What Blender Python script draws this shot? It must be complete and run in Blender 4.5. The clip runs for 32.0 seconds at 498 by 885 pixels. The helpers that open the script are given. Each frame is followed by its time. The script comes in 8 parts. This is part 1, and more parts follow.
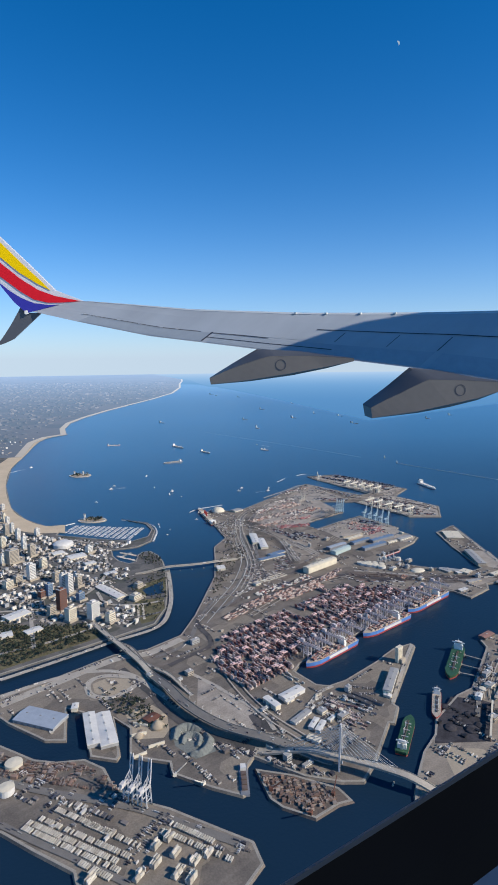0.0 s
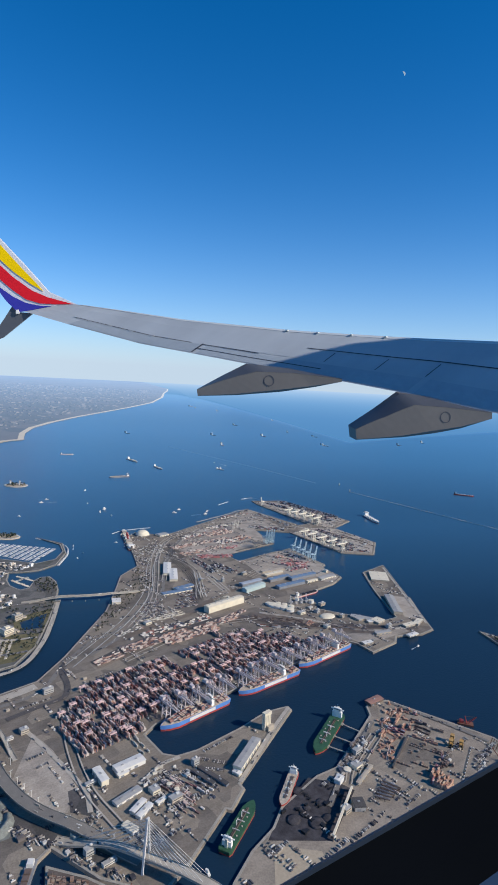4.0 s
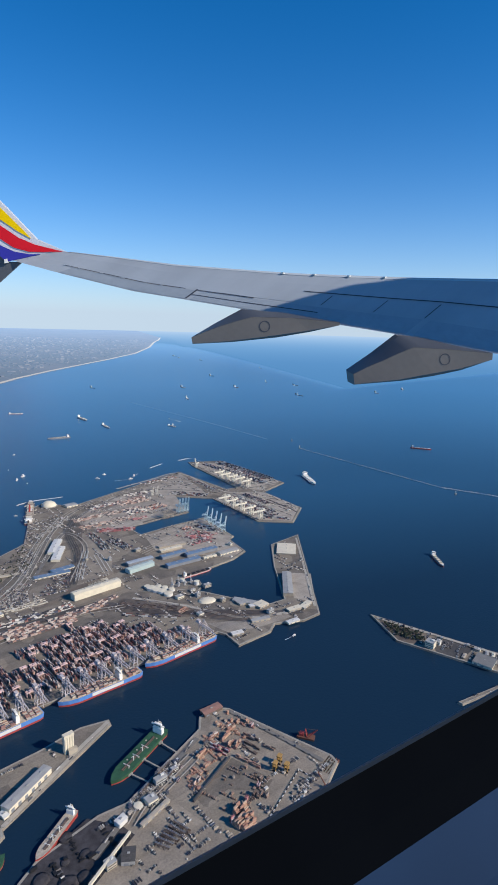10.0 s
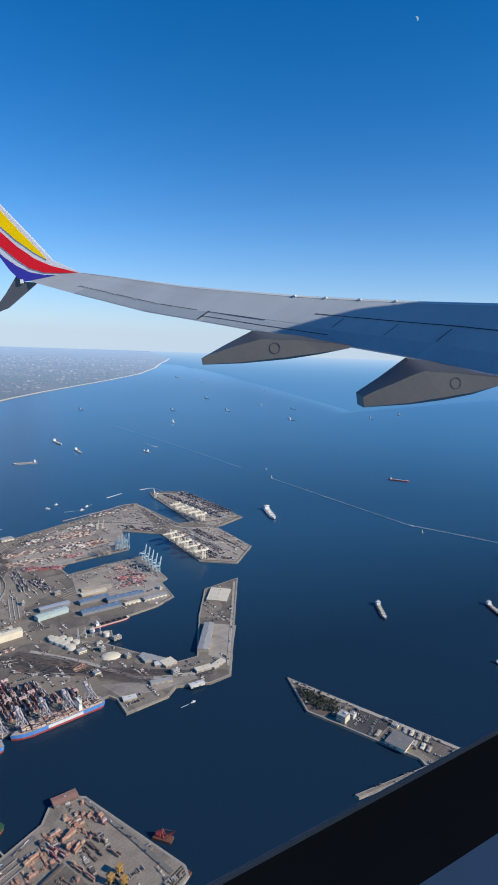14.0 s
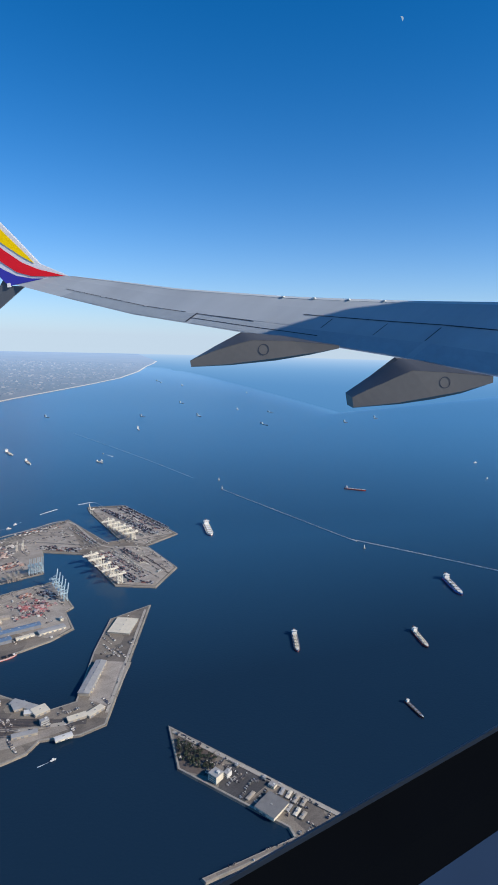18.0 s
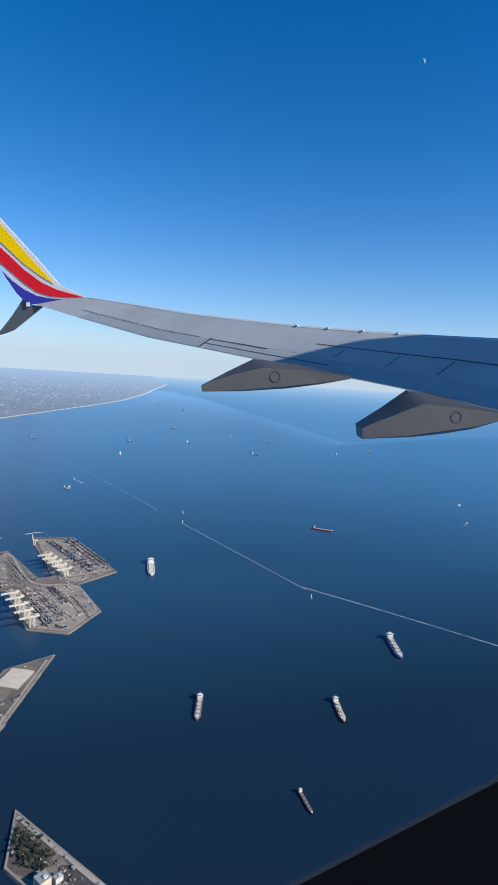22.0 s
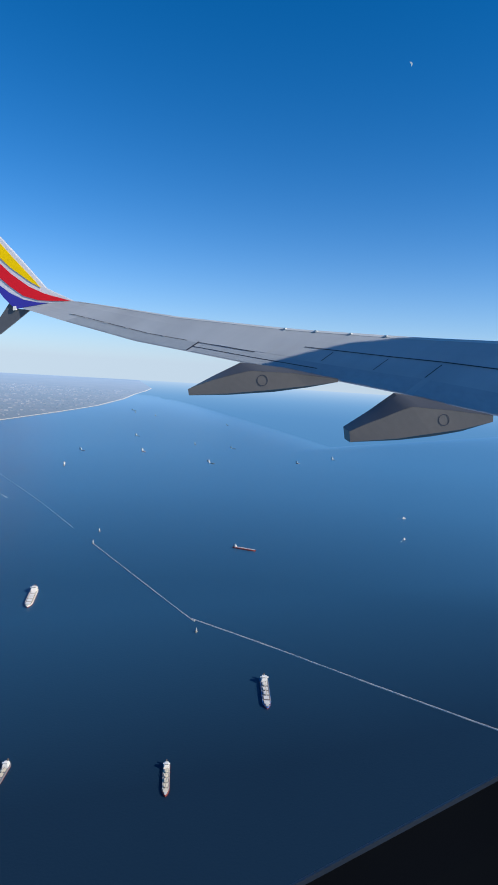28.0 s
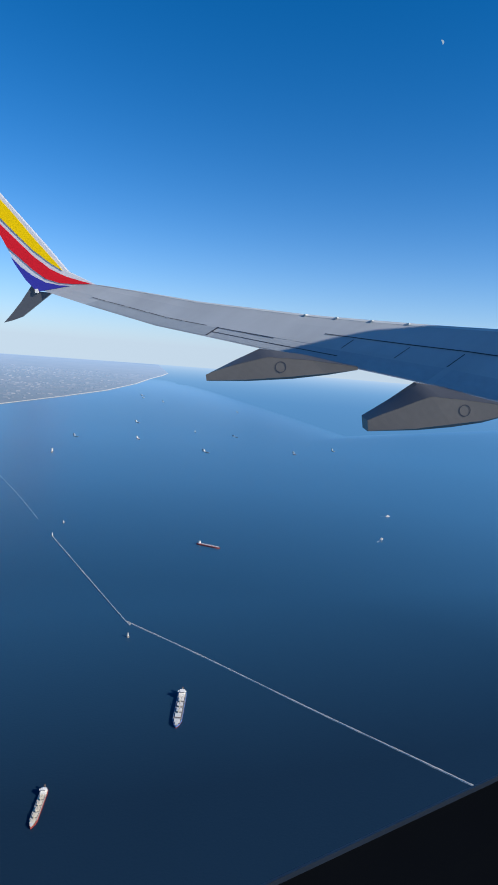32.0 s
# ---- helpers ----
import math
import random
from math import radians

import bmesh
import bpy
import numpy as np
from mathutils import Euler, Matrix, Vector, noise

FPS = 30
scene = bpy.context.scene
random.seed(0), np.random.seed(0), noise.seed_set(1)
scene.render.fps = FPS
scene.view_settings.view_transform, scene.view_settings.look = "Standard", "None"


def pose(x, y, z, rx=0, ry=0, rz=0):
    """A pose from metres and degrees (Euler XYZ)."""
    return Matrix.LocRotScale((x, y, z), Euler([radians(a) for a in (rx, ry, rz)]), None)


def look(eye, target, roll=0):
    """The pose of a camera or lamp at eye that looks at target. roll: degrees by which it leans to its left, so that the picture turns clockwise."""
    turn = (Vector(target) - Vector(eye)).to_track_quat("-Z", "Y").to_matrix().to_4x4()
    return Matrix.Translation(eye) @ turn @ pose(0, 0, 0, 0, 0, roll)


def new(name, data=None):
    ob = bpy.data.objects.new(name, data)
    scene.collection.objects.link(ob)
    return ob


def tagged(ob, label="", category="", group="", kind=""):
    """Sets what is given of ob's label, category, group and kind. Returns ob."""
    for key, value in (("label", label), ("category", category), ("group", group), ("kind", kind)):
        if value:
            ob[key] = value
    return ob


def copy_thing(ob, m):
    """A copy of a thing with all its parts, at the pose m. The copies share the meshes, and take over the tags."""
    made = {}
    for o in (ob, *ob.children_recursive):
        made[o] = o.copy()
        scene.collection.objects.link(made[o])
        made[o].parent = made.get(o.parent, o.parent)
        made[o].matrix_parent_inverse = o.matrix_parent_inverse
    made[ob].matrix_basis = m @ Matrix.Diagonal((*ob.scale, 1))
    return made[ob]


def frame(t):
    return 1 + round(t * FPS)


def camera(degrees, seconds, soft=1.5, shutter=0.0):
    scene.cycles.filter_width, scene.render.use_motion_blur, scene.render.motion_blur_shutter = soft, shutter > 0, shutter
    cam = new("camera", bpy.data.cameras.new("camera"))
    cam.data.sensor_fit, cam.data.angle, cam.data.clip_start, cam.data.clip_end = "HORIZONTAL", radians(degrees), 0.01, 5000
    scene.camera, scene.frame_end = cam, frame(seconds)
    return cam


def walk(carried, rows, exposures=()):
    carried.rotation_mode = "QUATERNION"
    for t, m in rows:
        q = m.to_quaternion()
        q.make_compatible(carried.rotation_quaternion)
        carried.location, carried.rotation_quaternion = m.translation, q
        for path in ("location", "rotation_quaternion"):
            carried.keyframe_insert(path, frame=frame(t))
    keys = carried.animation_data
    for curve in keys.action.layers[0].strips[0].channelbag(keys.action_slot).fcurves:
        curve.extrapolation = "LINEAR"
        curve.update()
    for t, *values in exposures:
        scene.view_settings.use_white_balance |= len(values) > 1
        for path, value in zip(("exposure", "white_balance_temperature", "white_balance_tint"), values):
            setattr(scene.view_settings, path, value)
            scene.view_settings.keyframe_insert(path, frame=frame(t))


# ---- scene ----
cam = camera(47.01, 32.0, soft=1.7)
PATH = [
    (0, (-5.286, 10.678, 75.39), (-5.245, 12.659, 75.119), -0.7),
    (0.5, (-1.841, 12.45, 75.797), (-1.875, 14.427, 75.494), -1.3),
    (1, (1.611, 14.224, 76.206), (1.574, 16.195, 75.866), 1.37),
    (1.5, (5.069, 16.002, 76.617), (5.063, 17.981, 76.333), 3.38),
    (2, (8.534, 17.781, 77.031), (8.518, 19.768, 76.807), 3.85),
    (2.5, (12.006, 19.563, 77.447), (12.008, 21.549, 77.208), 3.15),
    (3, (15.485, 21.348, 77.866), (15.489, 23.335, 77.646), 3.06),
    (3.5, (18.971, 23.134, 78.287), (19.02, 25.119, 78.047), 2.78),
    (4, (22.463, 24.924, 78.71), (22.545, 26.91, 78.487), 2.99),
    (4.5, (25.962, 26.716, 79.135), (26.039, 28.698, 78.882), 2.98),
    (6.5, (40.027, 33.908, 80.861), (40.049, 35.877, 80.509), 0.84),
    (7, (43.56, 35.712, 81.298), (43.617, 37.682, 80.955), 1.31),
    (7.5, (47.1, 37.519, 81.737), (47.145, 39.488, 81.39), 0.91),
    (8, (50.647, 39.328, 82.179), (50.662, 41.3, 81.843), 1.07),
    (8.5, (54.2, 41.14, 82.623), (54.228, 43.111, 82.287), 1),
    (9, (57.76, 42.954, 83.07), (57.79, 44.925, 82.728), 0.87),
    (9.5, (61.327, 44.771, 83.519), (61.388, 46.734, 83.139), 1.14),
    (10, (64.901, 46.59, 83.97), (64.975, 48.547, 83.563), 1.53),
    (10.5, (68.482, 48.412, 84.424), (68.579, 50.375, 84.055), 1.76),
    (11, (72.069, 50.236, 84.88), (72.178, 52.189, 84.465), 1.7),
    (11.5, (75.664, 52.062, 85.338), (75.77, 54.009, 84.893), 1.25),
    (12, (79.265, 53.891, 85.798), (79.389, 55.839, 85.362), 1.43),
    (12.5, (82.872, 55.723, 86.261), (83, 57.674, 85.839), 1.2),
    (13, (86.487, 57.557, 86.727), (86.615, 59.506, 86.298), 1.41),
    (13.5, (90.108, 59.393, 87.194), (90.178, 61.355, 86.809), 1.54),
    (15.5, (104.662, 66.764, 89.088), (104.648, 68.741, 88.786), 2.91),
    (16, (108.317, 68.613, 89.567), (108.316, 70.589, 89.261), 3.14),
    (16.5, (111.979, 70.464, 90.049), (111.96, 72.441, 89.751), 2.46),
    (17, (115.648, 72.318, 90.533), (115.659, 74.298, 90.252), 2.04),
    (17.5, (119.324, 74.174, 91.019), (119.364, 76.147, 90.695), 2.09),
    (18, (123.007, 76.033, 91.508), (123.053, 78.004, 91.174), 1.47),
    (18.5, (126.696, 77.894, 91.998), (126.753, 79.864, 91.657), 2.34),
    (19, (130.392, 79.757, 92.492), (130.445, 81.734, 92.194), 3.08),
    (19.5, (134.095, 81.624, 92.987), (134.155, 83.601, 92.697), 3.63),
    (20, (137.805, 83.492, 93.485), (137.857, 85.47, 93.196), 3.6),
    (20.5, (141.521, 85.363, 93.986), (141.56, 87.342, 93.699), 3.36),
    (21, (145.244, 87.237, 94.488), (145.29, 89.218, 94.219), 3.73),
    (21.5, (148.974, 89.113, 94.993), (149.015, 91.096, 94.734), 3.54),
    (22, (152.711, 90.991, 95.501), (152.709, 92.976, 95.254), 3.71),
    (22.5, (156.455, 92.872, 96.01), (156.458, 94.858, 95.769), 3.22),
    (23, (160.205, 94.756, 96.522), (160.225, 96.74, 96.27), 3.39),
    (23.5, (163.962, 96.642, 97.037), (164.001, 98.623, 96.765), 3.68),
    (24, (167.726, 98.53, 97.553), (167.76, 100.511, 97.276), 4.17),
    (24.5, (171.497, 100.421, 98.072), (171.541, 102.402, 97.799), 4.52),
    (25, (175.275, 102.315, 98.594), (175.308, 104.3, 98.355), 4.37),
    (25.5, (179.059, 104.21, 99.117), (179.104, 106.195, 98.876), 4.7),
    (27.5, (194.265, 111.819, 101.235), (194.293, 113.806, 101.012), 4.14),
    (28, (198.083, 113.727, 101.771), (198.099, 115.713, 101.535), 3.46),
    (28.5, (201.908, 115.637, 102.308), (201.926, 117.624, 102.077), 3.79),
    (29, (205.74, 117.551, 102.848), (205.762, 119.537, 102.621), 3.51),
    (29.5, (209.579, 119.466, 103.391), (209.578, 121.454, 103.168), 3.74),
    (30, (213.424, 121.384, 103.935), (213.424, 123.372, 103.711), 4.21),
    (30.5, (217.277, 123.305, 104.482), (217.268, 125.293, 104.265), 3.41),
    (31, (221.136, 125.228, 105.032), (221.112, 127.202, 104.713), 3.91),
    (31.5, (225.002, 127.154, 105.584), (224.94, 129.13, 105.282), 4.55),
    (32, (228.874, 129.082, 106.138), (228.818, 131.06, 105.849), 4.4),
]
walk(cam, [(t, look(eye, target, roll)) for t, eye, target, roll in PATH])

# ---- light ----
SUN_AZ, SUN_EL = 112.0, 31.0          # degrees clockwise from +y, degrees above the horizon
world = bpy.data.worlds.new("world")
scene.world = world
world.use_nodes = True
wn, wl = world.node_tree.nodes, world.node_tree.links
wn.clear()
w_out, w_bg, w_sky = wn.new("ShaderNodeOutputWorld"), wn.new("ShaderNodeBackground"), wn.new("ShaderNodeTexSky")
w_co, w_sep, w_max, w_com = wn.new("ShaderNodeTexCoord"), wn.new("ShaderNodeSeparateXYZ"), wn.new("ShaderNodeMath"), wn.new("ShaderNodeCombineXYZ")
w_sky.sky_type = "NISHITA"
w_sky.sun_disc = False
w_sky.sun_elevation, w_sky.sun_rotation = radians(SUN_EL), radians(SUN_AZ)
w_sky.altitude, w_sky.air_density, w_sky.dust_density, w_sky.ozone_density = 1500.0, 1.0, 0.0, 6.5
w_sat = wn.new("ShaderNodeHueSaturation")
w_sat.inputs["Saturation"].default_value = 1.25
w_max.operation = "MAXIMUM"
w_max.inputs[1].default_value = 0.012
wl.new(w_co.outputs["Generated"], w_sep.inputs[0])
wl.new(w_sep.outputs[0], w_com.inputs[0])
wl.new(w_sep.outputs[1], w_com.inputs[1])
wl.new(w_sep.outputs[2], w_max.inputs[0])
wl.new(w_max.outputs[0], w_com.inputs[2])
wl.new(w_com.outputs[0], w_sky.inputs["Vector"])
wl.new(w_sky.outputs[0], w_sat.inputs["Color"])
w_exp, w_pow, w_mix = wn.new("ShaderNodeMath"), wn.new("ShaderNodeMath"), wn.new("ShaderNodeMix")
w_exp.operation, w_pow.operation, w_mix.data_type = "MULTIPLY", "POWER", "RGBA"
w_exp.inputs[1].default_value = 11.0
w_pow.inputs[0].default_value = 0.36788
wl.new(w_max.outputs[0], w_exp.inputs[0])
wl.new(w_exp.outputs[0], w_pow.inputs[1])          # haze thins out with height, all round
wl.new(w_pow.outputs[0], w_mix.inputs["Factor"])
wl.new(w_sat.outputs[0], w_mix.inputs["A"])
w_mix.inputs["B"].default_value = (3.5, 4.3, 5.35, 1)
wl.new(w_mix.outputs["Result"], w_bg.inputs[0])
wl.new(w_bg.outputs[0], w_out.inputs[0])
w_bg.inputs[1].default_value = 0.15
sun = new("sun", bpy.data.lights.new("sun", "SUN"))
sun.data.energy, sun.data.angle, sun.data.color = 4.7, radians(0.53), (1.0, 0.91, 0.78)
_az, _el = radians(SUN_AZ), radians(SUN_EL)
SUN_WAY = Vector((math.sin(_az) * math.cos(_el), math.cos(_az) * math.cos(_el), math.sin(_el)))
sun.matrix_world = look((0, 0, 300), Vector((0, 0, 300)) - SUN_WAY)
scene.view_settings.exposure = 0.0

# ---- materials ----
def mat(name, base, rough=0.6, metal=0.0, var=0.12, scale=1.0, fine=12.0, bump=0.0, bump_scale=8.0, rnd=0.0, island=0.0, spec=0.3, tint=None):
    """A painted or mineral surface: two sizes of noise on the colour, fine relief, and a step per object or per island."""
    m = bpy.data.materials.new(name)
    m.use_nodes = True
    n, l = m.node_tree.nodes, m.node_tree.links
    b = n["Principled BSDF"]
    geo = n.new("ShaderNodeNewGeometry")
    n1, n2 = n.new("ShaderNodeTexNoise"), n.new("ShaderNodeTexNoise")
    n1.inputs["Scale"].default_value, n2.inputs["Scale"].default_value = scale, fine
    n1.inputs["Detail"].default_value, n2.inputs["Detail"].default_value = 5, 3
    l.new(geo.outputs["Position"], n1.inputs["Vector"])
    l.new(geo.outputs["Position"], n2.inputs["Vector"])
    add = n.new("ShaderNodeMath")
    add.operation = "ADD"
    l.new(n1.outputs["Fac"], add.inputs[0])
    l.new(n2.outputs["Fac"], add.inputs[1])
    ramp = n.new("ShaderNodeMapRange")
    ramp.inputs["From Min"].default_value, ramp.inputs["From Max"].default_value = 0.7, 1.3
    ramp.inputs["To Min"].default_value, ramp.inputs["To Max"].default_value = 1 - var, 1 + var
    l.new(add.outputs[0], ramp.inputs["Value"])
    val = ramp.outputs[0]
    for amount, socket in ((rnd, n.new("ShaderNodeObjectInfo").outputs["Random"]), (island, geo.outputs["Random Per Island"])):
        if amount:
            r = n.new("ShaderNodeMapRange")
            r.inputs["To Min"].default_value, r.inputs["To Max"].default_value = 1 - amount, 1 + amount
            l.new(socket, r.inputs["Value"])
            mu = n.new("ShaderNodeMath")
            mu.operation = "MULTIPLY"
            l.new(val, mu.inputs[0])
            l.new(r.outputs[0], mu.inputs[1])
            val = mu.outputs[0]
    hue = n.new("ShaderNodeMix")
    hue.data_type = "RGBA"
    hue.inputs["A"].default_value = (*base, 1)
    hue.inputs["B"].default_value = (*(tint or base), 1)
    l.new(n1.outputs["Fac"], hue.inputs["Factor"])
    mul = n.new("ShaderNodeVectorMath")
    mul.operation = "SCALE"
    l.new(hue.outputs["Result"], mul.inputs[0])
    l.new(val, mul.inputs["Scale"])
    l.new(mul.outputs[0], b.inputs["Base Color"])
    b.inputs["Roughness"].default_value, b.inputs["Metallic"].default_value = rough, metal
    b.inputs["Specular IOR Level"].default_value = spec
    if bump:
        bp, n3 = n.new("ShaderNodeBump"), n.new("ShaderNodeTexNoise")
        n3.inputs["Scale"].default_value, n3.inputs["Detail"].default_value = bump_scale, 4
        l.new(geo.outputs["Position"], n3.inputs["Vector"])
        l.new(n3.outputs["Fac"], bp.inputs["Height"])
        bp.inputs["Strength"].default_value, bp.inputs["Distance"].default_value = bump, 0.3
        l.new(bp.outputs[0], b.inputs["Normal"])
    return m


def palette_mat(name, colours, rough=0.6, var=0.1):
    """Each loose piece takes one colour of a short list."""
    m = mat(name, colours[0], rough, var=var, scale=3.0, spec=0.2)
    n, l = m.node_tree.nodes, m.node_tree.links
    r = n.new("ShaderNodeValToRGB")
    r.color_ramp.interpolation = "CONSTANT"
    els = r.color_ramp.elements
    while len(els) < len(colours):
        els.new(0.5)
    for k, c in enumerate(colours):
        els[k].position = k / len(colours)
        els[k].color = (*c, 1)
    both, part_ = n.new("ShaderNodeMath"), n.new("ShaderNodeMath")
    both.operation, part_.operation = "ADD", "FRACT"
    l.new(n.new("ShaderNodeNewGeometry").outputs["Random Per Island"], both.inputs[0])
    l.new(n.new("ShaderNodeObjectInfo").outputs["Random"], both.inputs[1])
    l.new(both.outputs[0], part_.inputs[0])
    l.new(part_.outputs[0], r.inputs[0])
    hue = next(k for k in n if k.type == "MIX")
    l.new(r.outputs[0], hue.inputs["A"])
    l.new(r.outputs[0], hue.inputs["B"])
    return m


def ground_mat(name, colours, cell=0.12, rough=0.85, fine=3.0, mixed=0.35):
    """Paved or bare ground: plots of unlike surfacing, stains and grain."""
    m = mat(name, colours[0], rough, var=0.22, scale=0.25, fine=fine, bump=0.12, bump_scale=2.0, spec=0.2)
    n, l = m.node_tree.nodes, m.node_tree.links
    geo = n.new("ShaderNodeNewGeometry")
    vor = n.new("ShaderNodeTexVoronoi")
    vor.distance = "MANHATTAN"
    vor.inputs["Scale"].default_value = cell
    mp = n.new("ShaderNodeMapping")
    mp.inputs["Rotation"].default_value = (0, 0, radians(-39.7))
    l.new(geo.outputs["Position"], mp.inputs["Vector"])
    l.new(mp.outputs[0], vor.inputs["Vector"])
    r = n.new("ShaderNodeValToRGB")
    r.color_ramp.interpolation = "CONSTANT"
    els = r.color_ramp.elements
    while len(els) < len(colours):
        els.new(0.5)
    for k, c in enumerate(colours):
        els[k].position, els[k].color = k / len(colours), (*c, 1)
    l.new(vor.outputs["Color"], r.inputs[0])
    hue = next(k for k in n if k.type == "MIX")
    l.new(r.outputs[0], hue.inputs["A"])
    hue.inputs["B"].default_value = (*colours[0], 1)
    lanes = n.new("ShaderNodeMapping")                       # tyre streaks and worn lanes along the quay
    lanes.inputs["Scale"].default_value = (cell * 1.1, cell * 14.0, 1.0)
    streak, wear, worn = n.new("ShaderNodeTexNoise"), n.new("ShaderNodeMapRange"), n.new("ShaderNodeVectorMath")
    streak.inputs["Scale"].default_value, streak.inputs["Detail"].default_value = 1.0, 3
    for key, value in (("From Min", 0.35), ("From Max", 0.65), ("To Min", 0.93), ("To Max", 1.07)):
        wear.inputs[key].default_value = value
    worn.operation = "SCALE"
    l.new(mp.outputs[0], lanes.inputs["Vector"])
    l.new(lanes.outputs[0], streak.inputs["Vector"])
    l.new(streak.outputs["Fac"], wear.inputs["Value"])
    base = n["Principled BSDF"].inputs["Base Color"]
    l.new(base.links[0].from_socket, worn.inputs[0])
    l.new(wear.outputs[0], worn.inputs["Scale"])
    l.new(worn.outputs[0], base)
    return m


M_YARD = ground_mat("yard_paving", [(0.20, 0.17, 0.138), (0.262, 0.222, 0.172), (0.128, 0.113, 0.098), (0.30, 0.255, 0.196), (0.158, 0.137, 0.115)])
M_DARK = ground_mat("dark_asphalt", [(0.085, 0.08, 0.078), (0.11, 0.10, 0.095), (0.07, 0.068, 0.066)])
M_CITYG = ground_mat("city_ground", [(0.14, 0.132, 0.12), (0.10, 0.10, 0.092), (0.18, 0.168, 0.15), (0.07, 0.08, 0.06)], cell=0.2)
M_FAR = ground_mat("far_plain", [(0.055, 0.044, 0.036), (0.08, 0.062, 0.048), (0.03, 0.034, 0.025), (0.11, 0.085, 0.066), (0.042, 0.038, 0.032)], cell=0.012, fine=0.2)
def hazy(m, colour, strength):
    """Makes a surface glow by itself; for the moon this stands in for sunlight."""
    b = m.node_tree.nodes["Principled BSDF"]
    b.inputs["Emission Color"].default_value, b.inputs["Emission Strength"].default_value = (*colour, 1), strength
    return m


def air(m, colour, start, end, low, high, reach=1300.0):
    """Distance haze painted as emission that grows with the distance from the harbour."""
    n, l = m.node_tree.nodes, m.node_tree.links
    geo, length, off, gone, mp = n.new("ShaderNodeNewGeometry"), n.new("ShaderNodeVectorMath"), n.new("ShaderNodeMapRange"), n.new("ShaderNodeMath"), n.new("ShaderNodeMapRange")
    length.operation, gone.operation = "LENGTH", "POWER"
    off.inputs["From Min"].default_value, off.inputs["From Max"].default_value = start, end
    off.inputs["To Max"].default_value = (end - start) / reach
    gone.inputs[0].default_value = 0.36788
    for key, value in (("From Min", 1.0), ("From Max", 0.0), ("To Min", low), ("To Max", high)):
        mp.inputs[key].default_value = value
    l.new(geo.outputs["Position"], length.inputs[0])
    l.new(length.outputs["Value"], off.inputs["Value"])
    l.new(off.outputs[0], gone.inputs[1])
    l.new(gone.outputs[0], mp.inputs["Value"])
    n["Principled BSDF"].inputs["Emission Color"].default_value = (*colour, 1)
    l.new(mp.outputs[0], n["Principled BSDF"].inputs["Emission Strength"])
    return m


# haze emission painted over the far ground, roofs, sand and rubble
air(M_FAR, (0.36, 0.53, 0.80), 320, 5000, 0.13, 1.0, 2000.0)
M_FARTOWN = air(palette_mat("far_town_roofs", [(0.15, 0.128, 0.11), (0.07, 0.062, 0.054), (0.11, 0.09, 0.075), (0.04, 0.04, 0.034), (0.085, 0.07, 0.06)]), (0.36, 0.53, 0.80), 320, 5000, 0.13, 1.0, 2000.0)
M_MOON = hazy(mat("moon_glow", (0.1, 0.1, 0.1), 1.0, var=0.2, scale=0.1, fine=0.3), (0.42, 0.58, 0.75), 0.62)
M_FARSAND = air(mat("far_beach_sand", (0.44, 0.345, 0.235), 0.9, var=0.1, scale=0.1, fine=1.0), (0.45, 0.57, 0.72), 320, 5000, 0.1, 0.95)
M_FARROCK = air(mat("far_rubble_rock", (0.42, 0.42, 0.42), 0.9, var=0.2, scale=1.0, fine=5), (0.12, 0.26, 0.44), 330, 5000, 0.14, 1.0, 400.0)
M_SAND = mat("beach_sand", (0.60, 0.475, 0.32), 0.9, var=0.1, scale=0.1, fine=1.5)
M_ROCK = mat("rubble_rock", (0.58, 0.57, 0.54), 0.9, var=0.3, scale=1.5, fine=9, bump=0.8, bump_scale=6)
M_EDGE = mat("quay_concrete", (0.33, 0.30, 0.25), 0.85, var=0.2, scale=0.8, fine=6)
M_ROAD = mat("road_surface", (0.19, 0.175, 0.155), 0.85, var=0.15, scale=0.5, fine=6)
M_DOCKG = ground_mat("tan_dock_paving", [(0.275, 0.232, 0.185), (0.31, 0.262, 0.205), (0.235, 0.20, 0.162), (0.18, 0.155, 0.13)], cell=0.08)
M_PIERG = ground_mat("pale_pier_concrete", [(0.36, 0.312, 0.258), (0.31, 0.27, 0.225), (0.40, 0.35, 0.29), (0.25, 0.22, 0.185)], cell=0.1)
M_PALE_ROAD = mat("pale_concrete_road", (0.42, 0.375, 0.31), 0.85, var=0.15, scale=0.5, fine=6)
M_LINE = mat("road_paint", (0.6, 0.6, 0.56), 0.7)
M_GRASS = mat("dry_grass", (0.12, 0.12, 0.06), 0.95, var=0.3, scale=0.6, fine=5, tint=(0.16, 0.13, 0.075))
M_TREE = mat("tree_leaves", (0.03, 0.039, 0.025), 0.9, var=0.35, scale=2.0, island=0.35)
M_WHITE = mat("white_paint", (0.68, 0.65, 0.59), 0.5, var=0.1, scale=1.0)
M_CREAM = mat("cream_sheet_roof", (0.70, 0.62, 0.47), 0.6, var=0.1, scale=0.8)
M_GREYROOF = mat("grey_sheet_roof", (0.36, 0.35, 0.33), 0.6, var=0.15, scale=0.6)
M_SLATE = mat("dull_grey_flat_roof", (0.20, 0.195, 0.185), 0.7, var=0.15, scale=0.6)
M_BLUEROOF = mat("blue_grey_sheet_roof", (0.135, 0.205, 0.30), 0.5, var=0.2, scale=0.6)
M_PALEBLUE = mat("pale_blue_grey_sheet_roof", (0.34, 0.38, 0.43), 0.55, var=0.12, scale=0.7)
M_MINT = mat("pale_green_sheet_roof", (0.42, 0.50, 0.47), 0.6, var=0.12, scale=0.7)
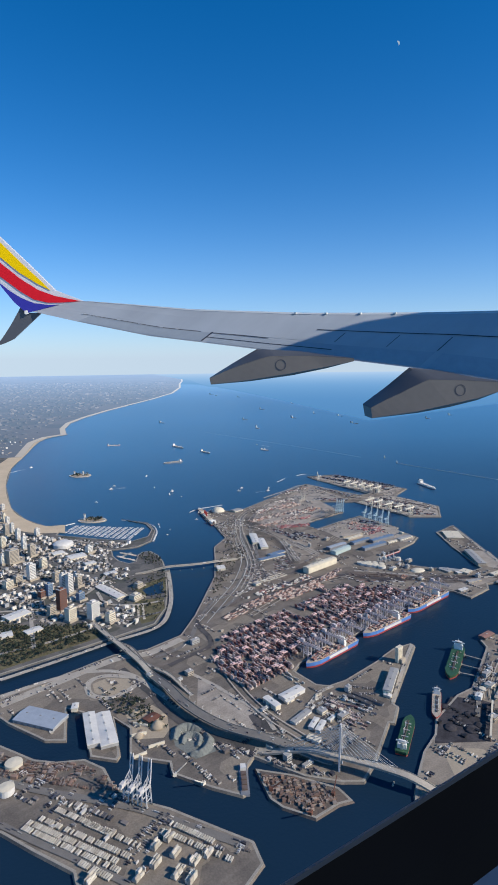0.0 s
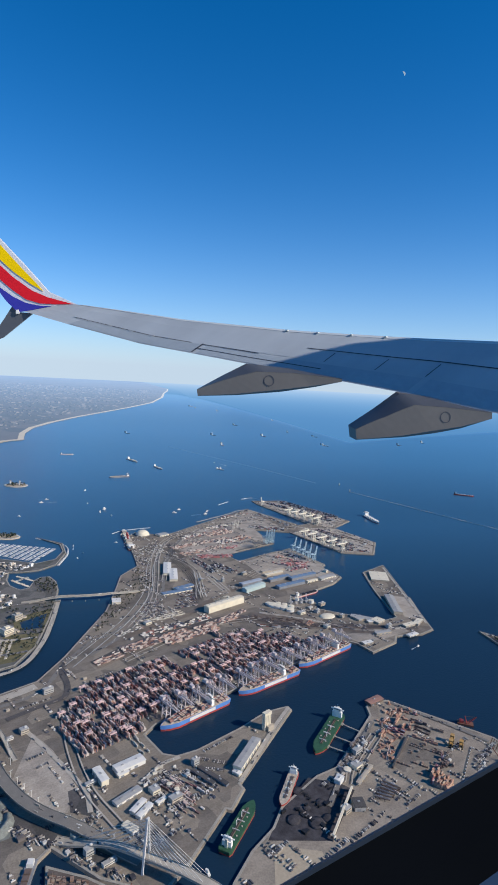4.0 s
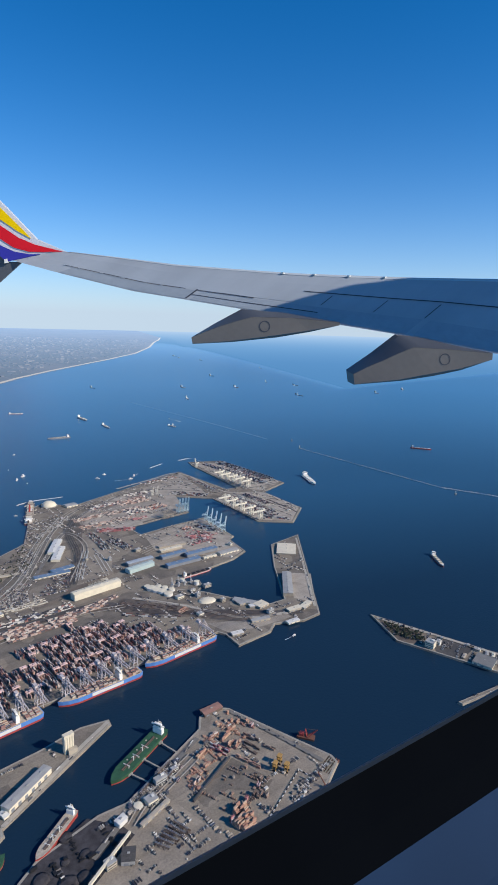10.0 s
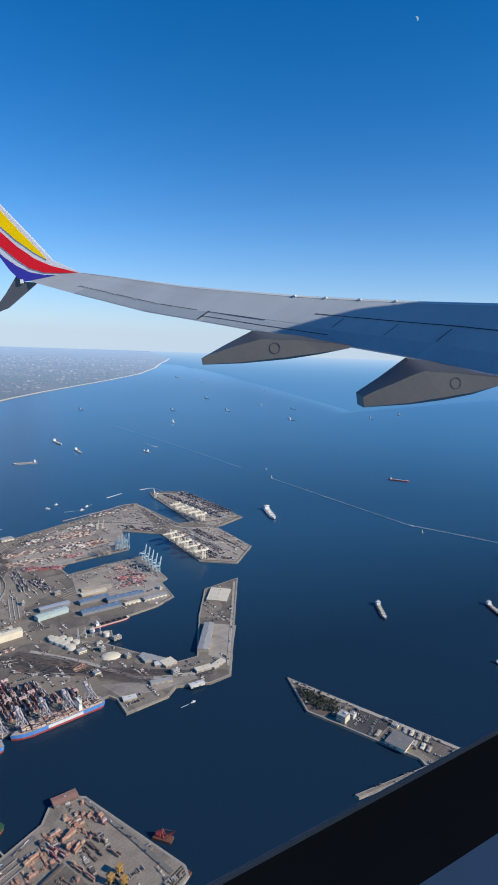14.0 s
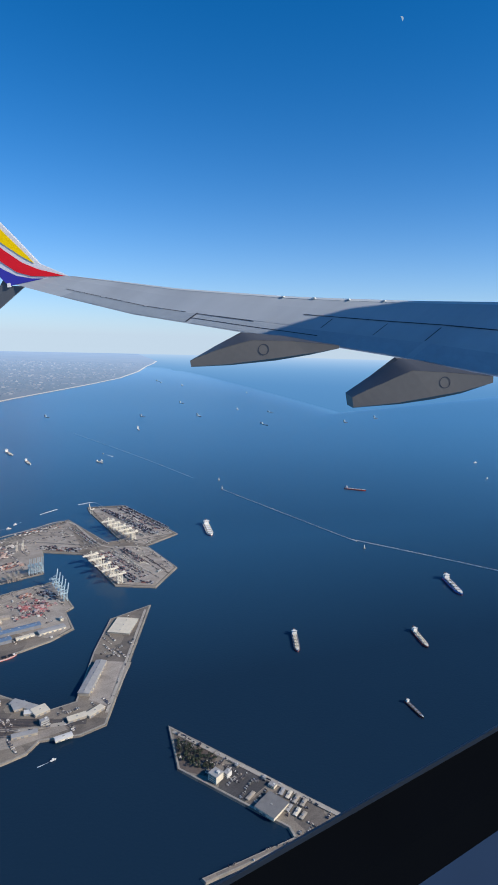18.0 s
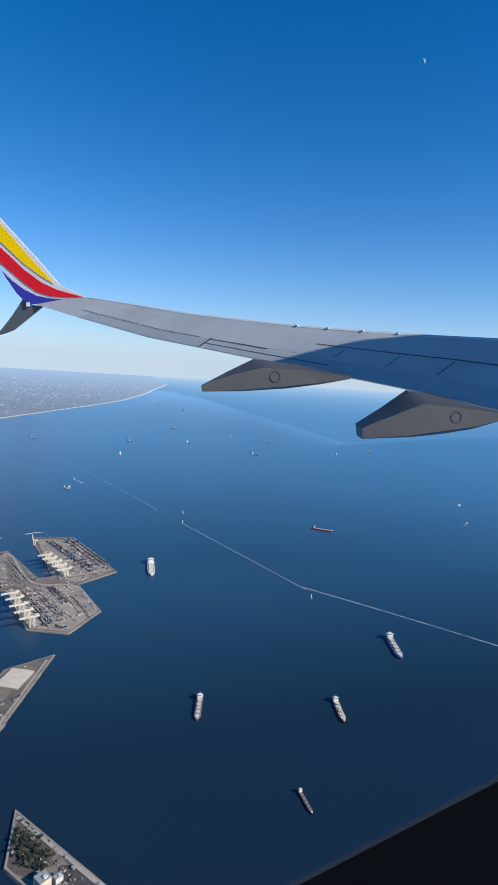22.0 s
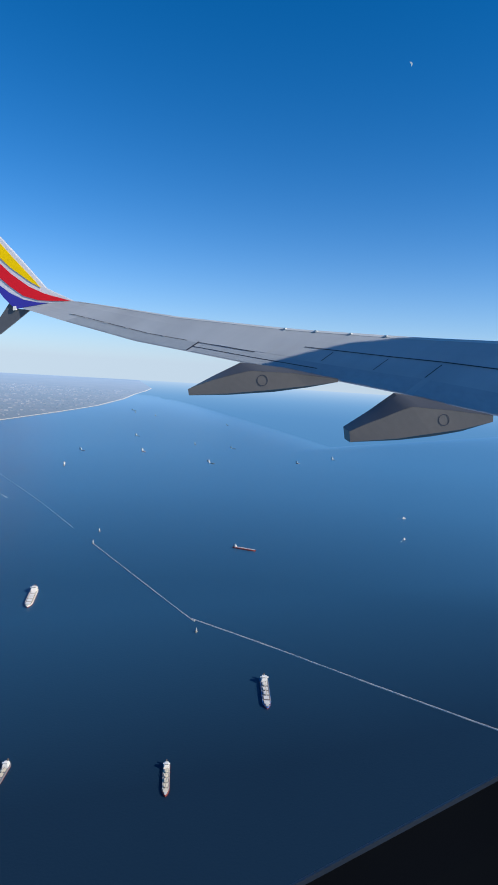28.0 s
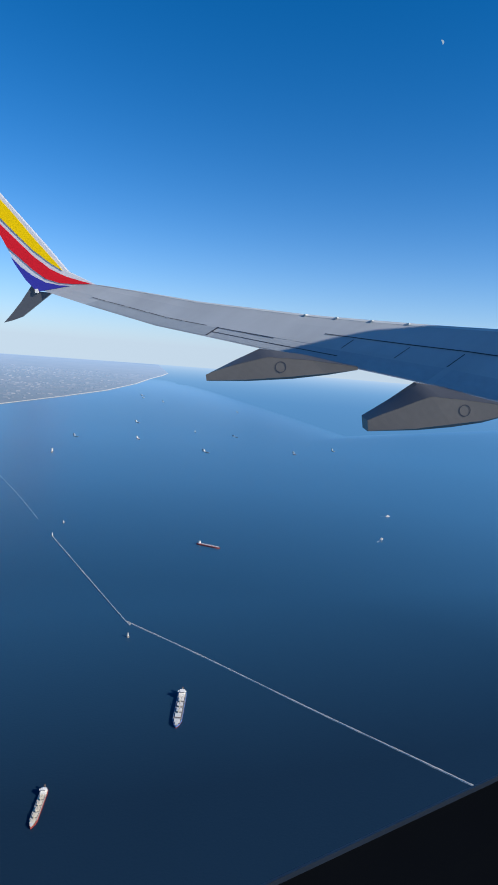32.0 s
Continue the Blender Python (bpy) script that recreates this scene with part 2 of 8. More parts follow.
M_TANWALL = mat("tan_wall", (0.42, 0.36, 0.28), 0.75, var=0.12, scale=1.0)
M_BRICK = mat("red_brown_wall", (0.17, 0.075, 0.05), 0.75, var=0.15)
M_GLASS = mat("window_glass", (0.09, 0.095, 0.10), 0.15, var=0.1)
M_BLUE = mat("blue_hull_paint", (0.10, 0.24, 0.55), 0.45, var=0.1)
M_RED = mat("red_hull_paint", (0.36, 0.06, 0.05), 0.5, var=0.15)
M_GREEN = mat("green_deck_paint", (0.038, 0.10, 0.052), 0.55, var=0.25, scale=1.5)
M_BLACK = mat("black_hull_paint", (0.02, 0.02, 0.022), 0.5)
M_GREYHULL = mat("grey_hull_paint", (0.22, 0.225, 0.24), 0.5, var=0.15)
M_DECKTAN = mat("tan_deck", (0.44, 0.37, 0.29), 0.7, var=0.25, scale=1.5)
M_CRANEBLUE = mat("pale_blue_crane_paint", (0.43, 0.54, 0.57), 0.5, var=0.1)
M_CRANEWHITE = mat("white_crane_paint", (0.60, 0.57, 0.54), 0.5, var=0.12)
M_CRANEPINK = mat("faded_pink_crane_paint", (0.64, 0.45, 0.41), 0.55, var=0.12, rnd=0.2)
M_STEEL = mat("brown_steel", (0.15, 0.11, 0.09), 0.6, var=0.2)
M_BOX = palette_mat("container_paint", [(0.30, 0.17, 0.14), (0.46, 0.32, 0.27), (0.11, 0.11, 0.12), (0.52, 0.45, 0.40), (0.20, 0.085, 0.075), (0.36, 0.275, 0.24), (0.075, 0.09, 0.13), (0.42, 0.245, 0.19), (0.06, 0.06, 0.065), (0.56, 0.48, 0.42)])
M_BOXSHIP = palette_mat("deck_container_paint", [(0.50, 0.38, 0.28), (0.42, 0.38, 0.35), (0.24, 0.11, 0.10), (0.34, 0.20, 0.16), (0.08, 0.09, 0.12), (0.55, 0.46, 0.36), (0.30, 0.17, 0.15), (0.10, 0.09, 0.09)])
M_CRANEGREY = mat("weathered_grey_crane_paint", (0.56, 0.49, 0.47), 0.55, var=0.15)
M_BOXMIXED = palette_mat("black_and_white_container_paint", [(0.62, 0.58, 0.52), (0.06, 0.06, 0.07), (0.45, 0.42, 0.38), (0.09, 0.10, 0.14), (0.68, 0.64, 0.58), (0.05, 0.05, 0.06), (0.30, 0.15, 0.13)])
M_BOXPALE = palette_mat("pale_container_paint", [(0.46, 0.34, 0.29), (0.56, 0.47, 0.41), (0.10, 0.09, 0.10), (0.60, 0.54, 0.47), (0.12, 0.11, 0.12), (0.40, 0.25, 0.20), (0.17, 0.11, 0.10), (0.52, 0.40, 0.34)])
M_CRANECREAM = mat("cream_crane_paint", (0.74, 0.67, 0.54), 0.5, var=0.12)
M_BROWNG = ground_mat("brown_ground", [(0.13, 0.105, 0.09), (0.17, 0.135, 0.11), (0.10, 0.085, 0.075)])
M_YELLOWM = mat("yellow_machine_paint", (0.43, 0.25, 0.08), 0.5, var=0.15)
M_SCRAP = palette_mat("scrap_metal", [(0.20, 0.13, 0.10), (0.30, 0.20, 0.15), (0.12, 0.10, 0.09), (0.38, 0.30, 0.24), (0.17, 0.12, 0.10), (0.26, 0.22, 0.19)])
M_BOXRED = palette_mat("red_container_paint", [(0.38, 0.14, 0.14), (0.46, 0.23, 0.22), (0.24, 0.10, 0.11), (0.46, 0.38, 0.36), (0.10, 0.08, 0.09)])
M_BOXORANGE = palette_mat("orange_container_paint", [(0.45, 0.27, 0.19), (0.40, 0.22, 0.16), (0.32, 0.18, 0.14), (0.50, 0.35, 0.25), (0.42, 0.27, 0.20)])
M_VAN = palette_mat("parked_vehicle_paint", [(0.55, 0.52, 0.47), (0.36, 0.33, 0.29), (0.05, 0.05, 0.06), (0.22, 0.19, 0.17), (0.62, 0.59, 0.54), (0.10, 0.10, 0.11), (0.42, 0.36, 0.29), (0.15, 0.13, 0.12), (0.07, 0.08, 0.11)])
M_TRAILER = palette_mat("white_trailer_paint", [(0.58, 0.53, 0.43), (0.52, 0.47, 0.39), (0.64, 0.59, 0.50), (0.45, 0.40, 0.32)])
M_TOWN = palette_mat("town_walls", [(0.66, 0.61, 0.53), (0.46, 0.40, 0.34), (0.26, 0.24, 0.22), (0.74, 0.71, 0.65), (0.14, 0.135, 0.13), (0.56, 0.47, 0.37), (0.36, 0.36, 0.36), (0.70, 0.65, 0.57)])
M_BOATS = palette_mat("white_boat_paint", [(0.78, 0.76, 0.72), (0.70, 0.68, 0.64), (0.82, 0.80, 0.77), (0.50, 0.50, 0.50)])
M_SHIPWHITE = mat("bright_ship_paint", (0.86, 0.82, 0.74), 0.5, var=0.06)
M_SHIPDECK = palette_mat("cluttered_deck_paint", [(0.50, 0.46, 0.40), (0.30, 0.28, 0.26), (0.62, 0.58, 0.50), (0.22, 0.22, 0.23)], var=0.3)
M_FOAM = mat("wake_foam", (0.55, 0.60, 0.64), 0.8)


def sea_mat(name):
    m = bpy.data.materials.new(name)
    m.use_nodes = True
    n, l = m.node_tree.nodes, m.node_tree.links
    b = n["Principled BSDF"]
    geo, big = n.new("ShaderNodeNewGeometry"), n.new("ShaderNodeTexNoise")
    big.inputs["Scale"].default_value, big.inputs["Detail"].default_value = 0.012, 4
    l.new(geo.outputs["Position"], big.inputs["Vector"])
    mix = n.new("ShaderNodeMix")
    mix.data_type = "RGBA"
    mix.inputs["A"].default_value, mix.inputs["B"].default_value = (0.0088, 0.0255, 0.0485, 1), (0.0116, 0.0335, 0.0625, 1)
    l.new(big.outputs["Fac"], mix.inputs["Factor"])
    off, reach, clear = n.new("ShaderNodeVectorMath"), n.new("ShaderNodeMapRange"), n.new("ShaderNodeMix")
    off.operation, off.inputs[1].default_value = "DOT_PRODUCT", (-0.35, 1.0, 0.0)
    l.new(geo.outputs["Position"], off.inputs[0])
    l.new(off.outputs["Value"], reach.inputs["Value"])
    reach.inputs["From Min"].default_value, reach.inputs["From Max"].default_value = 180.0, 290.0
    clear.data_type = "RGBA"
    l.new(reach.outputs[0], clear.inputs["Factor"])       # bluer water out in the bay, with distance brightening painted into the base colour
    l.new(mix.outputs["Result"], clear.inputs["A"])
    clear.inputs["B"].default_value = (0.0225, 0.081, 0.149, 1)
    l.new(clear.outputs["Result"], b.inputs["Base Color"])
    b.inputs["Roughness"].default_value, b.inputs["IOR"].default_value = 0.28, 1.33
    b.inputs["Specular IOR Level"].default_value = 0.22
    w1, bp = n.new("ShaderNodeTexNoise"), n.new("ShaderNodeBump")
    w1.inputs["Scale"].default_value, w1.inputs["Detail"].default_value = 1.6, 5
    l.new(geo.outputs["Position"], w1.inputs["Vector"])
    l.new(w1.outputs["Fac"], bp.inputs["Height"])
    bp.inputs["Strength"].default_value, bp.inputs["Distance"].default_value = 0.25, 0.15
    l.new(bp.outputs[0], b.inputs["Normal"])
    return m


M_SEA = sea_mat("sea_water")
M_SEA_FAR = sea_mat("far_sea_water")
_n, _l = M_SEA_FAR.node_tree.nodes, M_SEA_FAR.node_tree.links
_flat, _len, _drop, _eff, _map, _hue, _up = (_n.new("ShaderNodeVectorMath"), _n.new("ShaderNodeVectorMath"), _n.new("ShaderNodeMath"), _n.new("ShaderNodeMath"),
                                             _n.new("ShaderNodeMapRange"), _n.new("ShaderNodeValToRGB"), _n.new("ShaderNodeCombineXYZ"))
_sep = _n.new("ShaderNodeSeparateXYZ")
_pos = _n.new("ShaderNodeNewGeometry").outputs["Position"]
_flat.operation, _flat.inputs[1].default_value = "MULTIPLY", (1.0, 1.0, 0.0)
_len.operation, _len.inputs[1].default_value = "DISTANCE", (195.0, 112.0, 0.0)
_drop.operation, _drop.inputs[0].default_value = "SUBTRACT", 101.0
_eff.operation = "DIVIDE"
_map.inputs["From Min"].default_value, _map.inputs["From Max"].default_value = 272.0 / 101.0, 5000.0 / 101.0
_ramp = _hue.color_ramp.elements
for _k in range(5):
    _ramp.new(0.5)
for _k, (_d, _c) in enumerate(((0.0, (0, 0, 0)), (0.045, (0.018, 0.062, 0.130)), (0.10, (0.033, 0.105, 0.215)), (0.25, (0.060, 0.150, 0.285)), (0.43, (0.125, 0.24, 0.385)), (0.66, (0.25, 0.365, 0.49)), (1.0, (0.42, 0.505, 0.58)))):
    _ramp[_k].position, _ramp[_k].color = _d, (*_c, 1)       # haze over the far sea, painted as emission by sight distance
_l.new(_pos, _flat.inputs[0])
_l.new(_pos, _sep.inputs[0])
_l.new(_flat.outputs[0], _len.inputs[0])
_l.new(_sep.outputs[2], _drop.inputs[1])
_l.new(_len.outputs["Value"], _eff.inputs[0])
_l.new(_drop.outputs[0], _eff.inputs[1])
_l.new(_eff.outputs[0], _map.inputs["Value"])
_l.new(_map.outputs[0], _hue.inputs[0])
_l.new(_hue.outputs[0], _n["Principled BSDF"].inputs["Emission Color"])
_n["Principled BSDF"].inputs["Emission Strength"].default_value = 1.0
# far out the base colour goes black; painted glow replaces sun and sky light
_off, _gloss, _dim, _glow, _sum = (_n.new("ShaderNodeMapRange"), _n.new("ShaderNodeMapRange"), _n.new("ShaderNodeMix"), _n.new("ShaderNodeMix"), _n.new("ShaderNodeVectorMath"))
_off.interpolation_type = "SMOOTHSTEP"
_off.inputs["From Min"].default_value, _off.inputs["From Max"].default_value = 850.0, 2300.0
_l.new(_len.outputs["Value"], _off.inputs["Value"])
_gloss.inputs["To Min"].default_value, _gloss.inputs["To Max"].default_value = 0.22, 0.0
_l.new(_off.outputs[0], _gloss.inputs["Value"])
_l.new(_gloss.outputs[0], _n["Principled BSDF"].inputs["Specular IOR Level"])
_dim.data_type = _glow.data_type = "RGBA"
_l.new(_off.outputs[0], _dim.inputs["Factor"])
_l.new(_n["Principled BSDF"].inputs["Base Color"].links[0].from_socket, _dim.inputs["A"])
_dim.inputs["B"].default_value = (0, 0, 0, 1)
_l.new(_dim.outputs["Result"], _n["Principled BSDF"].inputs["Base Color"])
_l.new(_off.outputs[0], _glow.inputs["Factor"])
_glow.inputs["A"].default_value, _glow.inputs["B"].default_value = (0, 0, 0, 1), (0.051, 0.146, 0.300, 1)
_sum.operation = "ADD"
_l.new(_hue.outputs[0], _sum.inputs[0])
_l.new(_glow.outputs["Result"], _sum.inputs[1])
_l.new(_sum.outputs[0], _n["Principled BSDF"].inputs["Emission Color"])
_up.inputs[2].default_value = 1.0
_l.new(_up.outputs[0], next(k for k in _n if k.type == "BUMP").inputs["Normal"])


# ---- building helpers ----
class Geo:
    """Collects faces for one mesh."""

    def __init__(self):
        self.v, self.f = [], []

    def add(self, verts, faces):
        k = len(self.v)
        self.v += [tuple(p) for p in verts]
        self.f += [tuple(i + k for i in f) for f in faces]
        return self

    def box(self, cx, cy, z0, z1, lx, ly, rot=0.0, top=1.0):
        c, s = math.cos(radians(rot)), math.sin(radians(rot))
        out = []
        for z, k in ((z0, 1.0), (z1, top)):
            for a, b in ((-1, -1), (1, -1), (1, 1), (-1, 1)):
                x, y = a * lx * k / 2, b * ly * k / 2
                out.append((cx + c * x - s * y, cy + s * x + c * y, z))
        return self.add(out, [(3, 2, 1, 0), (4, 5, 6, 7), (0, 1, 5, 4), (1, 2, 6, 5), (2, 3, 7, 6), (3, 0, 4, 7)])

    def gable(self, cx, cy, z0, z1, zr, lx, ly, rot=0.0):
        """A long shed's roof: ridge along lx."""
        c, s = math.cos(radians(rot)), math.sin(radians(rot))
        pts = [(-lx / 2, -ly / 2, z0), (lx / 2, -ly / 2, z0), (lx / 2, ly / 2, z0), (-lx / 2, ly / 2, z0),
               (-lx / 2, -ly / 2, z1), (lx / 2, -ly / 2, z1), (lx / 2, ly / 2, z1), (-lx / 2, ly / 2, z1), (-lx / 2, 0, zr), (lx / 2, 0, zr)]
        return self.add([(cx + c * x - s * y, cy + s * x + c * y, z) for x, y, z in pts],
                        [(3, 2, 1, 0), (0, 1, 5, 4), (2, 3, 7, 6), (1, 2, 6, 9, 5), (3, 0, 4, 8, 7), (4, 5, 9, 8), (6, 7, 8, 9)])

    def prism(self, pts, z0, z1, grow=0.0):
        n = len(pts)
        area = sum(pts[i][0] * pts[(i + 1) % n][1] - pts[(i + 1) % n][0] * pts[i][1] for i in range(n))
        pts = list(pts) if area > 0 else list(pts)[::-1]
        low = outline(pts, grow) if grow else pts
        return self.add([(x, y, z0) for x, y in low] + [(x, y, z1) for x, y in pts],
                        [tuple(range(n, 2 * n))] + [(i, (i + 1) % n, n + (i + 1) % n, n + i) for i in range(n)])

    def cyl(self, x, y, z0, z1, r0, r1=None, n=12):
        r1 = r0 if r1 is None else r1
        ring = [(math.cos(2 * math.pi * i / n), math.sin(2 * math.pi * i / n)) for i in range(n)]
        return self.add([(x + r0 * a, y + r0 * b, z0) for a, b in ring] + [(x + r1 * a, y + r1 * b, z1) for a, b in ring],
                        [tuple(range(n - 1, -1, -1)), tuple(range(n, 2 * n))] + [(i, (i + 1) % n, n + (i + 1) % n, n + i) for i in range(n)])

    def dome(self, x, y, z, r, h, n=16, rings=5):
        v, f = [], []
        for k in range(rings):
            a = math.pi / 2 * k / rings
            v += [(x + r * math.cos(a) * math.cos(2 * math.pi * i / n), y + r * math.cos(a) * math.sin(2 * math.pi * i / n), z + h * math.sin(a)) for i in range(n)]
            if k:
                f += [((k - 1) * n + i, (k - 1) * n + (i + 1) % n, k * n + (i + 1) % n, k * n + i) for i in range(n)]
        v.append((x, y, z + h))
        f += [((rings - 1) * n + i, (rings - 1) * n + (i + 1) % n, rings * n) for i in range(n)]
        return self.add(v, f)

    def beam(self, a, b, w, h=None):
        a, b = Vector(a), Vector(b)
        d = (b - a).normalized()
        side = d.cross(Vector((0, 0, 1)))
        side = side.normalized() if side.length > 1e-4 else Vector((1, 0, 0))
        up = side.cross(d).normalized()
        h = w if h is None else h
        out = [p + side * (i * w / 2) + up * (j * h / 2) for p in (a, b) for i, j in ((-1, -1), (1, -1), (1, 1), (-1, 1))]
        return self.add(out, [(3, 2, 1, 0), (4, 5, 6, 7), (0, 1, 5, 4), (1, 2, 6, 5), (2, 3, 7, 6), (3, 0, 4, 7)])

    def loft(self, rings, closed=True, caps=True):
        n = len(rings[0])
        v = [p for r in rings for p in r]
        f = []
        for k in range(len(rings) - 1):
            for i in range(n if closed else n - 1):
                j = (i + 1) % n
                f.append((k * n + i, k * n + j, (k + 1) * n + j, (k + 1) * n + i))
        if caps:
            f += [tuple(range(n - 1, -1, -1)), tuple(range((len(rings) - 1) * n, len(rings) * n))]
        return self.add(v, f)

    def mesh(self, name, material, smooth=False):
        me = bpy.data.meshes.new(name)
        me.from_pydata(self.v, [], self.f)
        me.materials.append(material)
        if smooth:
            me.polygons.foreach_set("use_smooth", [True] * len(me.polygons))
        me.update()
        return me


def outline(pts, d):
    """The outline moved outward by d (counter-clockwise outlines)."""
    n, out = len(pts), []
    for i in range(n):
        a, b, c = Vector(pts[i - 1]), Vector(pts[i]), Vector(pts[(i + 1) % n])
        n1, n2 = (b - a).normalized(), (c - b).normalized()
        m = Vector((n1.y + n2.y, -n1.x - n2.x))
        m = m.normalized() / max(0.5, math.sqrt(max(0.05, (1 + n1.dot(n2)) / 2))) if m.length > 1e-3 else Vector((n1.y, -n1.x))
        out.append(tuple(b + m * d))
    return out


def ccw(pts):
    n = len(pts)
    return list(pts) if sum(pts[i][0] * pts[(i + 1) % n][1] - pts[(i + 1) % n][0] * pts[i][1] for i in range(n)) > 0 else list(pts)[::-1]


def inside(x, y, pts):
    hit, n = False, len(pts)
    for i in range(n):
        (x1, y1), (x2, y2) = pts[i], pts[(i + 1) % n]
        if (y1 > y) != (y2 > y) and x < (x2 - x1) * (y - y1) / (y2 - y1) + x1:
            hit = not hit
    return hit


def part(name, geo, material, parent, label="", smooth=False):
    ob = new(name, geo.mesh(name, material, smooth))
    ob.parent = parent
    return tagged(ob, label)


def solid(name, geo, material, label, category="", group="", kind="", smooth=False):
    return tagged(new(name, geo.mesh(name, material, smooth)), label, category, group, kind)


def thing(name, m, label, category, group="", kind=""):
    ob = new(name)
    ob.matrix_basis = m
    return tagged(ob, label, category, group, kind)


def heading(a, b):
    return math.degrees(math.atan2(b[1] - a[1], b[0] - a[0]))


def between(a, b, k=0.5):
    return (a[0] + (b[0] - a[0]) * k, a[1] + (b[1] - a[1]) * k)


def dist(a, b):
    return math.hypot(b[0] - a[0], b[1] - a[1])


QUAY = 40.8                       # the port's main direction, degrees
U = Vector((math.cos(radians(QUAY)), math.sin(radians(QUAY))))
V = Vector((-U.y, U.x))
LAND = 0.4                        # height of the quays over the water

# ---- sea and land ----
def eased(a, w):
    """a above zero, starting softly over the width w."""
    return math.sqrt(max(0.0, a) ** 2 + w * w) - w


def sea_level(x, y):
    """The sea is flat round the harbour; far out, below the wing, its backdrop dips and comes back up at the horizon."""
    near = min(0.135 * eased(y - 605 - max(0.0, 0.95 * (x - 171)), 200), 0.26 * eased(x - 60 + 0.185 * (y - 760), 160))
    away = min(0.045 * max(0.0, y - 2050), 0.5 * max(0.0, x + 125 + 0.14 * (y - 2150)))
    r = math.hypot(x - 100, y - 60)
    return -min(max(near, away), 370.0) * max(0.0, min(1.0, (4940 - r) / 500))


def disc(radii, seg):
    g = Geo()
    for r in radii:
        for i in range(seg):
            x, y = 100 + r * math.cos(2 * math.pi * i / seg), 60 + r * math.sin(2 * math.pi * i / seg)
            g.v.append((x, y, sea_level(x, y)))
    for k in range(len(radii) - 1):
        g.f += [(k * seg + i, (k + 1) * seg + i, (k + 1) * seg + (i + 1) % seg, k * seg + (i + 1) % seg) for i in range(seg)]
    return g


sea = disc([40, 80, 120, 200], 1440)
sea.f.append(tuple(range(1440)))
sea = solid("water", sea, M_SEA, "calm deep blue harbour and ocean water", "water", kind="structure")
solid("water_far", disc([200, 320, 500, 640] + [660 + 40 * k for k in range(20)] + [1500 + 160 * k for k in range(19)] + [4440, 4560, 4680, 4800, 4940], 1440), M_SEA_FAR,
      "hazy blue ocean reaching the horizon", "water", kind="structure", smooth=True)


def land(name, pts, material, label, edge=M_EDGE, width=0.45, z=LAND, bank=0.5):
    """A filled quay or shore with a sloping rubble bank and a capping edge."""
    pts = ccw(pts)
    ground = solid(name, Geo().prism(pts, -0.6, z, bank), material, label, "ground", kind="structure")
    if edge:
        inner = outline(pts, -width)
        n = len(pts)
        g = Geo().add([(x, y, z + 0.03) for x, y in pts] + [(x, y, z + 0.03) for x, y in inner] + [(x, y, z - 0.2) for x, y in outline(pts, 0.02)],
                      [(i, (i + 1) % n, n + (i + 1) % n, n + i) for i in range(n)] + [(2 * n + i, 2 * n + (i + 1) % n, (i + 1) % n, i) for i in range(n)])
        part("capping_edge", g, edge, ground, "pale concrete and rubble edge")
    return ground


PORT = [(-60.3, 133.5), (-50.2, 142.1), (-38.7, 152.5), (-30.2, 155.1), (-22.0, 162.8), (-18.9, 175.4), (-14.2, 207.1), (-14.7, 224.2), (-15.6, 240.4), (-11.1, 252.7), (-22.4, 293.3), (-20.0, 302.2), (-5.3, 298.6), (7.6, 318.2),
        (37.3, 363.0), (64.6, 330.0), (70.1, 333.0), (44.2, 377.7), (41.1, 386.5), (61.0, 391.4), (95.6, 344.1), (83.5, 326.4), (85.8, 322.8), (99.8, 301.4), (93.8, 281.2), (78.5, 282.1), (57.8, 314.2), (39.9, 316.1),
        (47.8, 292.5), (36.0, 282.9), (27.5, 274.7), (27.1, 273.8), (26.4, 269.5), (30.9, 264.2), (42.1, 274.9), (54.8, 285.6), (67.9, 263.9), (66.3, 260.2), (72.2, 248.6), (67.5, 240.8), (48.7, 222.8),
        (47.2, 217.1), (57.2, 215.5), (70.4, 209.8), (77.2, 206.6), (83.4, 210.5), (82.0, 234.9), (82.4, 255.4), (94.1, 266.3), (93.1, 201.7), (87.9, 197.6), (79.2, 195.6), (77.7, 191.3), (68.9, 184.2), (65.4, 189.6)]
SLIP = [(63.1, 190.8), (43.9, 175.2), (25.2, 159.4), (9.8, 146.1), (8.0, 142.5), (12.6, 136.4), (15.5, 135.8), (19.7, 138.0), (29.1, 146.2), (31.5, 148.9), (35.2, 152.6), (40.6, 155.1), (41.3, 153.7), (28.5, 128.0), (29.3, 126.8), (26.9, 121.0)]
BACK = [(25.8, 121.3), (20.0, 109.4), (16.7, 104.4), (12.6, 104.5), (6.2, 106.2), (-3.0, 111.9), (-4.4, 109.1), (-4.4, 102.4), (-5.2, 101.8), (-10.8, 104.0), (-18.3, 107.9), (-19.1, 110.9), (-27.0, 112.8), (-28.6, 121.6),
        (-32.6, 125.2), (-29.0, 113.2), (-29.4, 111.8), (-34.7, 113.1), (-40.0, 127.5), (-43.9, 129.1), (-40.9, 118.1), (-45.1, 118.2), (-54.7, 124.1), (-57.4, 126.2), (-110.0, 150.0), (-118.0, 112.0)]
land("ground_port", PORT + SLIP + BACK[:-1], M_YARD, "grey-brown paved port land with stained plots")
land("ground_brown_terminal", [(-2.8, 108.5), (-0.5, 100.9), (1.5, 98.9), (6.9, 96.3), (11.2, 99.2), (13.8, 100.0), (11.9, 103.2), (4.2, 106.7)], M_BROWNG, "rust-brown scrap terminal ground beside the channel")
